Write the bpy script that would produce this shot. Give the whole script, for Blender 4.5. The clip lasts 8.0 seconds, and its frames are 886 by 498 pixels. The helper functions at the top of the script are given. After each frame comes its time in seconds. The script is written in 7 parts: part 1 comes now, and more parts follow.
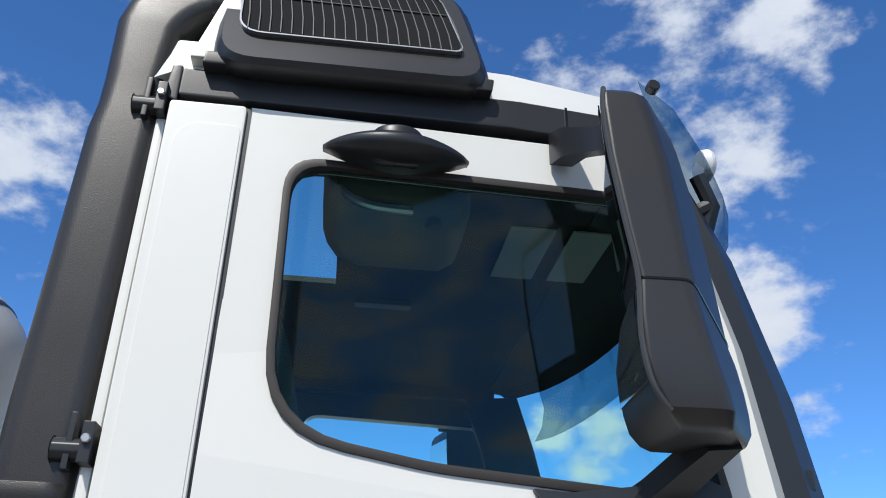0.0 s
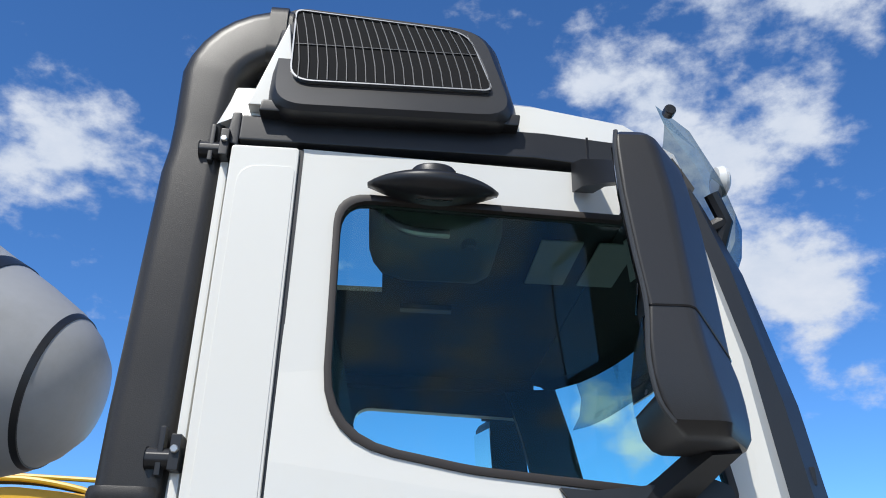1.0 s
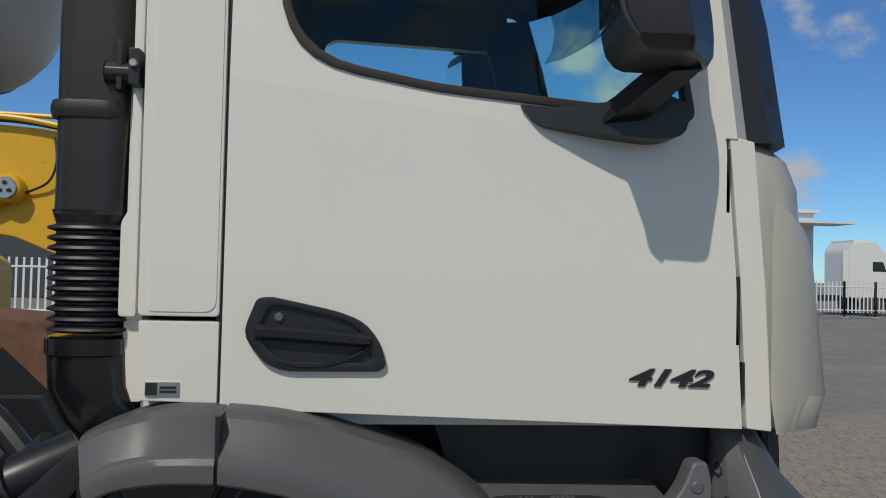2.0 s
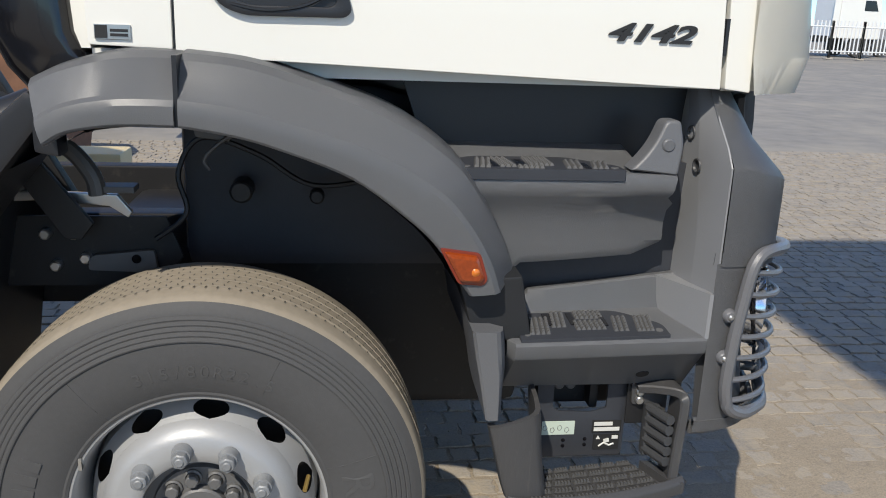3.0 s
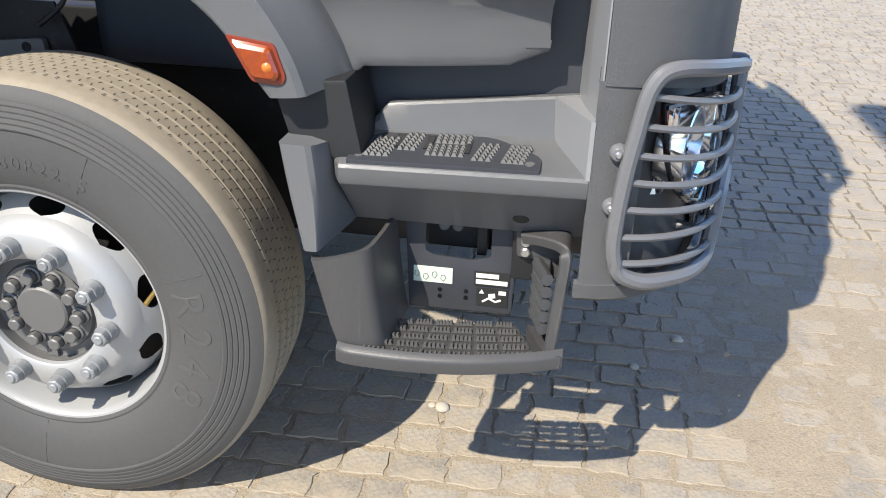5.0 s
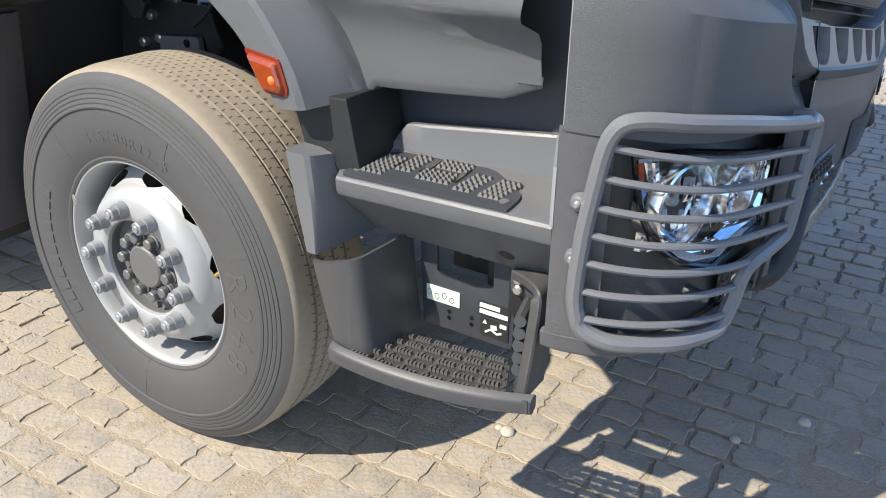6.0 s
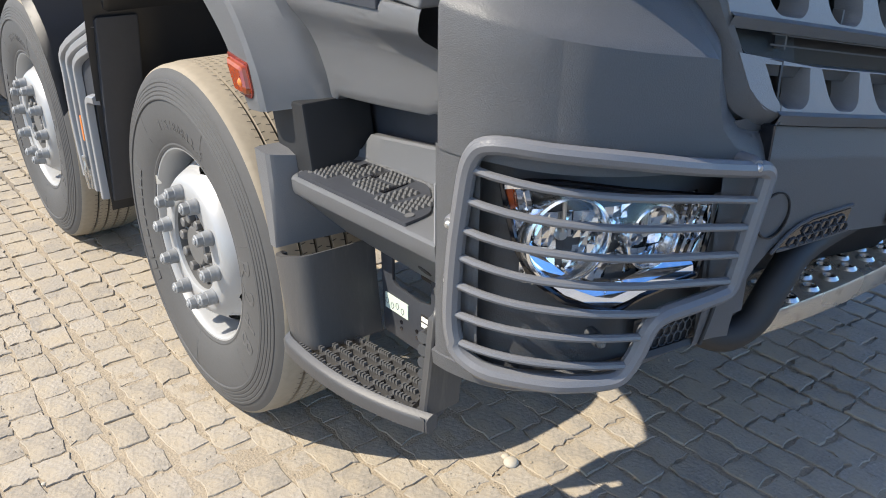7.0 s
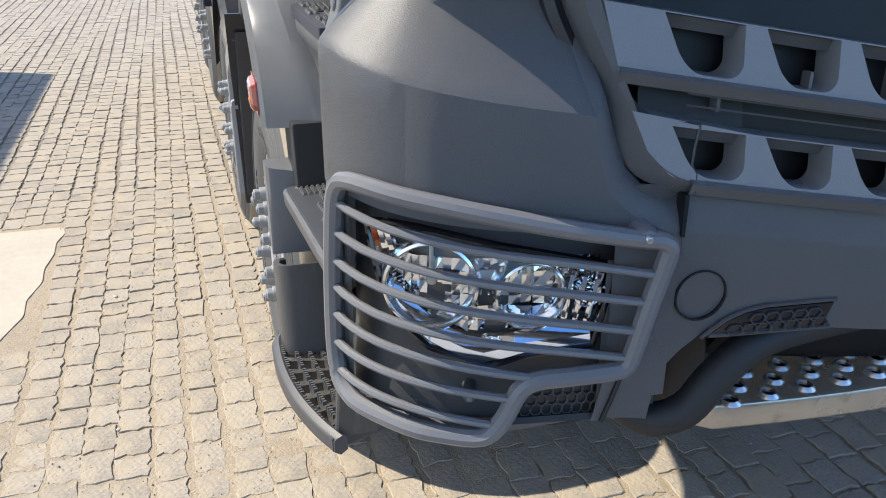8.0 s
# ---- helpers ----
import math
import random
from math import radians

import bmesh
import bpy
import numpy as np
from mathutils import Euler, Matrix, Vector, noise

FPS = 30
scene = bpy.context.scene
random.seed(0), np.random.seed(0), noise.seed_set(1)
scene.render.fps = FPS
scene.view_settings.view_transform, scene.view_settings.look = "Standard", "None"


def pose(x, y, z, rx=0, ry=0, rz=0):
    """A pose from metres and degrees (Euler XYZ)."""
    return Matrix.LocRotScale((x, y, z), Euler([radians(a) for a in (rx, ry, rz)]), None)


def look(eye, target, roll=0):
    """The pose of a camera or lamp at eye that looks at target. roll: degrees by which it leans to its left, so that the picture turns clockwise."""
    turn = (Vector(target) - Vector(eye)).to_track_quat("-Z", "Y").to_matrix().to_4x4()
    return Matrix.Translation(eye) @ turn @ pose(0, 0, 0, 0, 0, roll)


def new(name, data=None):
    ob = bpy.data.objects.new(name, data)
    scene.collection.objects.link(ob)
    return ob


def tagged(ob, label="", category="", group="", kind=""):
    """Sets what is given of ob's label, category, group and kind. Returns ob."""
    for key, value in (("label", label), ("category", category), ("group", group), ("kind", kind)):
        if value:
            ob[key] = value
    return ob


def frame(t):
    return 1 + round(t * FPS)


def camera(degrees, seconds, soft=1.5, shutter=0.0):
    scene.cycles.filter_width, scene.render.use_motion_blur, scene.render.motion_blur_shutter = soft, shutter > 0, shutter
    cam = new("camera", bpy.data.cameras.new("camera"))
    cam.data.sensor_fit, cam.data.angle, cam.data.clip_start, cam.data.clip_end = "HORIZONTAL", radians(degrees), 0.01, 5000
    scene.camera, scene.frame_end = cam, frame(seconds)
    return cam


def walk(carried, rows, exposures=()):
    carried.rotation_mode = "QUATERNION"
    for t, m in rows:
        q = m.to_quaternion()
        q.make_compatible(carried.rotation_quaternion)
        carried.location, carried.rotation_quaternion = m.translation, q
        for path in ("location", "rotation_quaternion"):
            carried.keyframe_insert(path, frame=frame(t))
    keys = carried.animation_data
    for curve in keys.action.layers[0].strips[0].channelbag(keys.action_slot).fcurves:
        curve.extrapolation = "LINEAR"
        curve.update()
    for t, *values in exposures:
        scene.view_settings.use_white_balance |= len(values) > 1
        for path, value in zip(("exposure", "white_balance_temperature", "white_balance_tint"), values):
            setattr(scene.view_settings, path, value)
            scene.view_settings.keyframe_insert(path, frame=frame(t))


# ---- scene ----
cam = camera(56.0, 8.0, soft=1.0)
PATH = [
    (0, (0.235, -1.464, 1.929), (0.451, 0.301, 2.843), 1.3),
    (0.5, (0.238, -1.653, 1.957), (0.388, 0.12, 2.87), 1.3),
    (1, (0.23, -1.719, 1.932), (0.344, 0.081, 2.796), 1.4),
    (1.5, (0.271, -1.701, 1.858), (0.407, 0.231, 2.356), 1.4),
    (2, (0.268, -1.694, 1.872), (0.466, 0.295, 1.931), 1.3),
    (2.2, (0.275, -1.685, 1.838), (0.484, 0.302, 1.75), 1.4),
    (3.3, (0.328, -1.615, 1.615), (0.595, 0.262, 0.979), 2.4),
    (3.5, (0.365, -1.582, 1.575), (0.633, 0.286, 0.911), 2.4),
    (4, (0.51, -1.464, 1.515), (0.776, 0.37, 0.76), 2.6),
    (4.5, (0.753, -1.36, 1.499), (0.753, 0.44, 0.628), 1.5),
    (4.7, (0.899, -1.37, 1.499), (0.797, 0.424, 0.62), 1.6),
    (5.8, (1.617, -1.192, 1.55), (0.79, 0.402, 0.671), 0.7),
    (6, (1.713, -1.13, 1.558), (0.751, 0.385, 0.676), 0.6),
    (6.5, (2.017, -0.953, 1.553), (0.777, 0.355, 0.687), 0.5),
    (7, (2.203, -0.727, 1.548), (0.781, 0.408, 0.718), 0.3),
    (7.5, (2.344, -0.419, 1.581), (0.73, 0.421, 0.75), -0.1),
    (8, (2.514, -0.133, 1.581), (0.763, 0.421, 0.789), 0.1),
]
walk(cam, [(t, look(e, g, r)) for t, e, g, r in PATH],
     [(0.0, -0.16, 6050, 10), (1.0, -0.18, 6050, 10), (1.5, -0.58, 6350, 10), (2.0, -0.95, 6550, 9), (2.2, -0.95, 6550, 9), (3.3, 0.5, 6500, 10), (3.5, 0.68, 6500, 10), (4.5, 0.88, 6550, 10), (6.0, 0.98, 6600, 10), (8.0, 0.96, 6700, 10)])

# ---- light: one high sun from behind the viewer, blue sky with fair-weather clouds ----
SUN_WAY = Vector((0.42, 0.80, -1.0)).normalized()
SUN_EL = math.asin(-SUN_WAY.z)
SUN_AZ = math.atan2(-SUN_WAY.x, -SUN_WAY.y)
sun_data = bpy.data.lights.new("sun", "SUN")
sun_data.energy, sun_data.angle, sun_data.color = 4.4, radians(0.53), (1.0, 0.925, 0.80)
sun = new("sun", sun_data)
sun.matrix_world = look((-20, -40, 50), Vector((-20, -40, 50)) + SUN_WAY)


def make_world():
    world = bpy.data.worlds.new("sky")
    scene.world = world
    world.use_nodes = True
    nt = world.node_tree
    nt.nodes.clear()
    N = nt.nodes.new
    L = nt.links.new
    out, bg = N("ShaderNodeOutputWorld"), N("ShaderNodeBackground")
    sky = N("ShaderNodeTexSky")
    sky.sky_type, sky.sun_disc = "NISHITA", False
    sky.sun_elevation, sky.sun_rotation = SUN_EL, SUN_AZ
    sky.air_density, sky.dust_density, sky.ozone_density = 1.0, 0.0, 3.0
    sky.altitude = 1200.0
    bg.inputs["Strength"].default_value = 0.13
    tc = N("ShaderNodeTexCoord")
    # fluffy cloud field, denser in a few heaps
    n1, n2 = N("ShaderNodeTexNoise"), N("ShaderNodeTexNoise")
    mp = N("ShaderNodeMapping")
    mp.inputs["Scale"].default_value = (1, 1, 1.6)
    L(tc.outputs["Generated"], mp.inputs["Vector"])
    n1.inputs["Scale"].default_value, n1.inputs["Detail"].default_value = 2.6, 3
    n2.inputs["Scale"].default_value, n2.inputs["Detail"].default_value, n2.inputs["Roughness"].default_value = 14.0, 9, 0.58
    L(mp.outputs[0], n1.inputs["Vector"])
    L(mp.outputs[0], n2.inputs["Vector"])
    total = None
    for way, size, amount in CLOUDS:
        d = N("ShaderNodeVectorMath")
        d.operation = "DISTANCE"
        L(tc.outputs["Generated"], d.inputs[0])
        d.inputs[1].default_value = Vector(way).normalized()
        m = N("ShaderNodeMapRange")
        m.inputs["From Min"].default_value, m.inputs["From Max"].default_value = size, 0.0
        m.inputs["To Min"].default_value, m.inputs["To Max"].default_value = 0.0, amount
        L(d.outputs["Value"], m.inputs["Value"])
        if total is None:
            total = m.outputs[0]
        else:
            a = N("ShaderNodeMath")
            a.operation = "MAXIMUM"
            L(total, a.inputs[0])
            L(m.outputs[0], a.inputs[1])
            total = a.outputs[0]
    def math_node(op, a, b):
        k = N("ShaderNodeMath")
        k.operation = op
        for i, v in enumerate((a, b)):
            if isinstance(v, (int, float)):
                k.inputs[i].default_value = v
            else:
                L(v, k.inputs[i])
        return k.outputs[0]
    big = math_node("MULTIPLY", math_node("SUBTRACT", n1.outputs["Fac"], 0.6), 0.9)
    fine = math_node("MULTIPLY", math_node("SUBTRACT", n2.outputs["Fac"], 0.5), 1.5)
    dens = math_node("ADD", math_node("MAXIMUM", total, big), fine)
    cover = N("ShaderNodeMapRange")
    cover.interpolation_type = "SMOOTHSTEP"
    cover.inputs["From Min"].default_value, cover.inputs["From Max"].default_value = 0.14, 0.60
    L(dens, cover.inputs["Value"])
    mix = N("ShaderNodeMix")
    mix.data_type = "RGBA"
    tone = N("ShaderNodeMix")
    tone.data_type = "RGBA"
    tone.inputs["A"].default_value, tone.inputs["B"].default_value = (4.2, 4.9, 6.0, 1), (7.6, 7.5, 7.5, 1)
    L(n2.outputs["Fac"], tone.inputs["Factor"])
    tint = N("ShaderNodeMix")
    tint.data_type, tint.blend_type = "RGBA", "MULTIPLY"
    tint.inputs["Factor"].default_value = 1.0
    tint.inputs["B"].default_value = (0.68, 1.07, 1.44, 1)
    L(sky.outputs[0], tint.inputs["A"])
    L(cover.outputs[0], mix.inputs["Factor"])
    L(tint.outputs["Result"], mix.inputs["A"])
    L(tone.outputs["Result"], mix.inputs["B"])
    L(mix.outputs["Result"], bg.inputs["Color"])
    L(bg.outputs[0], out.inputs[0])


CLOUDS = [((-0.366, 0.80, 0.479), 0.11, 0.72), ((-0.325, 0.81, 0.472), 0.08, 0.6), ((-0.41, 0.79, 0.46), 0.09, 0.6),
          ((0.225, 0.773, 0.593), 0.09, 0.62), ((0.289, 0.769, 0.57), 0.11, 0.72), ((0.37, 0.776, 0.512), 0.10, 0.7), ((0.426, 0.737, 0.524), 0.09, 0.66),
          ((0.409, 0.666, 0.623), 0.07, 0.45), ((0.341, 0.673, 0.656), 0.11, 0.62), ((0.425, 0.65, 0.63), 0.10, 0.62), ((0.27, 0.66, 0.70), 0.09, 0.5),
          ((0.452, 0.691, 0.564), 0.045, 0.5), ((0.412, 0.824, 0.389), 0.10, 0.78), ((0.459, 0.808, 0.37), 0.09, 0.72), ((0.475, 0.821, 0.317), 0.05, 0.55),
          # the last six heaps are unseen, added out of view to whiten the fill
          ((0.481, 0.869, 0.114), 0.045, 0.55), ((0.252, 0.935, 0.252), 0.05, 0.6), ((0.307, 0.917, 0.256), 0.06, 0.65), ((0.282, 0.935, 0.214), 0.05, 0.55), ((0.502, 0.819, 0.278), 0.05, 0.42), ((-0.3, -0.85, 0.40), 0.55, 0.9), ((-0.9, -0.3, 0.40), 0.45, 0.9), ((0.5, -0.75, 0.45), 0.55, 0.9), ((0.9, -0.25, 0.35), 0.40, 0.8), ((0.1, -0.35, 0.93), 0.40, 0.8), ((-0.6, 0.1, 0.8), 0.30, 0.7)]
make_world()


# ---- materials ----
def material(name, color, rough=0.5, metal=0.0, grain=0.0, grain_scale=60.0, bump=0.0, bump_scale=200.0, vary=0.0, rand=0.0,
             coat=0.0, spots=None, spot_scale=6.0, spot_at=(0.55, 0.75), rough_vary=0.0, island=0.0, stretch=(1, 1, 1)):
    m = bpy.data.materials.new(name)
    m.use_nodes = True
    nt = m.node_tree
    b = nt.nodes["Principled BSDF"]
    N, L = nt.nodes.new, nt.links.new
    b.inputs["Base Color"].default_value = (*color, 1)
    b.inputs["Roughness"].default_value, b.inputs["Metallic"].default_value = rough, metal
    b.inputs["Coat Weight"].default_value = coat
    b.inputs["Coat Roughness"].default_value = 0.06
    tc = N("ShaderNodeTexCoord")
    mp = N("ShaderNodeMapping")
    mp.inputs["Scale"].default_value = stretch
    L(tc.outputs["Object"], mp.inputs["Vector"])
    src = None
    def scaled(color_socket, factor_socket, lo, hi):
        r = N("ShaderNodeMapRange")
        r.inputs["To Min"].default_value, r.inputs["To Max"].default_value = lo, hi
        L(factor_socket, r.inputs["Value"])
        mx = N("ShaderNodeMix")
        mx.data_type, mx.blend_type = "RGBA", "MULTIPLY"
        mx.inputs["Factor"].default_value = 1
        if color_socket is None:
            mx.inputs["A"].default_value = (*color, 1)
        else:
            L(color_socket, mx.inputs["A"])
        L(r.outputs[0], mx.inputs["B"])
        return mx.outputs["Result"]
    if vary:
        n = N("ShaderNodeTexNoise")
        n.inputs["Scale"].default_value, n.inputs["Detail"].default_value = 3.0, 6
        L(mp.outputs[0], n.inputs["Vector"])
        src = scaled(src, n.outputs["Fac"], 1 - vary, 1 + vary)
        if rough_vary:
            r = N("ShaderNodeMapRange")
            r.inputs["To Min"].default_value, r.inputs["To Max"].default_value = max(rough - rough_vary, 0.02), min(rough + rough_vary, 1)
            L(n.outputs["Fac"], r.inputs["Value"])
            L(r.outputs[0], b.inputs["Roughness"])
    if grain:
        n = N("ShaderNodeTexNoise")
        n.inputs["Scale"].default_value, n.inputs["Detail"].default_value = grain_scale, 4
        L(mp.outputs[0], n.inputs["Vector"])
        src = scaled(src, n.outputs["Fac"], 1 - grain, 1 + grain)
    if rand:
        o = N("ShaderNodeObjectInfo")
        src = scaled(src, o.outputs["Random"], 1 - rand, 1 + rand)
    if island:
        g = N("ShaderNodeNewGeometry")
        src = scaled(src, g.outputs["Random Per Island"], 1 - island, 1 + island)
    if spots:
        n = N("ShaderNodeTexNoise")
        n.inputs["Scale"].default_value, n.inputs["Detail"].default_value, n.inputs["Roughness"].default_value = spot_scale, 8, 0.65
        L(mp.outputs[0], n.inputs["Vector"])
        r = N("ShaderNodeMapRange")
        r.inputs["From Min"].default_value, r.inputs["From Max"].default_value = spot_at
        L(n.outputs["Fac"], r.inputs["Value"])
        mx = N("ShaderNodeMix")
        mx.data_type = "RGBA"
        L(r.outputs[0], mx.inputs["Factor"])
        if src is None:
            mx.inputs["A"].default_value = (*color, 1)
        else:
            L(src, mx.inputs["A"])
        mx.inputs["B"].default_value = (*spots, 1)
        src = mx.outputs["Result"]
    if src is not None:
        L(src, b.inputs["Base Color"])
    if bump:
        n = N("ShaderNodeTexNoise")
        n.inputs["Scale"].default_value, n.inputs["Detail"].default_value = bump_scale, 5
        L(mp.outputs[0], n.inputs["Vector"])
        k = N("ShaderNodeBump")
        k.inputs["Strength"].default_value, k.inputs["Distance"].default_value = bump, 0.004
        L(n.outputs["Fac"], k.inputs["Height"])
        L(k.outputs[0], b.inputs["Normal"])
    return m


def glass(name, color=(1, 1, 1), rough=0.0, base=0.045):
    """Thin pane: clear through, with a glossy surface that grows towards grazing."""
    m = bpy.data.materials.new(name)
    m.use_nodes = True
    nt = m.node_tree
    nt.nodes.clear()
    N, L = nt.nodes.new, nt.links.new
    out, t, g, mx, f = N("ShaderNodeOutputMaterial"), N("ShaderNodeBsdfTransparent"), N("ShaderNodeBsdfGlossy"), N("ShaderNodeMixShader"), N("ShaderNodeLayerWeight")
    t.inputs["Color"].default_value = (*color, 1)
    g.inputs["Roughness"].default_value = rough
    p, k = N("ShaderNodeMath"), N("ShaderNodeMath")
    p.operation, k.operation = "POWER", "MULTIPLY_ADD"
    p.inputs[1].default_value = 5.0
    k.inputs[1].default_value, k.inputs[2].default_value = 0.95, base
    f.inputs["Blend"].default_value = 0.5
    L(f.outputs["Facing"], p.inputs[0])
    L(p.outputs[0], k.inputs[0])
    L(k.outputs[0], mx.inputs[0])
    L(t.outputs[0], mx.inputs[1])
    L(g.outputs[0], mx.inputs[2])
    L(mx.outputs[0], out.inputs[0])
    return m


WHITE = material("white_paint", (0.78, 0.77, 0.715), 0.32, coat=0.5, vary=0.02, bump=0.02, bump_scale=25)
WHITE_DULL = material("white_body", (0.72, 0.73, 0.72), 0.45, vary=0.05)
GREY = material("grey_plastic", (0.176, 0.179, 0.187), 0.36, vary=0.05, grain=0.06, grain_scale=240, bump=0.25, bump_scale=420, rough_vary=0.07)
GREY_SATIN = material("grey_satin_plastic", (0.225, 0.231, 0.243), 0.37, metal=0.05, vary=0.05, bump=0.08, bump_scale=400, rough_vary=0.06)
GREY_CHEEK = material("anthracite_plastic", (0.118, 0.121, 0.128), 0.42, vary=0.06, grain=0.06, grain_scale=240, bump=0.15, bump_scale=400, rough_vary=0.07)
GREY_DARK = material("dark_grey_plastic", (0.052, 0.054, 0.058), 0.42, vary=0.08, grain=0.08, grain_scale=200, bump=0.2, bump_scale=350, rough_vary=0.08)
TEETH = material("worn_tread_plastic", (0.078, 0.078, 0.078), 0.5, vary=0.15, grain=0.2, grain_scale=90)
GUARD = material("guard_plastic", (0.132, 0.134, 0.142), 0.33, vary=0.05, grain=0.06, grain_scale=240, bump=0.2, bump_scale=420, rough_vary=0.07)
HOUSING = material("dark_bay_plastic", (0.034, 0.037, 0.045), 0.5, vary=0.2, grain=0.1, grain_scale=40, bump=0.1, bump_scale=80)
RUBBER_STEP = material("dark_step_rubber", (0.052, 0.052, 0.054), 0.48, vary=0.15, grain=0.10, grain_scale=90, bump=0.12, bump_scale=240, rough_vary=0.1, spots=(0.10, 0.095, 0.085), spot_scale=9, spot_at=(0.66, 0.86))
RUBBER_SCUFF = material("scuffed_step_rubber", (0.056, 0.056, 0.058), 0.45, vary=0.15, grain=0.12, grain_scale=90, bump=0.1, bump_scale=240, rough_vary=0.12, spots=(0.105, 0.100, 0.092), spot_scale=16, spot_at=(0.56, 0.80), stretch=(2.2, 2.2, 0.35))
BLACK = material("black_plastic", (0.018, 0.019, 0.022), 0.38, vary=0.15, bump=0.05, bump_scale=300, rough_vary=0.1)
MIRROR_BODY = material("mirror_housing_plastic", (0.030, 0.029, 0.030), 0.40, vary=0.15, grain=0.22, grain_scale=420, bump=0.10, bump_scale=500, rough_vary=0.08)
BLACK_TEX = material("black_moulded_plastic", (0.026, 0.024, 0.022), 0.36, vary=0.25, grain=0.30, grain_scale=200, bump=0.12, bump_scale=380, rough_vary=0.08)
BLACK_MATT = material("matt_black_plastic", (0.013, 0.014, 0.016), 0.62, vary=0.2, bump=0.05, bump_scale=200)
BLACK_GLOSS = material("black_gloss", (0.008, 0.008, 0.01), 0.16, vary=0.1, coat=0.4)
BLACK_STEEL = material("black_steel", (0.012, 0.012, 0.013), 0.5, vary=0.25, spots=(0.05, 0.045, 0.04), spot_scale=18, spot_at=(0.6, 0.8))
RUBBER = material("tyre_rubber", (0.065, 0.065, 0.066), 0.72, vary=0.12, grain=0.1, grain_scale=90, bump=0.12, bump_scale=300)
RUBBER_DUST = material("dusty_tread", (0.26, 0.225, 0.175), 0.9, vary=0.15, grain=0.15, grain_scale=50, spots=(0.15, 0.135, 0.115), spot_scale=14, spot_at=(0.60, 0.82))
RUBBER_MARK = material("tyre_mark_rubber", (0.072, 0.072, 0.073), 0.6, vary=0.1, bump=0.1, bump_scale=300)
SIPE = material("dark_sipe_tone", (0.052, 0.047, 0.040), 0.95, vary=0.2)
NUT = material("galvanised_nut", (0.235, 0.245, 0.255), 0.5, metal=0.2, vary=0.12, grain=0.12, grain_scale=160, bump=0.15, bump_scale=200, rand=0.1)
GASKET = material("window_rubber", (0.03, 0.024, 0.021), 0.5, vary=0.2)
SILVER = material("silver_paint", (0.355, 0.36, 0.365), 0.42, metal=0.25, vary=0.05, bump=0.08, bump_scale=160, spots=(0.31, 0.31, 0.31), spot_scale=5, spot_at=(0.6, 0.85))
HUB_GREY = material("hub_paint", (0.13, 0.13, 0.13), 0.5, metal=0.2, vary=0.12, bump=0.15, bump_scale=120)
STEEL = material("zinc_steel", (0.55, 0.55, 0.54), 0.3, metal=0.9, vary=0.1, rough_vary=0.1)
ALU = material("aluminium_tread", (0.74, 0.72, 0.67), 0.27, metal=0.8, vary=0.12, spots=(0.3, 0.28, 0.25), spot_scale=20, spot_at=(0.55, 0.8), rough_vary=0.12)
LAMP_DARK = material("smoked_chrome", (0.80, 0.82, 0.84), 0.08, metal=1.0, vary=0.2, rough_vary=0.08)
SATIN_CHROME = material("satin_chrome", (0.80, 0.82, 0.84), 0.17, metal=1.0, vary=0.1, rough_vary=0.05)
CHROME = material("chrome", (0.92, 0.94, 0.97), 0.04, metal=1.0)
ORANGE = material("amber_lens", (0.26, 0.042, 0.005), 0.14, vary=0.25, grain=0.35, grain_scale=130, coat=0.8)
LENS_RED = material("red_lens_rim", (0.20, 0.026, 0.010), 0.15, vary=0.1, coat=0.8)
AMBER_CORE = material("amber_bulb", (0.62, 0.17, 0.02), 0.2, vary=0.2, coat=0.5)
GLASS_SIDE = glass("tinted_side_glass", (0.80, 0.97, 0.94), base=0.020)
GLASS_SCREEN = glass("windscreen_glass", (0.90, 0.985, 0.975), base=0.020)
GLASS_CLEAR = glass("clear_lamp_cover", (0.96, 0.97, 0.98))
GLASS_SMOKE = glass("smoked_acrylic", (0.36, 0.43, 0.46), base=0.02)
MIRROR = material("mirror_glass", (0.9, 0.9, 0.9), 0.01, metal=1.0)
TRIM_DARK = material("dark_cab_lining", (0.048, 0.047, 0.047), 0.8, vary=0.15, grain=0.15, grain_scale=150)
TRIM_GREY = material("grey_cab_lining", (0.16, 0.16, 0.155), 0.8, vary=0.1)
PALE = material("pale_sun_blind", (0.55, 0.53, 0.49), 0.7, vary=0.05)
DRUM = material("grey_drum_paint", (0.40, 0.405, 0.41), 0.42, vary=0.08, grain=0.04, grain_scale=30, rough_vary=0.08, spots=(0.30, 0.30, 0.29), spot_scale=3, spot_at=(0.5, 0.9))
YELLOW = material("yellow_paint", (0.75, 0.43, 0.02), 0.4, vary=0.08, spots=(0.45, 0.25, 0.03), spot_scale=9, spot_at=(0.6, 0.8))
RUST = material("rusty_steel", (0.17, 0.085, 0.05), 0.85, vary=0.3, grain=0.3, grain_scale=12)
FENCE_W = material("fence_white", (0.72, 0.73, 0.72), 0.5, vary=0.08)
STONE = material("sett_stone", (0.275, 0.246, 0.205), 0.92, vary=0.14, grain=0.38, grain_scale=110, bump=1.0, bump_scale=85, rand=0.13, spots=(0.325, 0.278, 0.210), spot_scale=7, spot_at=(0.42, 0.62))
STONE_FIELD = material("sett_stone_field", (0.275, 0.246, 0.205), 0.92, vary=0.14, grain=0.38, grain_scale=110, bump=1.0, bump_scale=85, island=0.13, spots=(0.325, 0.278, 0.210), spot_scale=7, spot_at=(0.42, 0.62))
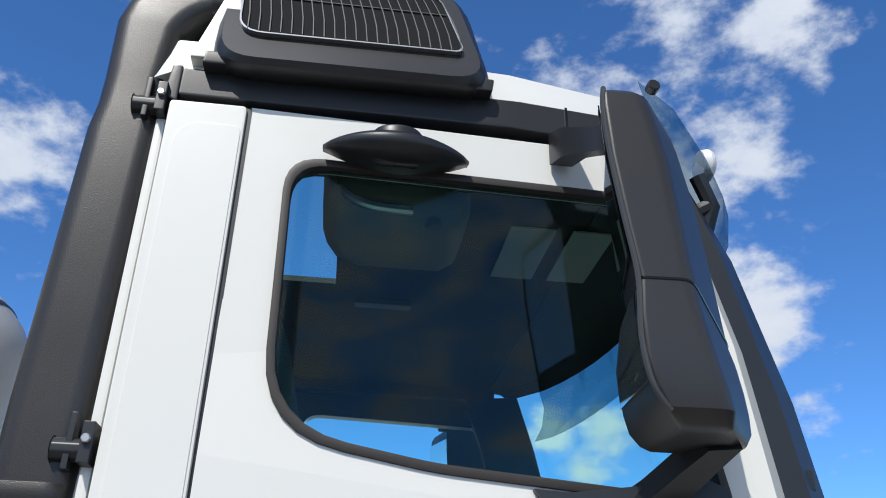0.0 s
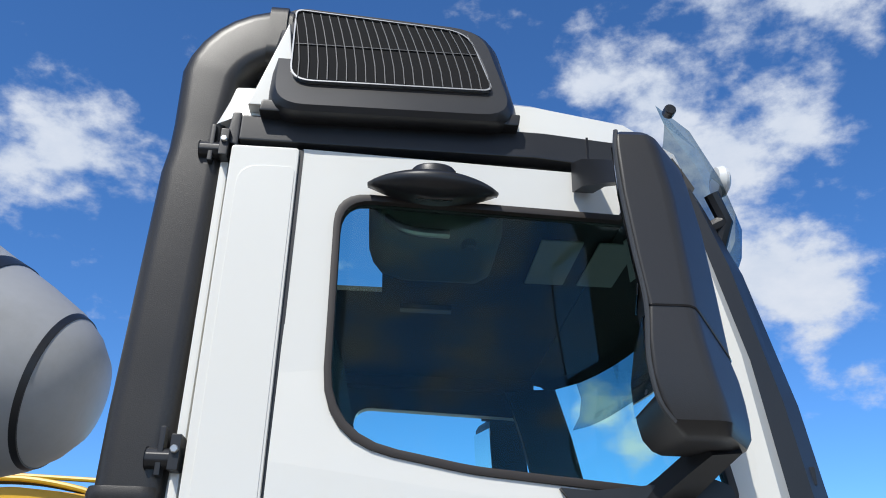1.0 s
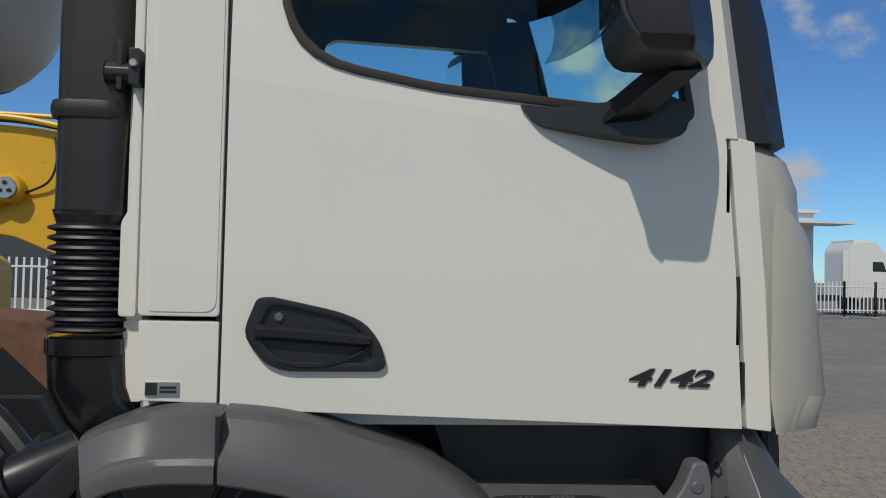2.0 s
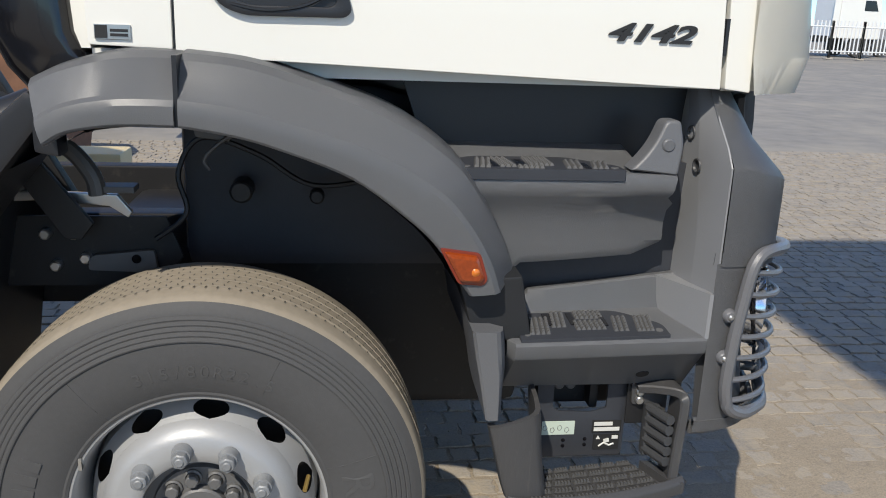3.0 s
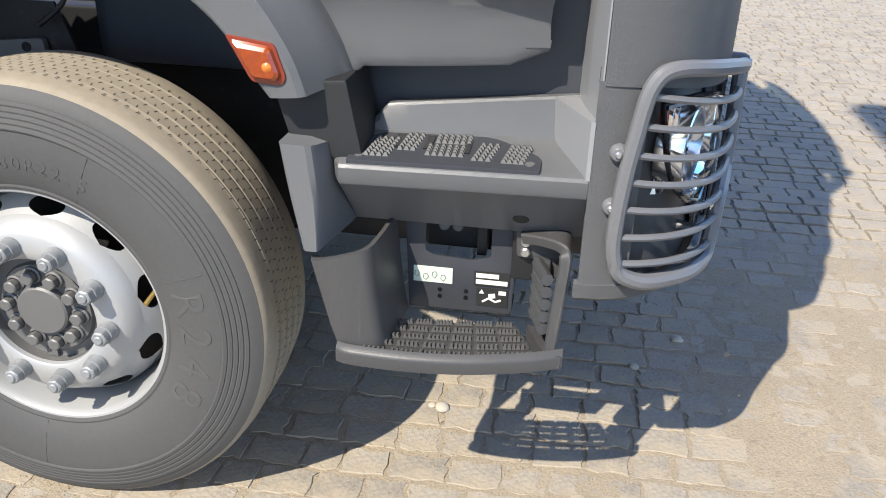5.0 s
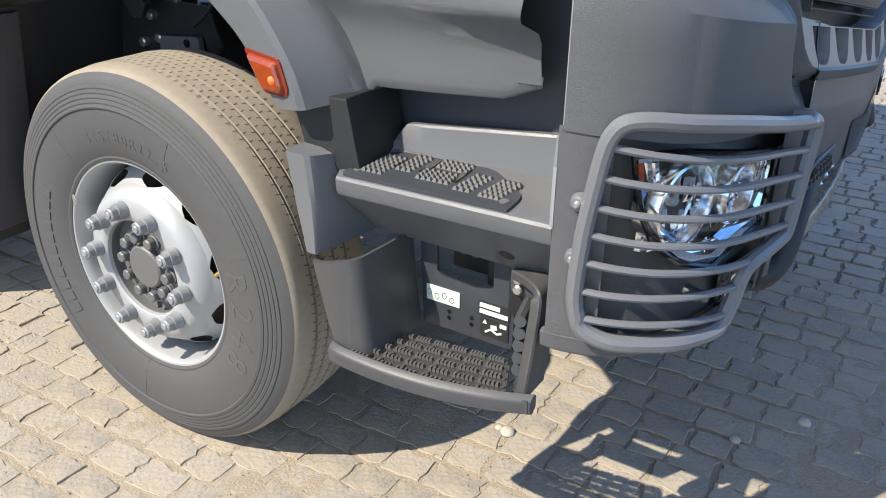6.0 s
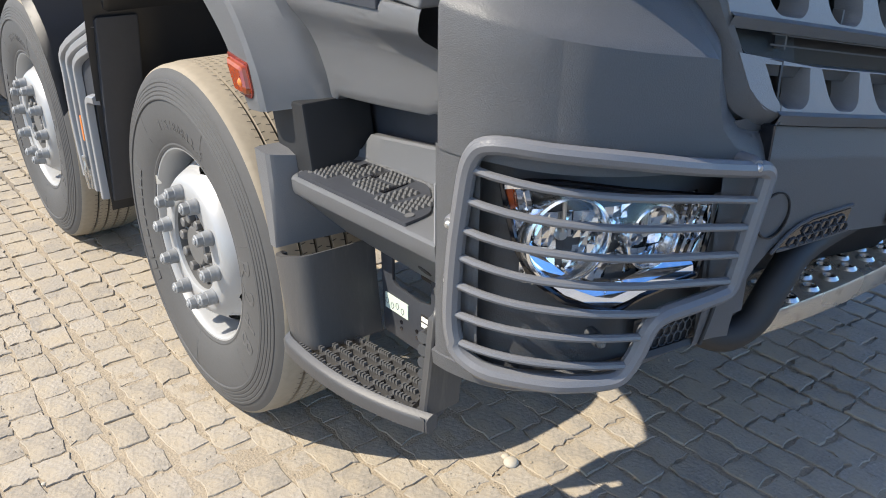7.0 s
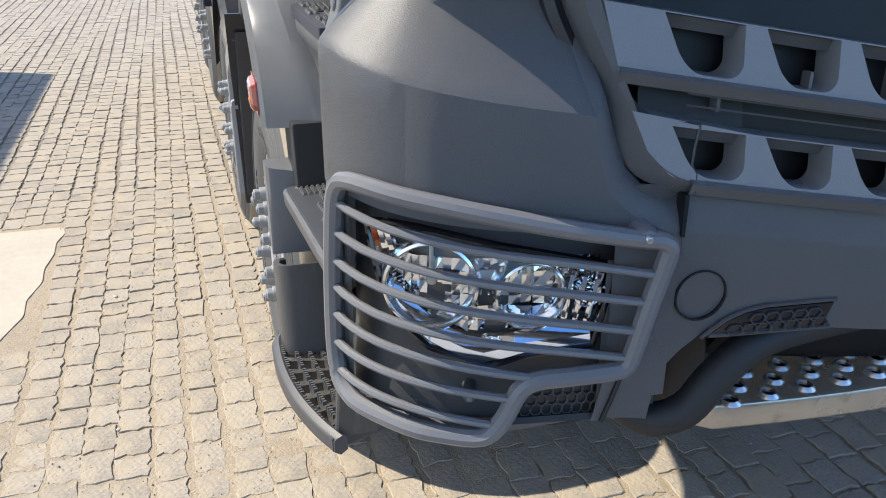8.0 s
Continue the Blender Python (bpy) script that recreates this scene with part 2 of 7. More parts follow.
SAND = material("joint_sand", (0.285, 0.238, 0.175), 0.95, vary=0.2, grain=0.4, grain_scale=140, bump=1.0, bump_scale=130, spots=(0.205, 0.172, 0.130), spot_scale=26, spot_at=(0.54, 0.74))
DIRT = material("joint_dirt", (0.185, 0.160, 0.125), 0.95, vary=0.25, grain=0.4, grain_scale=120, bump=0.8, bump_scale=120)
FAR_GROUND = material("yard_asphalt", (0.22, 0.205, 0.18), 0.92, vary=0.15, grain=0.15, grain_scale=3, spots=(0.30, 0.27, 0.22), spot_scale=0.6, spot_at=(0.45, 0.7))
CONCRETE = material("concrete_slab", (0.38, 0.345, 0.285), 0.9, vary=0.1, grain=0.12, grain_scale=25, bump=0.3, bump_scale=60)
PLATE_WHITE = material("sticker_white", (0.66, 0.66, 0.62), 0.5, vary=0.05)
PLATE_GREEN = material("sticker_pale_green", (0.52, 0.60, 0.52), 0.5, vary=0.06)
VOID = material("grille_cavity_shade", (0.003, 0.003, 0.0035), 0.95)
INK = material("ink_black", (0.02, 0.02, 0.02), 0.5)
BUILDING = material("white_cladding", (0.62, 0.64, 0.65), 0.6, vary=0.05)
DARK_FAR = material("dark_shed", (0.05, 0.055, 0.06), 0.7, vary=0.2)
BRASS = material("brass_valve", (0.6, 0.42, 0.14), 0.35, metal=0.8)


# ---- mesh helpers ----
def finish(name, bm, mat, parent=None, label="", smooth=True, angle=32, flip=True):
    if flip:
        bmesh.ops.recalc_face_normals(bm, faces=bm.faces)
    me = bpy.data.meshes.new(name)
    bm.to_mesh(me)
    bm.free()
    if smooth:
        me.polygons.foreach_set("use_smooth", [True] * len(me.polygons))
        me.set_sharp_from_angle(angle=radians(angle))
    weigh = smooth and len(me.polygons) < 400
    for k in (mat if isinstance(mat, (list, tuple)) else [mat]):
        me.materials.append(k)
    ob = new(name, me)
    if weigh:
        wn = ob.modifiers.new("even_normals", "WEIGHTED_NORMAL")
        wn.keep_sharp = True
    if parent is not None:
        ob.parent = parent
    if label:
        ob["label"] = label
    return ob


def part(name, bm, mat, parent, label="", **kw):
    return finish(name, bm, mat, parent, label, **kw)


def thing(name, label, category, at=(0, 0, 0), group="", kind=""):
    ob = new(name)
    ob.location = at
    ob.empty_display_size = 0.1
    return tagged(ob, label, category, group, kind)


def soften(bm, r, segs=2, angle=30):
    es = [e for e in bm.edges if len(e.link_faces) == 2 and e.calc_face_angle(0) > radians(angle)]
    if es and r > 0:
        bmesh.ops.bevel(bm, geom=es, offset=r, segments=segs, profile=0.6, affect="EDGES", clamp_overlap=True)
    return bm


def add_box(bm, lo, hi, m=None):
    r = bmesh.ops.create_cube(bm, size=1.0)
    for v in r["verts"]:
        v.co = Vector([(lo[i] + hi[i]) / 2 + v.co[i] * (hi[i] - lo[i]) for i in range(3)])
        if m is not None:
            v.co = m @ v.co
    return bm


def box(lo, hi, r=0.0, segs=2, m=None):
    bm = bmesh.new()
    add_box(bm, lo, hi, m)
    return soften(bm, r, segs)


def prism(points, lo, hi, axis="y", r=0.0, segs=2, taper=0.0):
    """Outline in the plane across the axis, run from lo to hi. Axis y: (x, z); x: (y, z); z: (x, y)."""
    bm = bmesh.new()
    put = {"y": lambda a, b, c: (a, c, b), "x": lambda a, b, c: (c, a, b), "z": lambda a, b, c: (a, b, c)}[axis]
    cx, cz = sum(p[0] for p in points) / len(points), sum(p[1] for p in points) / len(points)
    rows = []
    for c, k in ((lo, 1.0), (hi, 1.0 - taper)):
        rows.append([bm.verts.new(put(cx + (a - cx) * k, cz + (b - cz) * k, c)) for a, b in points])
    n = len(points)
    bm.faces.new(rows[0])
    bm.faces.new(rows[1][::-1])
    for i in range(n):
        bm.faces.new((rows[0][i], rows[1][i], rows[1][(i + 1) % n], rows[0][(i + 1) % n]))
    bmesh.ops.recalc_face_normals(bm, faces=bm.faces)
    return soften(bm, r, segs)


def rounded(points, r, n=5):
    """A 2D outline with its corners rounded; r may be one number or one for each corner."""
    out = []
    k = len(points)
    for i in range(k):
        p, a, b = Vector(points[i]), Vector(points[i - 1]), Vector(points[(i + 1) % k])
        rr = r[i] if isinstance(r, (list, tuple)) else r
        u, v = (a - p), (b - p)
        d = min(rr, u.length * 0.48, v.length * 0.48)
        if d < 1e-5:
            out.append(tuple(p))
            continue
        s, e = p + u.normalized() * d, p + v.normalized() * d
        for j in range(n + 1):
            t = j / n
            q = s * (1 - t) ** 2 + p * 2 * t * (1 - t) + e * t ** 2
            out.append(tuple(q))
    return out


def loft(rings, closed=True, caps=True, bm=None):
    """Skin through rings of equal count."""
    bm = bm or bmesh.new()
    vs = [[bm.verts.new(p) for p in ring] for ring in rings]
    n = len(rings[0])
    for a, b in zip(vs, vs[1:]):
        for i in range(n if closed else n - 1):
            j = (i + 1) % n
            bm.faces.new((a[i], a[j], b[j], b[i]))
    if caps and closed:
        bm.faces.new(vs[0])
        bm.faces.new(vs[-1][::-1])
    return bm


def curve_points(pts, per=6, closed=False):
    """Catmull-Rom through points."""
    P = [Vector(p) for p in pts]
    n = len(P)
    out = []
    for i in range(n if closed else n - 1):
        if closed:
            a, b, c, d = P[i - 1], P[i], P[(i + 1) % n], P[(i + 2) % n]
        else:
            a, b, c, d = P[max(i - 1, 0)], P[i], P[i + 1], P[min(i + 2, n - 1)]
        for j in range(per):
            t = j / per
            out.append(0.5 * ((2 * b) + (c - a) * t + (2 * a - 5 * b + 4 * c - d) * t * t + (3 * b - a - 3 * c + d) * t ** 3))
    if not closed:
        out.append(P[-1])
    return out


def tube(pts, r, segs=8, closed=False, bm=None, squash=1.0, up=None):
    """Round bar along a line; r may be a list. squash flattens it along the running normal."""
    bm = bm or bmesh.new()
    P = [Vector(p) for p in pts]
    n = len(P)
    rings = []
    nrm = None
    for i in range(n):
        t = ((P[(i + 1) % n] - P[i - 1]) if closed else (P[min(i + 1, n - 1)] - P[max(i - 1, 0)])).normalized()
        if nrm is None:
            nrm = Vector(up) if up else (Vector((0, 0, 1)) if abs(t.z) < 0.9 else Vector((1, 0, 0)))
        nrm = (nrm - t * nrm.dot(t)).normalized()
        bi = t.cross(nrm)
        rr = r[i] if isinstance(r, (list, tuple)) else r
        rings.append([P[i] + nrm * math.cos(2 * math.pi * k / segs) * rr * squash + bi * math.sin(2 * math.pi * k / segs) * rr for k in range(segs)])
    if closed:
        rings.append(rings[0])
        b2 = loft(rings, True, False, bm)
        bmesh.ops.remove_doubles(b2, verts=b2.verts, dist=1e-6)
        return b2
    return loft(rings, True, True, bm)


def lathe(profile, segs=48, axis="y", centre=(0, 0, 0), bm=None, start=0.0, a0=0.0, a1=2 * math.pi):
    """Turn a profile of (radius, along) about an axis."""
    bm = bm or bmesh.new()
    full = abs(a1 - a0 - 2 * math.pi) < 1e-6
    cnt = segs if full else segs + 1
    put = {"y": lambda c, s, h: (c, h, s), "x": lambda c, s, h: (h, c, s), "z": lambda c, s, h: (c, s, h)}[axis]
    C = Vector(centre)
    rows = []
    for r, h in profile:
        if r < 1e-6:
            rows.append([bm.verts.new(C + Vector(put(0, 0, h)))] * cnt)
        else:
            rows.append([bm.verts.new(C + Vector(put(r * math.cos(a0 + (a1 - a0) * i / segs), r * math.sin(a0 + (a1 - a0) * i / segs), h))) for i in range(cnt)])
    for a, b in zip(rows, rows[1:]):
        for i in range(segs):
            j = (i + 1) % cnt
            f = []
            for v in (a[i], a[j], b[j], b[i]):
                if v not in f:
                    f.append(v)
            if len(f) > 2:
                bm.faces.new(f)
    return bm


def hexagon(r, lo, hi, centre, axis="y", bevel=0.0, turn=0.0):
    pts = [(centre[0] + r * math.cos(radians(60 * i + turn)), centre[1] + r * math.sin(radians(60 * i + turn))) for i in range(6)]
    return prism(pts, lo, hi, axis, bevel, 1)


def disc(r, lo, hi, centre, axis="y", segs=20, bevel=0.0):
    pts = [(centre[0] + r * math.cos(2 * math.pi * i / segs), centre[1] + r * math.sin(2 * math.pi * i / segs)) for i in range(segs)]
    return prism(pts, lo, hi, axis, bevel, 1)


def letters(text, size, m, mat, parent, name="lettering", depth=0.002, shear=0.0, align="LEFT", label="", bold=0.0):
    cu = bpy.data.curves.new(name, "FONT")
    cu.body, cu.size, cu.extrude, cu.shear, cu.align_x, cu.offset = text, size, depth, shear, align, bold
    tmp = bpy.data.objects.new(name, cu)
    scene.collection.objects.link(tmp)
    me = bpy.data.meshes.new_from_object(tmp.evaluated_get(bpy.context.evaluated_depsgraph_get()))
    bpy.data.objects.remove(tmp)
    me.transform(m)
    me.materials.append(mat)
    ob = new(name, me)
    ob.parent = parent
    if label:
        ob["label"] = label
    return ob


def plate_with_hole(outer, inner, lo, hi, axis="y", r=0.0):
    """A flat piece with one opening: outlines of equal count."""
    bm = bmesh.new()
    put = {"y": lambda a, b, c: (a, c, b), "x": lambda a, b, c: (c, a, b), "z": lambda a, b, c: (a, b, c)}[axis]
    A, B, C, D = ([bm.verts.new(put(a, b, c)) for a, b in o] for o, c in ((outer, lo), (inner, lo), (outer, hi), (inner, hi)))
    n = len(outer)
    for i in range(n):
        j = (i + 1) % n
        bm.faces.new((A[i], A[j], B[j], B[i]))
        bm.faces.new((C[i], D[i], D[j], C[j]))
        bm.faces.new((A[i], C[i], C[j], A[j]))
        bm.faces.new((B[i], B[j], D[j], D[i]))
    bmesh.ops.recalc_face_normals(bm, faces=bm.faces)
    return soften(bm, r, 2) if r else bm


def cast(poly, c, a):
    """Where the ray from c at angle a leaves a polygon."""
    d = Vector((math.cos(a), math.sin(a)))
    best = None
    for i in range(len(poly)):
        p, q = Vector(poly[i]) - Vector(c), Vector(poly[(i + 1) % len(poly)]) - Vector(c)
        e = q - p
        den = d.x * e.y - d.y * e.x
        if abs(den) < 1e-12:
            continue
        t, u = (p.x * e.y - p.y * e.x) / den, (p.x * d.y - p.y * d.x) / den
        if t > 0 and -1e-6 <= u <= 1 + 1e-6 and (best is None or t > best):
            best = t
    return (c[0] + d.x * best, c[1] + d.y * best)


def matched(outer, inner):
    c = (sum(p[0] for p in inner) / len(inner), sum(p[1] for p in inner) / len(inner))
    angles = sorted({round(math.atan2(p[1] - c[1], p[0] - c[0]), 4) for p in list(outer) + list(inner)})
    return [cast(outer, c, a) for a in angles], [cast(inner, c, a) for a in angles]


# ---- the truck ----
YC = 1.28          # middle line of the truck
YD = 0.18          # skin of the door
truck = thing("cab_truck", "white-cabbed heavy mixer truck with grey plastic fenders, parked", "truck")

# cab: door with its opening
WINDOW = rounded([(0.068, 2.99), (0.080, 2.348), (0.43, 2.285), (1.045, 2.235), (0.90, 2.965)], [0.09, 0.17, 0.05, 0.04, 0.05], 6)
DOOR = [(-0.028, 3.125), (-0.03, 1.565), (1.165, 1.525), (1.145, 1.90), (1.118, 2.21), (0.955, 3.09)]
o, i = matched(DOOR, WINDOW)
dm = plate_with_hole(o, i, YD, YD + 0.05, r=0.004)
bmesh.ops.bisect_plane(dm, geom=list(dm.verts) + list(dm.edges) + list(dm.faces), plane_co=(-0.025, 0, 2.299), plane_no=(0.121, 0, 0.9927))
for v in dm.verts:
    above = (v.co.x + 0.025) * 0.121 + (v.co.z - 2.299) * 0.9927
    v.co.y += min(0.014, max(0.0, above) * 0.055)
door = part("door", dm, WHITE, truck, "closed white cab door with a shallow belt crease", angle=1.2)
gas_out, gas_in = matched(WINDOW, [(0.5 + (x - 0.5) * 0.958, 2.63 + (z - 2.63) * 0.945) for x, z in WINDOW])
part("window_rubber", plate_with_hole(gas_out, gas_in, YD - 0.005, YD + 0.03, r=0.003), GASKET, door, "dark brown rubber window seal")
pane = part("side_window", prism(gas_in, YD + 0.014, YD + 0.018), GLASS_SIDE, door, "tinted side window pane")
pane.visible_shadow = False
# door handle
HAND = rounded([(0.015, 1.729), (0.046, 1.81), (0.077, 1.813), (0.225, 1.783), (0.286, 1.759), (0.322, 1.709), (0.333, 1.664), (0.318, 1.651), (0.112, 1.649), (0.066, 1.665)], [0.03, 0.012, 0.012, 0.03, 0.03, 0.02, 0.012, 0.01, 0.02, 0.02], 3)
cup_in = [(0.175 + (x - 0.175) * 0.80, 1.735 + (z - 1.735) * 0.76) for x, z in HAND]
handle = part("door_handle", plate_with_hole(*matched(HAND, cup_in), YD - 0.014, YD + 0.012, r=0.003), BLACK, door, "black plastic recessed door handle")
part("handle_recess", prism(cup_in, YD - 0.003, YD + 0.01), BLACK, handle)
grip = loft([[(x, YD - 0.016 + dy, z + dz) for dy, dz in ((0, -h), (-0.012, -h * 0.5), (-0.014, h * 0.4), (0, h), (0.012, h), (0.012, -h))]
             for x, z, h in ((0.045, 1.735, 0.017), (0.075, 1.735, 0.017), (0.19, 1.728, 0.018), (0.28, 1.721, 0.016), (0.296, 1.72, 0.012))])
part("grip", soften(grip, 0.003), BLACK, handle)
part("lock", disc(0.010, YD - 0.010, YD + 0.02, (0.094, 1.768), segs=16, bevel=0.002), HUB_GREY, handle, "grey metal lock barrel")
part("grip_edge", tube(curve_points([(0.085, YD - 0.012, 1.672), (0.15, YD - 0.014, 1.662), (0.23, YD - 0.014, 1.672), (0.29, YD - 0.010, 1.702)]), 0.004, 6), BLACK, handle)

# model number on the door, chromed dark
letters("4142", 0.075, Matrix.Translation((0.886, YD - 0.002, 1.626)) @ Matrix.Rotation(radians(0.8), 4, "Y") @ Matrix.Diagonal((1.30, 1, 0.72, 1)) @ pose(0, 0, 0, 90, 0, 0), INK, door, "model_number", 0.003, 0.35, bold=0.0022, label="dark chrome model number 4142")

# cab side panel behind the door, with its pressed field, and the small panel under it
part("side_panel", prism(rounded([(-0.0365, 3.12), (-0.0365, 1.765), (-0.212, 1.765), (-0.215, 3.12)], 0.012), YD + 0.002, YD + 0.06, r=0.006), WHITE, truck, "white cab rear side panel")
part("panel_field", prism(rounded([(-0.043, 3.06), (-0.043, 1.775), (-0.190, 1.775), (-0.190, 3.06)], [0.02, 0.03, 0.01, 0.06]), YD - 0.0005, YD + 0.02, r=0.002), WHITE, truck)
lower_panel = part("lower_side_panel", prism([(-0.0365, 1.755), (-0.0365, 1.575), (-0.205, 1.580), (-0.210, 1.755)], YD + 0.004, YD + 0.06, r=0.005), WHITE, truck)
badge = part("dealer_plate", box((-0.19, YD - 0.001, 1.592), (-0.118, YD + 0.004, 1.622), 0.001), STEEL, lower_panel, "small silver dealer badge")
part("badge_mark", prism([(-0.188, 1.594), (-0.164, 1.594), (-0.164, 1.620), (-0.188, 1.620)], YD - 0.003, YD), INK, badge)
for z in (1.598, 1.607):
    part("badge_bar", box((-0.158, YD - 0.003, z), (-0.123, YD, z + 0.006)), INK, badge)
part("rear_corner", prism(rounded([(-0.222, 3.13), (-0.222, 1.90), (-0.222, 1.76), (-0.262, 1.76), (-0.262, 1.97), (-0.245, 2.0), (-0.245, 3.13)], 0.01), YD + 0.03, YD + 0.12, r=0.008), WHITE, truck)
part("door_gap", box((-0.045, YD + 0.012, 1.57), (-0.026, YD + 0.05, 3.12)), BLACK, truck)

# the shell: other side, rear wall, floor, roof
shell = bmesh.new()
SIDE2 = matched([(x, z) for x, z in [(-0.215, 3.12), (-0.215, 1.57), (1.165, 1.525), (1.145, 1.90), (1.118, 2.21), (0.955, 3.09)]], [(x, z) for x, z in WINDOW])
b = plate_with_hole(*SIDE2, 2 * YC - YD - 0.05, 2 * YC - YD)
tmp = bpy.data.meshes.new("tmp")
b.to_mesh(tmp)
shell.from_mesh(tmp)
b.free()
add_box(shell, (-0.255, YD + 0.06, 1.57), (-0.215, 2 * YC - YD, 3.2))
add_box(shell, (-0.215, YD + 0.07, 1.52), (1.30, 2 * YC - YD - 0.06, 1.57))
part("cab_shell", shell, WHITE, truck)
part("far_door_lining", plate_with_hole(*SIDE2, 2 * YC - YD - 0.064, 2 * YC - YD - 0.054), TRIM_DARK, truck)
part("door_lining", plate_with_hole(o, i, YD + 0.066, YD + 0.074), TRIM_DARK, truck)
# roof: arched loft over the cab
def roof_ring(x, z0, z1, y0):
    half = YC - y0
    pts = []
    for k in range(17):
        a = math.pi * k / 16
        yy = YC - math.cos(a) * half
        pts.append((x, yy, z0 + (z1 - z0) * min(1.0, (math.sin(a) ** 0.55))))
    return pts
roof = bmesh.new()
rings = [roof_ring(x, z0, z1, y0) for x, z0, z1, y0 in ((-0.26, 3.19, 3.42, 0.235), (-0.22, 3.205, 3.46, 0.225), (-0.17, 3.205, 3.462, 0.225), (0.195, 3.205, 3.472, 0.221), (0.3, 3.205, 3.475, 0.22), (0.6, 3.20, 3.455, 0.225), (0.85, 3.185, 3.40, 0.24), (1.0, 3.16, 3.31, 0.29), (1.05, 3.12, 3.2, 0.33))]
loft(rings, closed=False, bm=roof)
# roof hatch: the opening in the skin and its clear pane
out_ = [q for q in roof.faces if -0.165 < q.calc_center_median().x < 0.19 and 0.88 < q.calc_center_median().y < 2.0 and q.calc_center_median().z > 3.38]
bmesh.ops.delete(roof, geom=out_, context="FACES")
roof.faces.new([roof.verts.new(p) for p in rings[0]])
bmesh.ops.solidify(roof, geom=list(roof.faces), thickness=0.03)
part("roof", roof, WHITE, truck, "white cab roof")
# ceiling lining with hatch
HATCH = [(-0.15, 0.50), (0.188, 0.50), (0.188, 1.20), (-0.15, 1.20)]
part("ceiling", plate_with_hole(*matched([(-0.21, YD + 0.06), (1.02, YD + 0.06), (1.02, 2 * YC - YD - 0.06), (-0.21, 2 * YC - YD - 0.06)], HATCH), 3.14, 3.16, "z"), TRIM_DARK, truck, "dark headlining with an open roof hatch")
part("rear_lining", box((-0.212, YD + 0.06, 1.6), (-0.19, 2 * YC - YD - 0.06, 3.14)), TRIM_DARK, truck)
# black trim strip along the roof edge
strip = prism([(-0.20, 3.215), (0.35, 3.218), (0.62, 3.213), (0.93, 3.185), (0.955, 3.10), (0.6, 3.132), (-0.20, 3.137)], YD + 0.002, YD + 0.07, r=0.006)
part("roof_trim", strip, BLACK, truck, "black plastic roof edge trim")
part("trim_joint", box((0.735, YD - 0.0005, 3.125), (0.741, YD + 0.01, 3.205)), BLACK_GLOSS, truck)
part("trim_end", prism([(-0.20, 3.225), (-0.20, 3.12), (-0.235, 3.13), (-0.225, 3.225)], YD + 0.005, YD + 0.09, r=0.006), BLACK, truck)

# front: pillars, windscreen, nose
def pillar_ring(x, z, y):
    return [(x - 0.055, y, z), (x, y - 0.004, z), (x + 0.06, y + 0.06, z), (x + 0.03, y + 0.10, z), (x - 0.055, y + 0.05, z)]
part("a_pillar", loft([pillar_ring(1.145, 2.205, YD + 0.004), pillar_ring(1.095, 2.60, YD + 0.012), pillar_ring(1.02, 2.95, YD + 0.03), pillar_ring(0.975, 3.10, YD + 0.045)]), WHITE, truck, "white windscreen pillar")
def screen_ring(x0, z, y0, bulge, n=14):
    return [(x0 + bulge * (1 - ((2 * k / n) - 1) ** 2) ** 0.7, y0 + (2 * YC - 2 * y0) * k / n, z) for k in range(n + 1)]
SCREEN = [screen_ring(1.27, 2.205, 0.30, 0.17), screen_ring(1.22, 2.5, 0.30, 0.19), screen_ring(1.13, 2.86, 0.31, 0.22), screen_ring(1.05, 3.09, 0.34, 0.24)]
ws = part("windscreen", loft(SCREEN, closed=False), GLASS_SCREEN, truck, "large curved windscreen", flip=False)
ws.visible_shadow = False
for side in (0, 1):
    b = bmesh.new()
    if side == 0:
        edge = [[(r[0][0] - 0.11, YD + 0.055, r[0][2]), (r[0][0] - 0.02, YD + 0.045, r[0][2]), (r[0][0] + 0.04, r[0][1] - 0.03, r[0][2]), (r[1][0] + 0.012, r[1][1], r[0][2]), (r[1][0] - 0.01, r[1][1], r[0][2]), (r[0][0] - 0.10, YD + 0.10, r[0][2])] for r in SCREEN]
    else:
        edge = [[(p[0], 2 * YC - p[1], p[2]) for p in ((r[0][0] - 0.24, YD + 0.055, r[0][2]), (r[0][0] - 0.02, YD + 0.045, r[0][2]), (r[0][0] + 0.01, r[0][1] - 0.05, r[0][2]), (r[0][0], r[0][1] - 0.01, r[0][2]), (r[0][0] - 0.02, r[0][1] - 0.005, r[0][2]), (r[0][0] - 0.24, YD + 0.10, r[0][2]))] for r in SCREEN]
    part("screen_edge", loft(edge, bm=b), BLACK, truck, "black windscreen border")
# nose panels below the screen
def nose_ring(z, k):
    plan = [(1.18, YD + 0.01), (1.24, YD + 0.012), (1.32, YD + 0.05), (1.385, YD + 0.15), (1.425, YD + 0.35), (1.44, 0.85), (1.45, YC)]
    plan = curve_points([(x - 0.9 * k if x > 1.2 else x, y + k, 0) for x, y in plan], 4)
    pts = [(p.x, p.y, z) for p in plan]
    return pts + [(p[0], 2 * YC - p[1], z) for p in pts[-2::-1]]
nose = loft([nose_ring(z, k) for z, k in ((1.52, 0.02), (1.56, 0.0), (1.9, 0.0), (2.1, 0.01), (2.17, 0.03), (2.205, 0.06))], closed=False)
bmesh.ops.solidify(nose, geom=list(nose.faces), thickness=0.02)
part("nose_panel", nose, WHITE, truck, "white cab front")
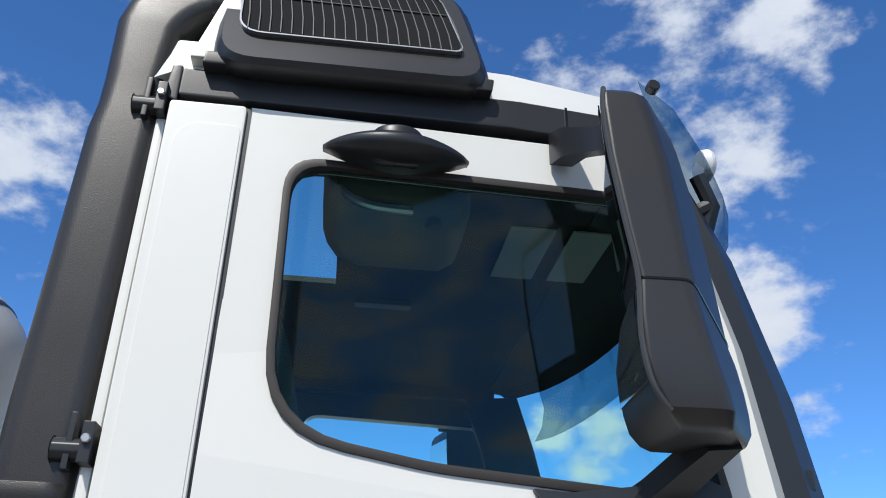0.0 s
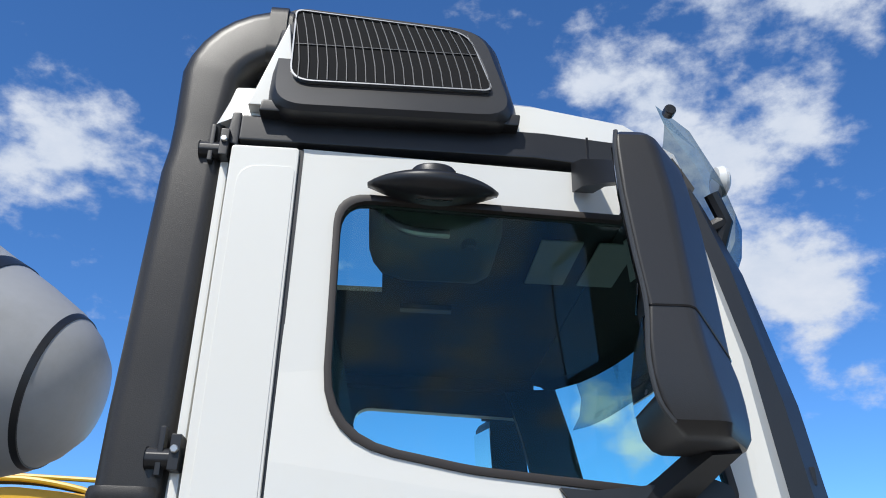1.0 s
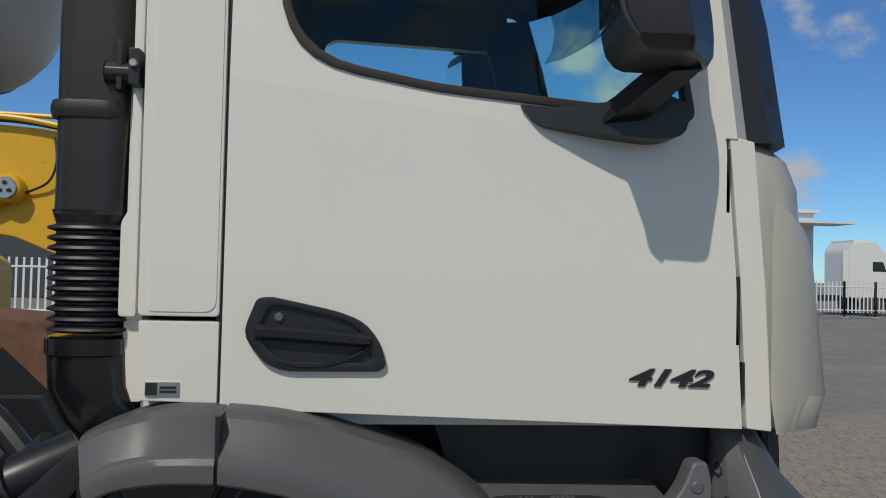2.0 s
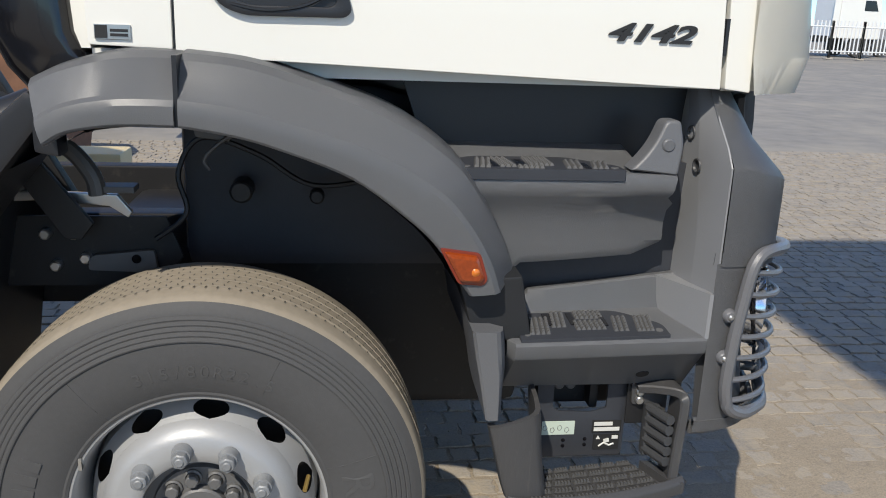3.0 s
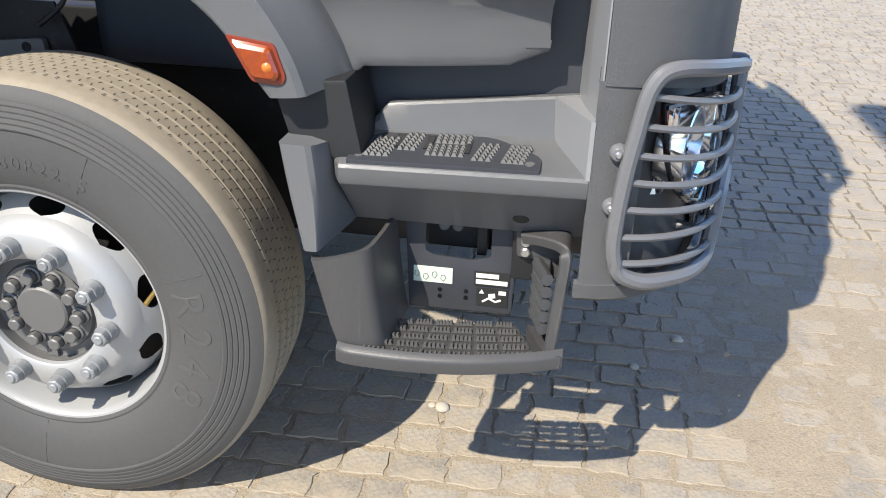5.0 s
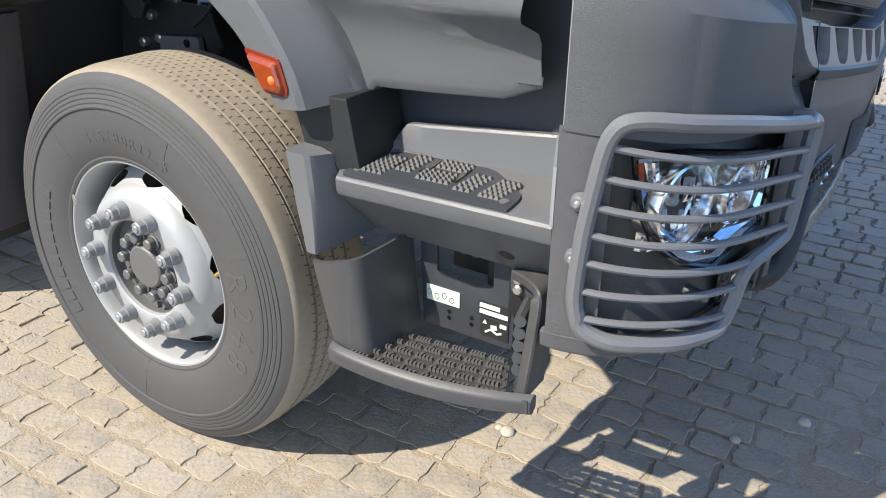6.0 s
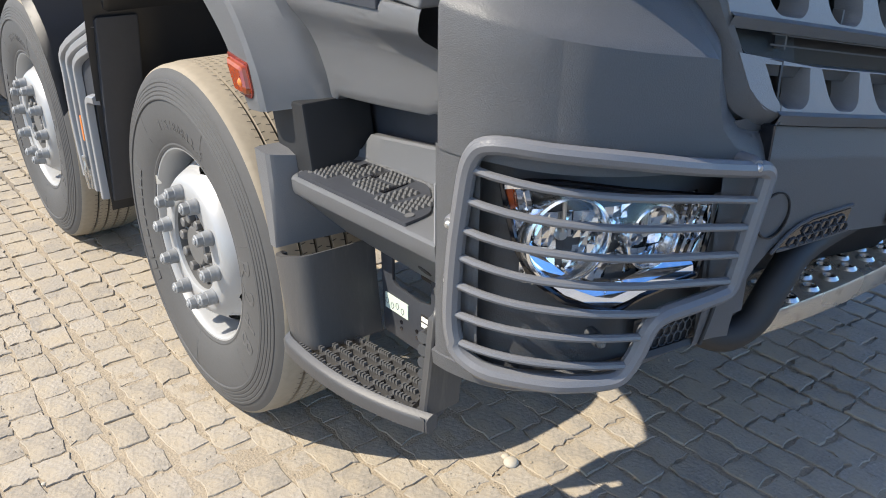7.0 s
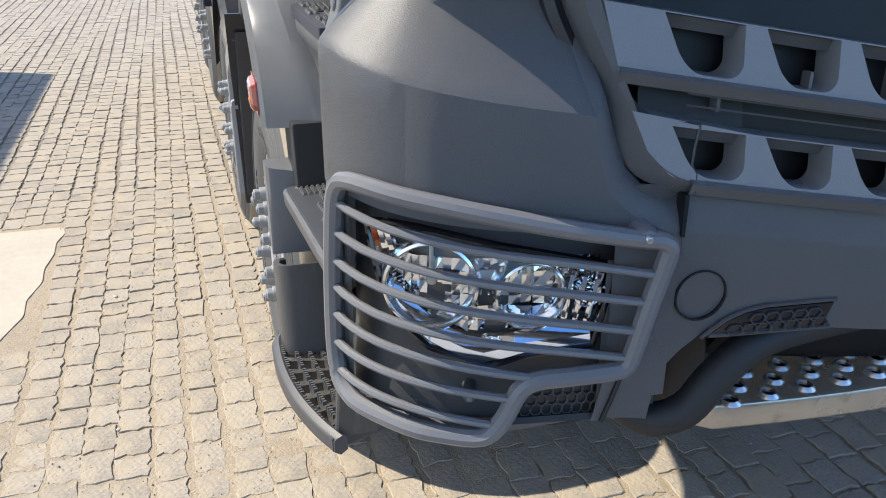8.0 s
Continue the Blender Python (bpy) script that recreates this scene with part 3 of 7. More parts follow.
part("corner_strip", prism([(1.178, 1.525), (1.240, 1.518), (1.222, 1.85), (1.19, 2.20), (1.128, 2.212), (1.158, 1.88)], YD + 0.004, YD + 0.05, r=0.005), WHITE, truck)
for za, zb in ((2.03, 2.18), (1.72, 1.88), (1.60, 1.68)):
    xm = 1.165 - (za + zb - 3.3) * 0.045
    part("hinge_slot", box((xm - 0.004, YD + 0.000, za), (xm + 0.004, YD + 0.03, zb)), BLACK, truck)
# wind deflector on the corner
def defl_ring(z, k):
    plan = curve_points([(1.228 + k * 0.4, YD - 0.012, 0), (1.31, YD + 0.0 + k, 0), (1.395, YD + 0.05 + k, 0), (1.445 - k, YD + 0.16, 0), (1.46 - k, YD + 0.30, 0)], 4)
    return [(p.x, p.y, z) for p in plan]
dfl = loft([defl_ring(z, k) for z, k in ((1.515, 0.035), (1.60, 0.0), (1.95, 0.0), (2.03, 0.008), (2.055, 0.02))], closed=False)
for v in dfl.verts:
    f_ = max(0.0, (v.co.z - 1.62) / 0.43)
    g_ = min(1.0, max(0.0, (v.co.x - 1.24) / 0.2))
    v.co.x -= 0.05 * f_ * g_
    v.co.z -= 0.10 * f_ * g_ ** 1.4
bmesh.ops.solidify(dfl, geom=list(dfl.faces), thickness=0.012)
part("corner_deflector", dfl, WHITE, truck, "white wind deflector on the cab corner")
part("washer_nozzle", box((1.24, 0.24, 2.30), (1.262, 0.262, 2.345), 0.005), BLACK, truck)

# sun visor with lamp
def visor_ring(k):
    y = 0.30 + (2 * YC - 0.60) * k
    bow = 0.16 * (1 - (2 * k - 1) ** 2) ** 0.6
    return [(0.985 + bow, y, 3.415), (1.08 + bow, y, 3.33), (1.155 + bow, y, 3.17), (1.185 + bow, y, 3.06), (1.172 + bow, y, 2.97), (1.135 + bow, y, 2.90)]
vis = loft([visor_ring(k / 20) for k in range(21)], closed=False)
bmesh.ops.solidify(vis, geom=list(vis.faces), thickness=0.006)
visor = part("sun_visor", vis, GLASS_SMOKE, truck, "smoked acrylic outside sun visor")
part("visor_bolt", disc(0.018, 0.27, 0.30, (1.02, 3.385), segs=14, bevel=0.003), BLACK, visor)
arm = bmesh.new()
for p in ([(1.13, 0.32, 3.13), (1.17, 0.34, 3.05), (1.15, 0.36, 2.98)], [(1.05, 0.36, 3.02), (1.12, 0.35, 3.03), (1.16, 0.34, 3.05)]):
    tube(p, 0.022, 8, bm=arm)
part("visor_bracket", arm, BLACK, visor)
lampb = lathe([(0, 0.022), (0.030, 0.020), (0.046, 0.010), (0.050, 0.0), (0.044, -0.02), (0.0, -0.03)], 24, "x", (1.215, 0.43, 3.24))
part("roof_lamp", lampb, WHITE_DULL, truck, "small pale roof lamp behind the visor")

# mirrors
def reach(p):
    """How far out from the door the mirror's arms hold it."""
    x, y_, z = p
    return (0.234 + (x - 0.234) * 1.043, min(0.03, -1.69 + (y_ + 1.69) * 1.043), 1.945 + (z - 1.945) * 1.043)


def mirror_ring(z, xl, xf, xr, xb, yo=-0.228, slant=0.0, shrink=0.0):
    """Plan of the housing: rear outer rim, outer face, fold, front face, inner rear corner."""
    pts = [(xl, yo), (xl + 0.006, yo - 0.006), (xf, yo - 0.010), (xr, -0.075), (xr - 0.012, -0.015), (xb + 0.05, 0.0), (xb, -0.02)]
    c = (sum(p[0] for p in pts) / 7, sum(p[1] for p in pts) / 7)
    pts = rounded([(c[0] + (x - c[0]) * (1 - shrink), c[1] + (y_ - c[1]) * (1 - shrink)) for x, y_ in pts], [0.004, 0.008, 0.022, 0.030, 0.020, 0.03, 0.015], 3)
    return [reach((x, y_, z - slant * max(0.0, min(1.0, (x - xf) / (xr - xf))))) for x, y_ in pts]


UP = ((2.551, 0.729, 0.820, 0.955, 0.775, -0.228, 0.062), (2.67, 0.712, 0.810, 0.942, 0.765, -0.228, 0.035), (2.80, 0.696, 0.799, 0.926, 0.755, -0.228, 0.01), (2.91, 0.690, 0.779, 0.905, 0.748, -0.226, 0.0), (2.945, 0.691, 0.772, 0.896, 0.745, -0.222, 0.0), (2.965, 0.697, 0.766, 0.885, 0.745, -0.212, 0.0, 0.08), (2.974, 0.705, 0.762, 0.875, 0.745, -0.20, 0.0, 0.25))
LOW = ((2.296, 0.790, 0.875, 0.960, 0.775, -0.18, 0.0, 0.20), (2.304, 0.780, 0.873, 0.970, 0.768, -0.20, 0.0, 0.06), (2.325, 0.757, 0.868, 0.976, 0.756, -0.218, 0.0), (2.36, 0.738, 0.858, 0.977, 0.748, -0.226, 0.0), (2.41, 0.726, 0.843, 0.974, 0.745, -0.229, 0.01), (2.48, 0.724, 0.829, 0.967, 0.750, -0.229, 0.035), (2.546, 0.729, 0.820, 0.955, 0.770, -0.228, 0.062))
mirror = part("wing_mirror", loft([mirror_ring(*q) for q in UP]), MIRROR_BODY, truck, "tall black wing mirror housing", angle=34)
part("lower_housing", loft([mirror_ring(*q) for q in LOW]), MIRROR_BODY, mirror, angle=34)
joint = [(p[0], p[1], p[2] - 0.003) for p in mirror_ring(*UP[0])]
part("housing_joint", tube(joint, 0.0028, 5, closed=True), BLACK_GLOSS, mirror)


def mirror_pane(rows):
    """A pane laid on the rear face, row by row from below: z, outer x, inner x, how far it reaches."""
    return loft([[reach(p) for p in ((xa - 0.006, -0.215, z), (xb - 0.006, -0.045, z), (xb - 0.003, -0.045, z), (xa - 0.003, -0.215, z))] for z, xa, xb in rows])


part("mirror_glass", mirror_pane([(2.60, 0.722, 0.767), (2.67, 0.712, 0.762), (2.80, 0.696, 0.752), (2.92, 0.690, 0.745)]), MIRROR, mirror, "large rear-view mirror glass")
part("wide_angle_glass", mirror_pane([(2.37, 0.738, 0.748), (2.44, 0.726, 0.745), (2.53, 0.727, 0.760)]), MIRROR, mirror, "wide-angle mirror glass")
part("mirror_rim", tube(curve_points([reach(p) for p in [(0.694, -0.226, 2.955), (0.688, -0.231, 2.90), (0.694, -0.232, 2.80), (0.710, -0.232, 2.67), (0.726, -0.232, 2.55), (0.722, -0.232, 2.44), (0.735, -0.230, 2.36), (0.765, -0.220, 2.32)]], 5), 0.0055, 6), GREY_DARK, mirror, "grey rim of the mirror housing")
part("upper_arm", loft([[(x, y, z + h), (x + 0.055, y, z + h), (x + 0.055, y, z - h), (x, y, z - h)] for x, y, z, h in ((0.690, YD, 3.075, 0.045), (0.70, 0.10, 3.045, 0.04), (0.755, 0.02, 3.005, 0.032), (0.765, 0.0, 2.995, 0.028))]), BLACK, mirror)
foot = prism(rounded([(0.624, 2.262), (0.664, 2.214), (0.786, 2.194), (0.918, 2.180), (0.985, 2.190), (0.995, 2.262), (0.93, 2.285), (0.857, 2.268), (0.70, 2.255)], [0.004, 0.02, 0.03, 0.03, 0.03, 0.02, 0.02, 0.02, 0.02], 3), 0.090, YD + 0.002, r=0.014)
for v in foot.verts:
    v.co.y = YD + 0.002 - (YD + 0.002 - v.co.y) * min(1.0, 0.18 + 0.82 * max(0.0, (v.co.x - 0.66) / 0.22))
part("arm_base", foot, BLACK, mirror, "black lower mirror arm foot")
part("lower_arm", soften(loft([[(x - w, y, z - 0.024), (x + w, y - 0.01, z - 0.02), (x + w, y + 0.02, z + 0.026), (x - w, y + 0.03, z + 0.02)] for x, y, z, w in ((0.845, 0.135, 2.238, 0.045), (0.865, 0.08, 2.258, 0.038), (0.90, 0.02, 2.295, 0.034), (0.93, -0.04, 2.325, 0.030))]), 0.014), BLACK, mirror)
# the same mirror on the far side
def flipped(bm):
    for v in bm.verts:
        v.co.y = 2 * YC - v.co.y
    bmesh.ops.reverse_faces(bm, faces=bm.faces)
    return bm
far_upper = flipped(loft([mirror_ring(*q) for q in LOW[1:-1] + UP[1:-1]]))
fm = part("far_wing_mirror", far_upper, BLACK, truck, "black wing mirror on the far side")
part("mirror_glass", flipped(mirror_pane([(2.38, 0.735, 0.748), (2.44, 0.724, 0.745), (2.55, 0.727, 0.768), (2.67, 0.710, 0.762), (2.80, 0.694, 0.752), (2.92, 0.688, 0.745)])), MIRROR, fm)
part("upper_arm", flipped(box((0.72, 0.0, 3.0), (0.775, YD, 3.06), 0.01)), BLACK, fm)
part("lower_arm", flipped(box((0.86, -0.05, 2.24), (0.92, YD, 2.34), 0.02)), BLACK, fm)
# kerb mirror over the window
hood = bmesh.new()
rings = []
for k in range(21):
    u = k / 20
    w = math.sin(math.pi * (0.03 + 0.94 * u)) ** 0.75
    x = 0.150 + 0.338 * u
    zm = 3.004 - 0.010 * u
    zt, zb = zm + 0.020 * w, zm - 0.050 * w + 0.004
    yo = YD - 0.118 * w ** 0.8 - 0.01
    rings.append([(x, YD - 0.004, zt), (x, YD - 0.04 * w, zt + 0.005 * w), (x, yo + 0.035 * w, zt - 0.003 * w), (x, yo + 0.010 * w, zm + 0.006 * w), (x, yo, zm - 0.010 * w), (x, yo + 0.008 * w, zm - 0.028 * w), (x, yo + 0.03 * w, zb + 0.004 * w), (x, yo + 0.06 * w, zb), (x, YD - 0.004, zb + 0.010)])
loft(rings, bm=hood)
kerb = part("kerb_mirror", hood, BLACK, truck, "black kerb mirror hood above the window", angle=75)
part("kerb_glass", prism(rounded([(0.27, 0.118), (0.37, 0.118), (0.36, 0.130), (0.28, 0.130)], 0.004), 2.9520, 2.9555, "z"), MIRROR, kerb)
part("kerb_cap", loft([[(0.318 + math.cos(a) * r * 1.15, 0.118 + math.sin(a) * r * 0.8, z) for a in [2 * math.pi * q / 24 for q in range(24)]] for r, z in ((0.050, 3.012), (0.050, 3.030), (0.046, 3.036), (0.03, 3.039), (0.01, 3.040))]), BLACK, kerb)
part("kerb_foot", box((0.27, 0.12, 2.985), (0.37, YD + 0.002, 3.022), 0.008), BLACK, kerb)

# raised air intake: grille box, collar, duct, bellows
def intake_ring(y, x0, x1, z0, z1, r, lean):
    pts = rounded([(x0, z0), (x1, z0 + 0.004), (x1 - 0.075, z1 - 0.055), (x0 - 0.02, z1)], [r, r * 1.1, r * 1.1, r], 6)
    return [(x, y + lean * (z - z0), z) for x, z in pts]
LEAN = 0.26
SEAT = Matrix.Translation((0.228, 0.114, 3.196)) @ Matrix.Diagonal((1.043, 1.043, 1.043, 1.0)) @ Matrix.Translation((-0.228, -0.041, -3.145))
def seated(bm):
    bm.transform(SEAT)
    return bm
intake = part("air_intake", seated(loft([intake_ring(0.50, -0.10, 0.53, 3.21, 3.56, 0.07, 0), intake_ring(0.20, -0.12, 0.548, 3.165, 3.585, 0.08, 0.1), intake_ring(0.10, -0.120, 0.548, 3.145, 3.583, 0.085, 0.2), intake_ring(0.070, -0.116, 0.540, 3.140, 3.580, 0.085, LEAN), intake_ring(0.050, -0.108, 0.530, 3.146, 3.574, 0.085, LEAN), intake_ring(0.040, -0.096, 0.516, 3.160, 3.563, 0.08, LEAN)])), BLACK, truck, "black plastic raised air intake box with slatted grille")
GO = rounded([(-0.065, 3.238), (0.464, 3.243), (0.402, 3.487), (-0.082, 3.540)], [0.06, 0.028, 0.07, 0.022], 6)
def leaned(bm):
    for v in bm.verts:
        v.co.y += LEAN * (v.co.z - 3.172)
    return seated(bm)
part("grille_rim", leaned(plate_with_hole(*matched(GO, [(0.18 + (x - 0.18) * 0.985, 3.39 + (z - 3.39) * 0.972) for x, z in GO]), 0.030, 0.045)), STEEL, intake, "thin pale grille rim")
# near-black sheet: the shade of a deep cavity is put into its colour
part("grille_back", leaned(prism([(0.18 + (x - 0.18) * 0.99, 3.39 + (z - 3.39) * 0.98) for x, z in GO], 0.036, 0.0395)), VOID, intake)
for k in range(21):
    u = (k + 0.5) / 21
    x = -0.062 + 0.525 * u
    top = 3.528 - 0.046 * u - 0.012 * max(0.0, u - 0.8) * 5
    line = [(x - 0.040 * (t ** 1.6) * (1.0 + 0.5 * u) + 0.006, 0.030, 3.248 + (top - 3.248) * t) for t in (0, 0.25, 0.5, 0.75, 1)]
    b = bmesh.new()
    loft([[(p[0] - 0.0012, 0.030, p[2]), (p[0] + 0.0012, 0.030, p[2]), (p[0] + 0.0012, 0.038, p[2]), (p[0] - 0.0012, 0.038, p[2])] for p in line], bm=b)
    part("grille_slat", leaned(b), HUB_GREY, intake)
b = bmesh.new()
add_box(b, (-0.065, 0.032, 3.388), (0.42, 0.036, 3.391))
part("grille_bar", leaned(b), GREY_DARK, intake)
part("intake_plinth", prism([(-0.145, 3.24), (0.55, 3.24), (0.545, 3.205), (-0.15, 3.205)], 0.14, 0.5, r=0.006), BLACK, intake)
part("intake_wedge", prism([(-0.185, 3.235), (-0.06, 3.235), (-0.10, 3.52)], 0.16, 0.45, r=0.004), WHITE, truck)

def duct_ring(c, ax, w=0.155, d=0.21, r=0.045):
    """Rounded box section at c, its width along ax."""
    pts = rounded([(-w / 2, -d / 2), (w / 2, -d / 2), (w / 2, d / 2), (-w / 2, d / 2)], r, 4)
    A = Vector(ax).normalized()
    return [tuple(Vector(c) + A * a + Vector((0, 1, 0)) * q) for a, q in pts]
DY = 0.315
dpath = [(1.985, 0), (2.05, 0), (2.4, 0), (2.8, 0), (3.05, 0), (3.12, 0), (3.2, 0)]
rings = []
for z, _ in dpath:
    bulge = 0.008 if 2.05 < z < 3.1 else 0.0
    rings.append(duct_ring((-0.338 + (z - 2.0) * 0.020, DY, z), (1, 0, 0), 0.15 + bulge * 2, 0.22))
for k in range(1, 9):
    a = radians(90 * k / 8)
    R = 0.20
    rings.append(duct_ring((-0.313 + R * (1 - math.cos(a)) - 0.0, DY, 3.35 + R * math.sin(a) - 0.03), (math.cos(a), 0, -math.sin(a)), 0.165 + 0.02 * math.sin(a), 0.23))
rings.append(duct_ring((-0.10, DY, 3.52), (0, 0, -1), 0.185, 0.23))
duct = part("intake_duct", loft(rings), BLACK_TEX, truck, "black moulded air duct behind the cab")
part("duct_collar", loft([duct_ring((x, DY, 3.52), (0, 0, -1), 0.20, 0.245) for x in (-0.165, -0.155, -0.125, -0.115)]), BLACK_TEX, duct)
part("duct_seam", tube([(-0.268, 0.235, 2.02), (-0.27, 0.228, 2.4), (-0.262, 0.226, 2.9), (-0.255, 0.23, 3.2), (-0.235, 0.24, 3.36)], 0.004, 6), BLACK_TEX, duct)
part("duct_step", loft([duct_ring((-0.342, DY, z), (1, 0, 0), w, w + 0.065) for z, w in ((2.20, 0.163), (2.212, 0.1685), (2.225, 0.1685), (2.238, 0.163))]), BLACK_TEX, duct)
for z in (2.32, 3.13):
    br = bmesh.new()
    add_box(br, (-0.275, 0.185, z - 0.06), (-0.262, 0.24, z + 0.05))
    tube([(-0.30, 0.205, z - 0.02), (-0.235, 0.205, z - 0.02)], 0.024, 10, bm=br)
    add_box(br, (-0.245, 0.17, z - 0.05), (-0.222, 0.23, z + 0.03))
    bk = part("duct_bracket", soften(br, 0.003), BLACK, duct, "black rubber-mounted bracket")
    part("bracket_bolt", hexagon(0.010, 0.160, 0.172, (-0.233, z - 0.005), bevel=0.002), STEEL, bk)
bell = [duct_ring((-0.342, DY, 1.995), (1, 0, 0), 0.158, 0.225, 0.06)]
for k in range(11):
    for dz, w in ((0.0, 0.150), (0.006, 0.176), (0.012, 0.180), (0.018, 0.150)):
        bell.append(duct_ring((-0.340 + k * 0.0005, DY, 1.965 - k * 0.0225 - dz), (1, 0, 0), w, w + 0.065, 0.07))
part("bellows", loft(bell), BLACK, duct, "black rubber bellows")
part("bellows_clamp", loft([duct_ring((-0.338, DY, z), (1, 0, 0), w, w + 0.065, 0.07) for z, w in ((1.715, 0.165), (1.71, 0.178), (1.675, 0.178), (1.67, 0.165))]), BLACK_GLOSS, duct)
part("lower_elbow", loft([duct_ring((-0.335 + dx, DY + dy, z), (1, 0, 0.25 * k), 0.180, 0.225, 0.07) for z, dx, dy, k in ((1.68, 0, 0, 0), (1.60, 0.005, 0.0, 0.2), (1.54, 0.03, 0.01, 0.6), (1.48, 0.08, 0.03, 1.2), (1.42, 0.16, 0.05, 2))]), BLACK_GLOSS, duct)

# inside the cab: seats, headrest, pale blind panels, dash
def seat(x, y):
    s = part("cab_seat", loft([[(x + dx, y - w, z), (x + dx, y + w, z), (x + dx + d, y + w, z), (x + dx + d, y - w, z)] for dx, z, w, d in ((0.10, 1.75, 0.24, 0.42), (0.08, 2.1, 0.25, 0.40), (-0.02, 2.16, 0.24, 0.13), (-0.10, 2.6, 0.22, 0.11), (-0.13, 2.75, 0.13, 0.09), (-0.14, 2.92, 0.12, 0.08))]), TRIM_DARK, truck, "dark cloth cab seat with headrest")
    return s
seat(0.10, 0.62)
seat(0.10, 1.95)
part("dashboard", prism([(0.80, 1.6), (1.24, 1.6), (1.25, 2.2), (1.05, 2.26), (0.9, 2.2), (0.8, 2.0)], 0.3, 2.2, r=0.03), TRIM_DARK, truck, "dark dashboard")
header = [[(x - 0.004, y_, 3.088), (x + 0.004, y_, 3.105), (x - 0.02, y_, 3.15), (1.0, y_, 3.20), (0.93, y_, 3.165), (0.93, y_, 3.135), (x - 0.06, y_, 3.125)] for x, y_, _ in screen_ring(1.05, 3.09, 0.34, 0.24)]
part("roof_header", loft([[(p[0], YD + 0.07, p[2]) for p in header[0]]] + header + [[(p[0], 2 * YC - YD - 0.07, p[2]) for p in header[-1]]]), TRIM_DARK, truck, "dark curved header above the windscreen")
for ya in (YD + 0.052, 2 * YC - YD - 0.12):
    part("roof_side_rail", box((-0.20, ya, 3.085), (0.95, ya + 0.068, 3.23), 0.01), TRIM_DARK, truck)
part("far_trim", box((-0.20, 2 * YC - YD - 0.03, 3.10), (0.95, 2 * YC - YD - 0.002, 3.225), 0.01), BLACK, truck)
for x0, x1 in ((0.70, 0.84), (0.89, 1.02)):
    part("sun_blind", box((x0, 0.67, 3.125), (x1, 1.02, 3.132), 0.003), PALE, truck, "pale roll-up sun blind")
part("b_pillar_lining", box((-0.05, YD + 0.05, 1.6), (0.06, YD + 0.10, 3.12), 0.01), TRIM_DARK, truck)
part("overhead_box", loft([[(0.345 + sx * a, 0.56 + sy * b_, z) for sx, sy in ((-0.8, -1), (0.9, -1), (1, -0.6), (1, 0.6), (0.8, 1), (-0.5, 1), (-0.85, 0.7), (-1, 0.2), (-1, -0.6))] for a, b_, z in ((0.14, 0.10, 2.965), (0.18, 0.16, 2.985), (0.195, 0.185, 3.03), (0.20, 0.19, 3.14))]), TRIM_GREY, truck, "grey overhead console", angle=60)
part("grab_handle", tube(curve_points([(0.18, 0.40, 3.07), (0.22, 0.375, 3.01), (0.28, 0.37, 2.985), (0.38, 0.38, 2.985)]), 0.012, 8), STEEL, truck)
part("roof_knob", disc(0.022, 2.96, 3.0, (0.44, 0.42), "z", 12, 0.005), HUB_GREY, truck)
part("wall_clasp", box((0.26, 1.30, 3.118), (0.46, 1.345, 3.138), 0.003), HUB_GREY, truck)

# ---- lower body: fender ----
YO = 0.03          # outermost side of the truck
ARCH = [(-0.262, 1.392), (-0.214, 1.418), (-0.12, 1.432), (-0.014, 1.432), (0.085, 1.418), (0.176, 1.394), (0.33, 1.335), (0.449, 1.25), (0.512, 1.19), (0.565, 1.115), (0.588, 1.075)]


def arch_loft(pts, edge, top):
    """Fender skin through the lip, the crease of the flat band and the shoulder behind it."""
    A, B, T = (curve_points([(x, 0, z) for x, z in line], 5) for line in (pts, edge, top))
    rings = []
    n_ = len(A) - 1
    for i, (a, b, t) in enumerate(zip(A, B, T)):
        u = i / n_
        d = (b - a).normalized()
        low = max(0.0, (u - 0.55) / 0.45)
        ring = [(a, 0.14), (a, YO + 0.014), (a + d * 0.002, YO + 0.004), (a + d * 0.007, YO), (a.lerp(b, 0.5), YO - 0.001), (b - d * 0.012, YO + 0.001), (b, YO + 0.006 + 0.004 * low), (b.lerp(t, 0.10), YO + 0.016 + 0.010 * low), (b.lerp(t, 0.55), YO + 0.040 + 0.045 * low), (b.lerp(t, 0.85), YO + 0.058 + 0.055 * low), (t, YO + 0.085 + 0.055 * low), (t + d * 0.004, YO + 0.13 + 0.06 * low), (t + d * 0.004, 0.30)]
        rings.append([(p.x, y_, p.z) for p, y_ in ring])
    bm = loft(rings, closed=False)
    bmesh.ops.solidify(bm, geom=list(bm.faces), thickness=0.006)
    return bm


part("fender_rear", arch_loft(ARCH[:4], [(-0.275, 1.438), (-0.222, 1.468), (-0.125, 1.486), (-0.014, 1.487)], [(-0.30, 1.515), (-0.235, 1.545), (-0.13, 1.572), (-0.014, 1.574)]), GREY_SATIN, truck, "grey plastic rear fender section", angle=16)
part("fender_front", arch_loft([(-0.006, 1.432)] + ARCH[4:9] + [(0.562, 1.115), (0.586, 1.083)], [(-0.006, 1.487), (0.097, 1.475), (0.197, 1.449), (0.364, 1.398), (0.498, 1.325), (0.566, 1.262), (0.628, 1.165), (0.655, 1.088)], [(-0.006, 1.574), (0.115, 1.562), (0.232, 1.530), (0.420, 1.462), (0.555, 1.372), (0.622, 1.285), (0.682, 1.175), (0.712, 1.096)]), GREY_SATIN, truck, "grey plastic front fender arch", angle=20)
part("fender_gap", box((-0.0145, YO + 0.01, 1.434), (-0.0055, 0.2, 1.572)), BLACK, truck)
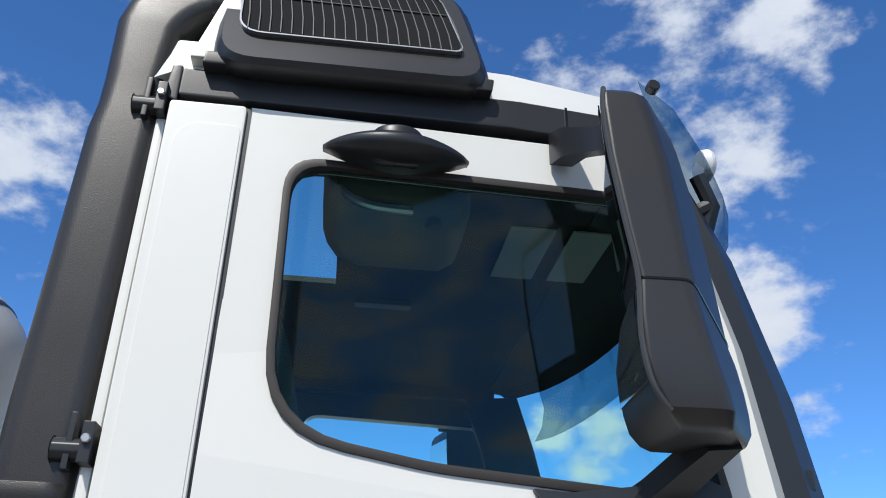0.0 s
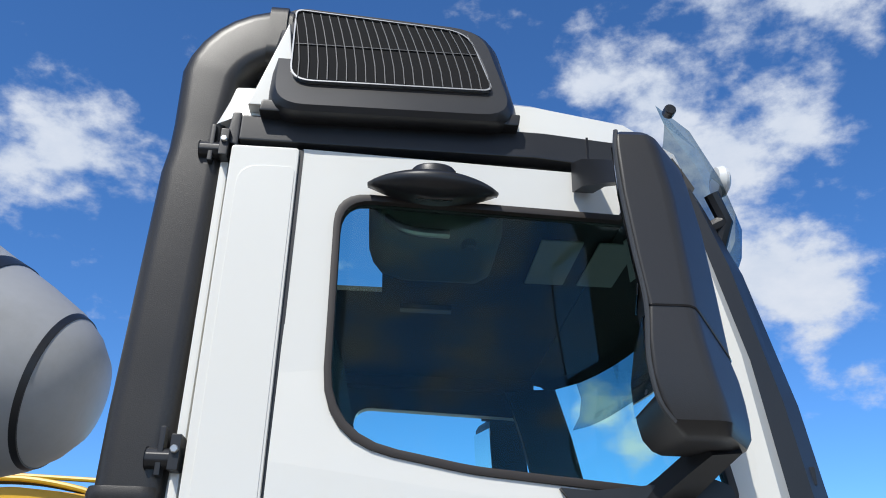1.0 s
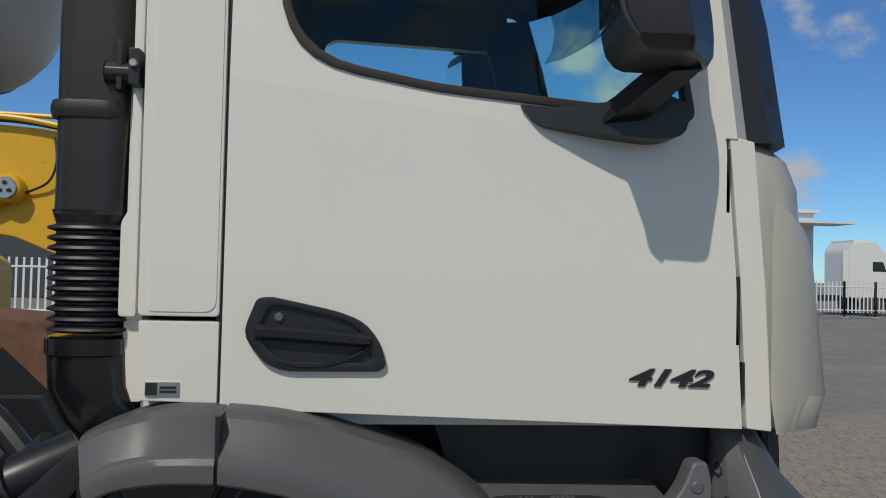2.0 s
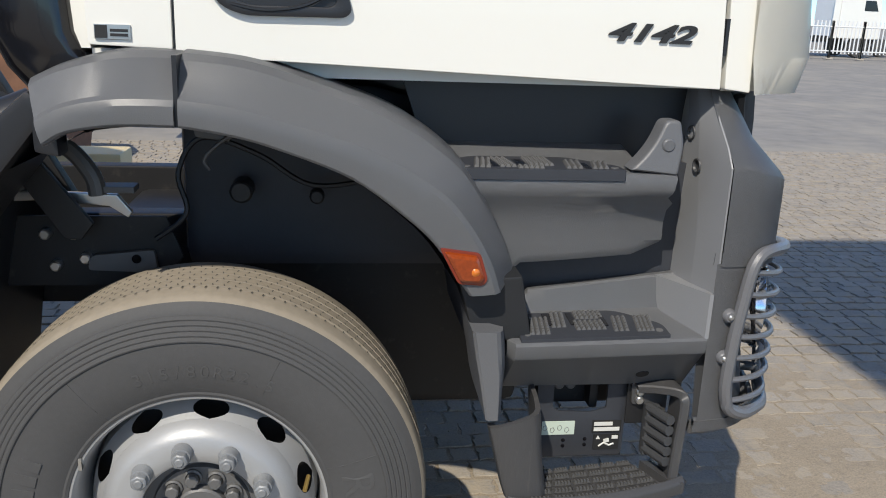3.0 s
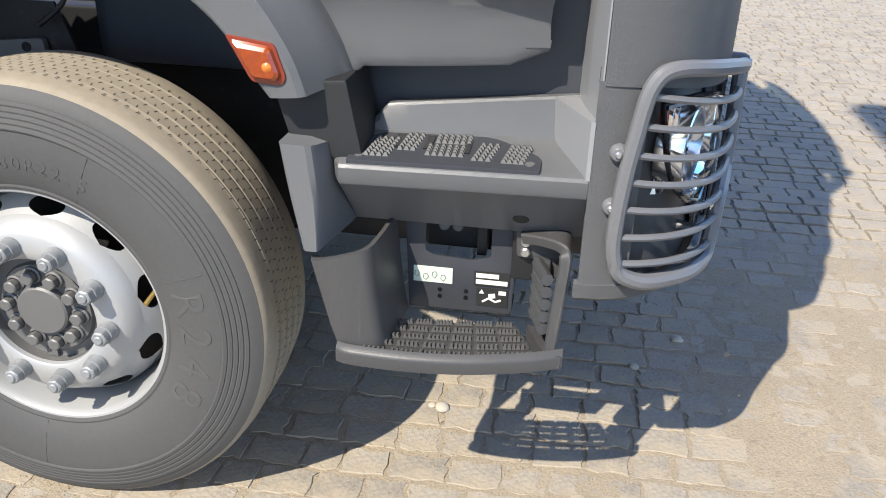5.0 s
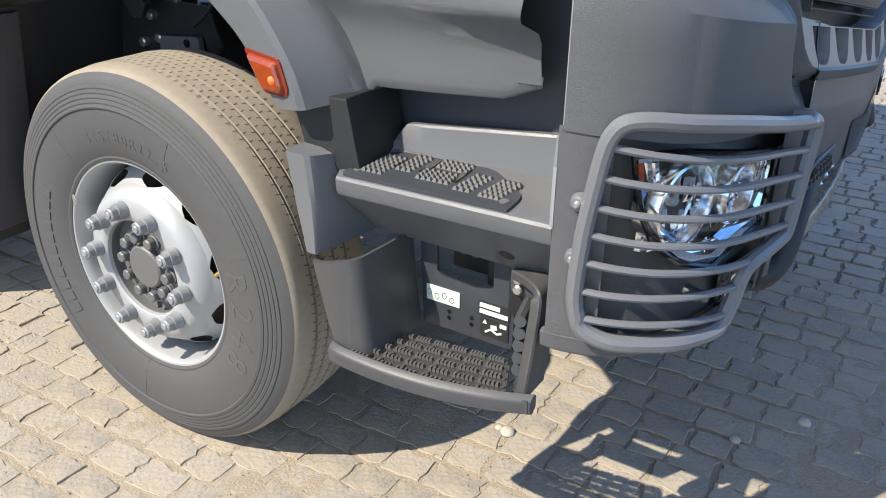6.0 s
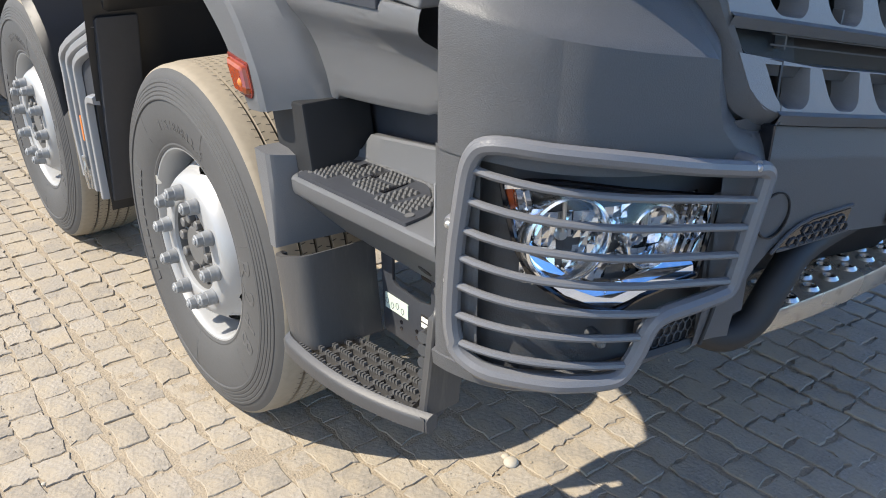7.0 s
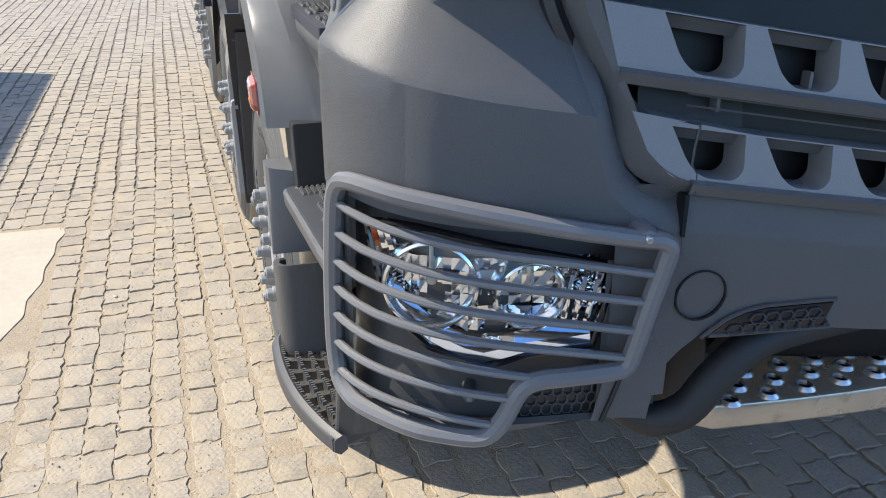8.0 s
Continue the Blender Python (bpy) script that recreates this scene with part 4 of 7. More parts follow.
# side marker
MK = rounded([(0.516, 1.194), (0.605, 1.182), (0.624, 1.123), (0.615, 1.108), (0.560, 1.112)], [0.008, 0.010, 0.010, 0.008, 0.010], 3)
MKI = [(0.578 + (x - 0.578) * 0.84, 1.148 + (z - 1.148) * 0.82) for x, z in MK]
mk = part("side_marker", prism(MK, YO - 0.004, YO + 0.02, r=0.002), LENS_RED, truck, "dark amber side marker lamp")
lens = loft([[(x, YO - 0.004, z) for x, z in MKI], [(0.580 + (x - 0.580) * 0.93, YO - 0.012, 1.146 + (z - 1.146) * 0.93) for x, z in MKI], [(0.582 + (x - 0.582) * 0.74, YO - 0.0165, 1.144 + (z - 1.144) * 0.74) for x, z in MKI]])
part("lens", lens, ORANGE, mk, "ribbed amber lens", angle=20)
for j in range(11):
    for i in range(14):
        x, z = 0.535 + i * 0.0068 + (j % 2) * 0.0034, 1.116 + j * 0.0066
        IN = [(0.582 + (a - 0.582) * 0.72, 1.144 + (b - 1.144) * 0.72) for a, b in MKI]
        if all((IN[(k + 1) % len(IN)][0] - IN[k][0]) * (z - IN[k][1]) - (IN[(k + 1) % len(IN)][1] - IN[k][1]) * (x - IN[k][0]) < -0.0002 for k in range(len(IN))):
            part("lens_cell", lathe([(0.0, -0.0030), (0.0017, -0.0022), (0.0031, 0.0)], 6, "y", (x, YO - 0.0163, z)), ORANGE, mk, smooth=False)
part("marker_core", lathe([(0.0, -0.0035), (0.005, -0.003), (0.009, 0.0)], 12, "y", (0.594, YO - 0.0166, 1.142)), AMBER_CORE, mk)
# black inner flap below the fender foot
part("fender_flap", prism([(0.570, 1.10), (0.715, 1.11), (0.745, 0.955), (0.612, 0.955)], 0.088, 0.255, r=0.008), BLACK_MATT, truck)
# inner wheel housing
wh = bmesh.new()
P = curve_points([Vector((x * 0.98, 0, z - 0.01)) for x, z in [(-0.45, 1.30)] + ARCH + [(0.62, 0.98), (0.635, 0.90)]], 3)
loft([[(p.x, 0.12, p.z), (p.x, 0.62, p.z)] for p in P], closed=False, bm=wh)
part("wheel_housing", wh, HOUSING, truck, "black inner wheel housing")
# rear mudguard section behind the wheel
part("mudguard_rear", prism([(-0.30, 1.50), (-0.27, 1.44), (-0.45, 1.22), (-0.62, 1.0), (-0.68, 1.03), (-0.50, 1.32)], YO + 0.06, 0.42, r=0.02), BLACK, truck, "black rear mudguard section")
part("guard_link", prism([(-0.30, 1.46), (-0.255, 1.46), (-0.25, 1.36), (-0.30, 1.37)], YO + 0.06, 0.16, r=0.01), BLACK, truck)

# ---- steps ----
def tread(x0, x1, y0, y1, z, name, blocks, slots, tilt=0.0, skew=0.0):
    """Black tread plate with toothed blocks."""
    base = prism(rounded([(x0, y0), (x1, y0), (x1, y0 + 0.06), (x1 - 0.10, y1), (x0 + 0.05, y1), (x0, y1 - 0.05)], [0.004, 0.004, 0.02, 0.03, 0.03, 0.02], 3), z - 0.022, z + 0.002, "z", r=0.003)
    t = part(name, base, HOUSING, truck, "black studded step tread")
    for bx0, by0, bx1, by1, lean in blocks:
        bm = bmesh.new()
        ny = max(2, round((by1 - by0) / 0.0125))
        nx = max(2, round((bx1 - bx0) / 0.0125))
        for j in range(ny):
            for i in range(nx):
                cx = bx0 + (bx1 - bx0) * (i + 0.5) / nx + lean * j
                cy = by0 + (by1 - by0) * (j + 0.5) / ny
                h = 0.0085
                w = 0.0058
                vs = [bm.verts.new((cx + a * w, cy + c * w, z + 0.001)) for a, c in ((-1, -1), (1, -1), (1, 1), (-1, 1))]
                top = [bm.verts.new((cx + a * w * 0.35, cy + c * w * 0.35, z + h)) for a, c in ((-1, -1), (1, -1), (1, 1), (-1, 1))]
                bm.faces.new(top)
                for q in range(4):
                    bm.faces.new((vs[q], vs[(q + 1) % 4], top[(q + 1) % 4], top[q]))
        part("tread_teeth", bm, TEETH, t, smooth=False)
    for sx0, sy0, sx1, sy1 in slots:
        part("tread_slot", box((sx0, sy0, z + 0.0015), (sx1, sy1, z + 0.0045)), BLACK_GLOSS, t)
    for sx in (x0 + 0.02, x1 - 0.02):
        part("tread_screw", disc(0.009, z, z + 0.004, (sx, y0 + 0.025), "z", 12), HUB_GREY, t)
    for ob in [t] + list(t.children):
        for v in ob.data.vertices:
            v.co.z += tilt * (v.co.y - y0)
            v.co.y += skew * (v.co.x - x0)
    return t


# upper step
STEP_ROWS = [(0.34, 1.372, 0.47, 1.00), (0.285, 1.342, 0.50, 1.02), (0.142, 1.339, 0.552, 1.060), (0.132, 1.336, 0.560, 1.066), (0.127, 1.327, 0.570, 1.067), (0.126, 1.302, 0.588, 1.063), (0.128, 1.291, 0.592, 1.060), (0.134, 1.280, 0.598, 1.056),
             (0.144, 1.262, 0.606, 1.078), (0.154, 1.240, 0.616, 1.074), (0.161, 1.210, 0.630, 1.072), (0.165, 1.165, 0.648, 1.074), (0.166, 1.136, 0.660, 1.076), (0.169, 1.122, 0.664, 1.074), (0.174, 1.115, 0.668, 1.072), (0.20, 1.112, 0.67, 1.04)]
rings = []
for y_, z_, xa, xb in STEP_ROWS:
    row_ = []
    for k in range(29):
        x_ = xa + (xb - xa) * k / 28
        low = -0.024 * max(0.0, min(1.0, (0.722 - x_) / 0.020)) + 0.016 * (x_ - 0.70) / 0.33 * (x_ > 0.7) + 0.012 * max(0.0, (x_ - 1.0) / 0.035)
        row_.append((x_, y_ + (0.036 * max(0.0, (x_ - 0.76) / 0.32) ** 1.5 * min(1.0, (1.295 - z_) / 0.05) if z_ < 1.295 else 0.0), z_ + (low if z_ < 1.15 else 0.0)))
    rings.append(row_)
S1 = loft(rings, closed=False)
bmesh.ops.solidify(S1, geom=list(S1.faces), thickness=0.006)
part("upper_step", S1, GREY_SATIN, truck, "grey moulded upper step", angle=40)
blk = [(0.60, 0.12, 0.64, 0.23, 0.002), (0.66, 0.13, 0.70, 0.24, -0.001), (0.73, 0.15, 0.79, 0.25, 0.0), (0.81, 0.12, 0.85, 0.21, 0.002), (0.87, 0.12, 0.91, 0.20, 0.003), (0.70, 0.115, 0.76, 0.14, 0.0)]
tread(0.565, 0.944, 0.122, 0.29, 1.344, "upper_tread", [(a, b + 0.018, c, d + 0.018, e) for a, b, c, d, e in blk], [(0.645, 0.15, 0.66, 0.23), (0.705, 0.16, 0.725, 0.24), (0.855, 0.14, 0.868, 0.20)])
part("step_back", prism([(0.44, 1.56), (1.16, 1.54), (1.14, 1.33), (0.52, 1.33)], 0.34, 0.36), BLACK, truck, "dark panel behind the upper step")
us = prism(rounded([(0.955, 1.345), (0.985, 1.372), (1.012, 1.408), (1.034, 1.456), (1.068, 1.457), (1.078, 1.40), (1.066, 1.335)], [0.0, 0.02, 0.03, 0.012, 0.01, 0.02, 0.0], 4), 0.0, 0.06, r=0.008, segs=3)
for v in us.verts:
    v.co.y += 0.126 + max(0.0, v.co.z - 1.338) * 0.16 + max(0.0, 1.04 - v.co.x) * 0.03
part("step_upstand", us, GREY_CHEEK, truck, angle=40)
part("pad_bolt", disc(0.015, 0.131, 0.16, (1.040, 1.402), segs=16, bevel=0.003), GREY_CHEEK, truck)

# lower fixed step
rings = []
for k in range(33):
    x = 0.688 + (1.166 - 0.688) * k / 32
    zt = 0.992 + 0.041 * max(0.0, min(1.0, (x - 0.728) / 0.036)) + 0.030 * max(0.0, (x - 0.766) / 0.326)
    yb = 0.218 + 0.026 * max(0.0, (x - 0.73) / 0.36)
    f_ = 0.058 + 0.024 * (x - 0.70) / 0.465 + 0.03 * max(0.0, (0.706 - x) / 0.018) ** 2
    rings.append([(x, yb + 0.02, zt), (x, yb + 0.004, zt), (x, yb, zt - 0.005), (x, yb - 0.008, 1.000 if zt > 1.01 else zt - 0.006), (x, yb - 0.014, 0.982), (x, yb - 0.026, 0.976), (x, f_ + 0.030, 0.962), (x, f_ + 0.012, 0.960), (x, f_ + 0.004, 0.957), (x, f_, 0.951), (x, f_ + 0.002, 0.925), (x, f_ + 0.006, 0.917), (x, f_ + 0.016, 0.909), (x, 0.190, 0.794), (x, 0.215, 0.790)])
S2 = loft(rings, closed=False)
bmesh.ops.solidify(S2, geom=list(S2.faces), thickness=0.006)
part("middle_step", S2, GREY_SATIN, truck, "grey moulded middle step", angle=24)
blk = [(0.742, 0.088, 0.792, 0.172, 0.0016), (0.800, 0.120, 0.838, 0.196, 0.0016), (0.856, 0.104, 0.932, 0.150, 0.0), (0.868, 0.160, 0.940, 0.198, 0.0), (0.945, 0.092, 0.985, 0.168, 0.0022), (1.002, 0.088, 1.046, 0.166, 0.0022)]
tread(0.716, 1.077, 0.066, 0.205, 0.964, "middle_tread", blk, [(0.85, 0.13, 0.865, 0.19), (0.93, 0.12, 0.94, 0.18), (0.79, 0.13, 0.81, 0.19)], 0.10, 0.052)
part("step_recess", box((0.66, 0.268, 0.80), (1.16, 0.285, 1.34)), HOUSING, truck, "black panel behind the steps")
se = loft([[(1.088, 0.25, z0), (1.160, 0.085, z1), (1.168, 0.082, z1), (1.175, 0.25, z0)] for z0, z1 in ((0.972, 0.955), (0.990, 0.985), (1.056, 1.058), (1.062, 1.066))])
part("step_end", soften(se, 0.004), GREY_SATIN, truck)
hole = lathe([(0.0, 0.0004), (0.0155, 0.0004), (0.0165, -0.001), (0.0165, -0.01)], 20, "z")
hole.transform(Matrix.Translation((1.045, 0.1515, 0.8370)) @ Vector((0.0, -0.76, -0.65)).to_track_quat("Z", "Y").to_matrix().to_4x4())
part("step_hole", hole, BLACK_MATT, truck)
# upright fender cheek beside the middle step
ck = loft([[(0.598, 0.040, 1.0), (0.604, 0.0285, 1.0), (0.650, 0.029, 0.999), (0.660, 0.035, 0.998), (0.668, 0.050, 0.996), (0.686, 0.135, 0.984), (0.700, 0.25, 0.99), (0.60, 0.25, 1.0)],
           [(0.608, 0.036, 0.94), (0.614, 0.0285, 0.94), (0.656, 0.029, 0.94), (0.666, 0.035, 0.94), (0.675, 0.050, 0.938), (0.692, 0.12, 0.93), (0.71, 0.25, 0.93), (0.61, 0.25, 0.94)],
           [(0.618, 0.032, 0.89), (0.624, 0.0285, 0.89), (0.662, 0.029, 0.89), (0.669, 0.034, 0.89), (0.676, 0.050, 0.89), (0.694, 0.120, 0.885), (0.71, 0.25, 0.88), (0.62, 0.25, 0.89)],
           [(0.629, 0.033, 0.83), (0.634, 0.0285, 0.83), (0.664, 0.029, 0.83), (0.668, 0.034, 0.83), (0.676, 0.058, 0.83), (0.696, 0.14, 0.83), (0.71, 0.25, 0.83), (0.63, 0.25, 0.83)],
           [(0.637, 0.033, 0.786), (0.642, 0.0285, 0.785), (0.664, 0.029, 0.785), (0.668, 0.034, 0.786), (0.678, 0.065, 0.79), (0.700, 0.165, 0.795), (0.71, 0.25, 0.795), (0.64, 0.25, 0.79)]])
part("fender_cheek", ck, GREY_CHEEK, truck, "grey cheek panel beside the step", angle=28)

# ---- hanging step ----
EDGE_ = curve_points([(0.700, 0.012, 0), (0.735, 0.002, 0), (0.85, 0.000, 0), (0.97, 0.014, 0), (1.08, 0.044, 0), (1.152, 0.074, 0)], 4)
ls = part("hanging_step", loft([[(p.x, p.y + 0.004, 0.584), (p.x, p.y + 0.016, 0.590), (p.x, p.y + 0.026, 0.584), (p.x, p.y + 0.026, 0.556), (p.x, p.y + 0.012, 0.545), (p.x, p.y, 0.552), (p.x, p.y - 0.001, 0.576)] for p in EDGE_]), RUBBER_STEP, truck, "black rubber hanging step with open grid tread", angle=40)


def grid_at(u, v):
    """Tread grid: u along the step, v from the front bar to the back one."""
    a, b_ = Vector((0.752 + 0.046 * v, 0.022 + 0.116 * v, 0)), Vector((1.096 - 0.046 * v, 0.066 + 0.106 * v, 0))
    p = a.lerp(b_, u)
    p.y -= 0.012 * math.sin(math.pi * u) * (1 - v)
    return p


for j in range(5):
    pts = [grid_at(i / 12, j / 4) for i in range(13)]
    part("grid_bar", loft([[(p.x, p.y - 0.0048, 0.562), (p.x, p.y - 0.0040, 0.580), (p.x, p.y + 0.0040, 0.580), (p.x, p.y + 0.0048, 0.562)] for p in pts]), RUBBER_STEP, ls)
    teeth = bmesh.new()
    for i in range(36):
        if i % 6 == 5:
            continue
        p = grid_at((i + 0.5) / 36, j / 4)
        vs = [teeth.verts.new((p.x + a, p.y + c, 0.5795)) for a, c in ((-0.0044, -0.0052), (0.0044, -0.0052), (0.0044, 0.0052), (-0.0044, 0.0052))]
        tp = [teeth.verts.new((p.x + a, p.y + c, 0.588)) for a, c in ((-0.0022, -0.0040), (0.0022, -0.0040), (0.0022, 0.0040), (-0.0022, 0.0040))]
        teeth.faces.new(tp)
        for q in range(4):
            teeth.faces.new((vs[q], vs[(q + 1) % 4], tp[(q + 1) % 4], tp[q]))
    part("bar_teeth", teeth, TEETH, ls, "worn grey tread teeth", smooth=False)
for i in range(7):
    a, b_ = grid_at(i / 6, -0.05), grid_at(i / 6, 1.0)
    part("grid_rib", loft([[(p.x - 0.0042, p.y, 0.556), (p.x - 0.0036, p.y, 0.577), (p.x + 0.0036, p.y, 0.577), (p.x + 0.0042, p.y, 0.556)] for p in (a, a.lerp(b_, 0.5), b_)]), RUBBER_STEP, ls)
part("grid_end", loft([[(x - 0.02, y_, 0.552), (x - 0.02, y_, 0.580), (x + 0.012, y_, 0.586), (x + 0.012, y_, 0.552)] for x, y_ in ((0.722, 0.012), (0.745, 0.05), (0.765, 0.10), (0.780, 0.155))]), RUBBER_STEP, ls)
part("grid_end", loft([[(x - 0.012, y_, 0.552), (x - 0.012, y_, 0.586), (x + 0.02, y_, 0.582), (x + 0.02, y_, 0.552)] for x, y_ in ((1.128, 0.070), (1.110, 0.11), (1.085, 0.175))]), RUBBER_STEP, ls)
# side deflector of the hanging step
SHELL = [(0.645, 0.055), (0.649, 0.036), (0.660, 0.028), (0.70, 0.024), (0.745, 0.029), (0.762, 0.040), (0.771, 0.060), (0.778, 0.12), (0.784, 0.21), (0.774, 0.21), (0.768, 0.12), (0.760, 0.066), (0.752, 0.052), (0.740, 0.043), (0.70, 0.038), (0.666, 0.042), (0.659, 0.058)]
sd = loft([[(x0 + sh * (1.0 - 0.5 * (x0 - 0.645) / 0.14), y0, z) for x0, y0 in SHELL] for z, sh in ((0.578, 0.050), (0.62, 0.036), (0.70, 0.016), (0.757, 0.002), (0.765, 0.0))])
for v in sd.verts:
    if v.co.z > 0.74:
        v.co.z += max(0.0, (v.co.x - 0.66)) * 0.30
part("step_deflector", sd, RUBBER_SCUFF, truck, "dark rubber side deflector of the step", angle=38)
# rubber hanger at the front end
HANG = curve_points([(1.046, 0.172, 0.796), (1.085, 0.146, 0.806), (1.128, 0.112, 0.812), (1.148, 0.096, 0.800), (1.151, 0.091, 0.765), (1.144, 0.087, 0.68), (1.136, 0.080, 0.575)], 4)
rings = []
for a, p, b_ in zip(HANG[:1] + HANG[:-1], HANG, HANG[1:] + HANG[-1:]):
    d = (b_ - a)
    n_ = Vector((d.z, 0, -d.x)).normalized() * 0.024
    rings.append([(p.x, p.y + 0.004, p.z), (p.x + n_.x * 0.15, p.y, p.z + n_.z * 0.15), (p.x + n_.x * 0.85, p.y + 0.001, p.z + n_.z * 0.85), (p.x + n_.x, p.y + 0.006, p.z + n_.z), (p.x + n_.x * 0.7, p.y + 0.085, p.z + n_.z * 0.7), (p.x, p.y + 0.085, p.z)])
part("step_hanger", loft(rings), RUBBER_SCUFF, truck, "ribbed black rubber step hanger", angle=35)
part("hanger_cheek", prism(rounded([(1.036, 0.800), (1.132, 0.798), (1.132, 0.700), (1.108, 0.690), (1.090, 0.735), (1.040, 0.738)], [0.006, 0.01, 0.006, 0.006, 0.015, 0.008], 3), 0.188, 0.199, r=0.003), RUBBER_STEP, truck)
for q in range(5):
    part("hanger_rib", tube([(1.108, 0.098, 0.625 + q * 0.028), (1.085, 0.18, 0.620 + q * 0.028)], 0.013, 8), GREY_DARK, truck)
part("hanger_web", box((1.075, 0.17, 0.60), (1.112, 0.20, 0.74), 0.006), GREY_DARK, truck)
for z in (0.775, 0.752):
    part("hanger_bolt", hexagon(0.012, 0.176, 0.196, (1.058, z), bevel=0.003), STEEL, truck)
part("hanger_bracket", box((1.03, 0.196, 0.68), (1.085, 0.204, 0.81), 0.004), BLACK_STEEL, truck)
# black plate with warning labels
PL = matched(rounded([(0.80, 0.835), (1.04, 0.835), (1.035, 0.582), (0.81, 0.582)], 0.01, 2), rounded([(0.845, 0.82), (0.985, 0.82), (0.985, 0.715), (0.945, 0.705), (0.86, 0.71), (0.845, 0.72)], 0.006, 2))
pl = part("mounting_plate", plate_with_hole(*PL, 0.214, 0.222, r=0.001), HOUSING, truck, "black steel plate with warning labels")
part("plate_fold", box((0.81, 0.216, 0.58), (1.035, 0.30, 0.588)), BLACK_STEEL, pl)
g = part("label_green", box((0.820, 0.2115, 0.645), (0.905, 0.214, 0.682)), PLATE_GREEN, pl, "pale green warning label")
for q in range(4):
    part("label_mark", tube([(0.828 + q * 0.019 + 0.006 * math.cos(a), 0.2112, 0.664 - (q % 2) * 0.006 + 0.008 * math.sin(a)) for a in (0.0, 1.2, 2.4, 3.6, 4.8)], 0.0008, 4, closed=True), HUB_GREY, g)
w1 = part("label_white", box((0.952, 0.2115, 0.648), (1.028, 0.214, 0.682)), INK, pl, "black and white type label")
for z0, x1 in ((0.668, 1.005), (0.653, 1.024)):
    part("label_bar", box((0.956, 0.2100, z0), (x1, 0.2118, z0 + 0.010)), PLATE_WHITE, w1)
w2 = part("label_pictogram", box((0.958, 0.2115, 0.600), (1.026, 0.214, 0.643)), INK, pl, "black pictogram label")
part("label_mark", prism([(0.964, 0.630), (0.975, 0.630), (0.9695, 0.640)], 0.2100, 0.2118), PLATE_WHITE, w2)
part("label_mark", prism([(0.985, 0.618), (1.000, 0.622), (0.998, 0.632), (0.984, 0.629)], 0.2100, 0.2118), PLATE_WHITE, w2)
part("label_mark", box((1.006, 0.2100, 0.630), (1.022, 0.2118, 0.639)), PLATE_WHITE, w2)
part("label_mark", tube([(0.972, 0.2105, 0.610), (0.985, 0.2105, 0.619), (1.0, 0.2105, 0.612), (1.012, 0.2105, 0.617)], 0.0025, 5), PLATE_WHITE, w2)
for x, z in ((0.878, 0.628), (0.878, 0.612), (0.935, 0.630), (0.935, 0.614)):
    part("plate_hole", disc(0.005, 0.2125, 0.216, (x, z), segs=10), BLACK_GLOSS, pl)
mech = thing_box = part("step_mechanism", box((0.83, 0.30, 0.69), (1.02, 0.36, 0.86), 0.01), BLACK_STEEL, truck)
for x, z in ((0.885, 0.79), (0.875, 0.755), (0.905, 0.755)):
    part("mechanism_bolt", hexagon(0.014, 0.27, 0.30, (x, z), bevel=0.003), HUB_GREY, mech)
part("mechanism_arm", box((0.95, 0.25, 0.70), (0.972, 0.30, 0.82), 0.004), BLACK_STEEL, mech)

# ---- bumper corner, headlamp, guard ----
PLAN = [(1.095, 0.155), (1.115, 0.098), (1.150, 0.082), (1.205, 0.084), (1.270, 0.105), (1.330, 0.150), (1.378, 0.220), (1.412, 0.310), (1.436, 0.420), (1.452, 0.520), (1.460, 0.600)]


def plan_at(n=40):
    P = curve_points([(x, y, 0) for x, y in PLAN], 6)
    return P


PP = plan_at()


def plan_ring(z, inset, lo=0, hi=None):
    out = []
    Q = PP[lo:hi]
    for i, p in enumerate(Q):
        t = (Q[min(i + 1, len(Q) - 1)] - Q[max(i - 1, 0)]).normalized()
        n = Vector((t.y, -t.x, 0))
        q = p - n * inset
        out.append((q.x, q.y, z))
    return out


def plan_param(u, z, off=0.0):
    """u from 0 (rear end) to 1 (seam by the grille)."""
    f = u * (len(PP) - 1)
    i = min(int(f), len(PP) - 2)
    p = PP[i].lerp(PP[i + 1], f - i)
    t = (PP[i + 1] - PP[i]).normalized()
    n = Vector((t.y, -t.x, 0))
    q = p + n * off
    return Vector((q.x, q.y, z))


# upper corner: from above the lamp to the shoulder, then leaning back; its inner edge curls in towards the grille
LO = 15
CORNER = [(1.066, 0.010, 0.60, 0.0), (1.070, 0.0, 0.60, 0.0), (1.078, 0.0, 0.597, 0.0), (1.094, 0.0, 0.556, 0.0), (1.120, 0.0, 0.508, 0.0), (1.166, 0.0, 0.472, 0.01), (1.256, 0.0, 0.449, 0.035), (1.30, 0.0, 0.446, 0.05), (1.358, 0.001, 0.443, 0.084), (1.366, 0.004, 0.442, 0.088),
          (1.378, 0.014, 0.440, 0.086), (1.44, 0.085, 0.430, 0.06), (1.50, 0.135, 0.405, 0.02), (1.56, 0.18, 0.37, 0.0)]
rings = []
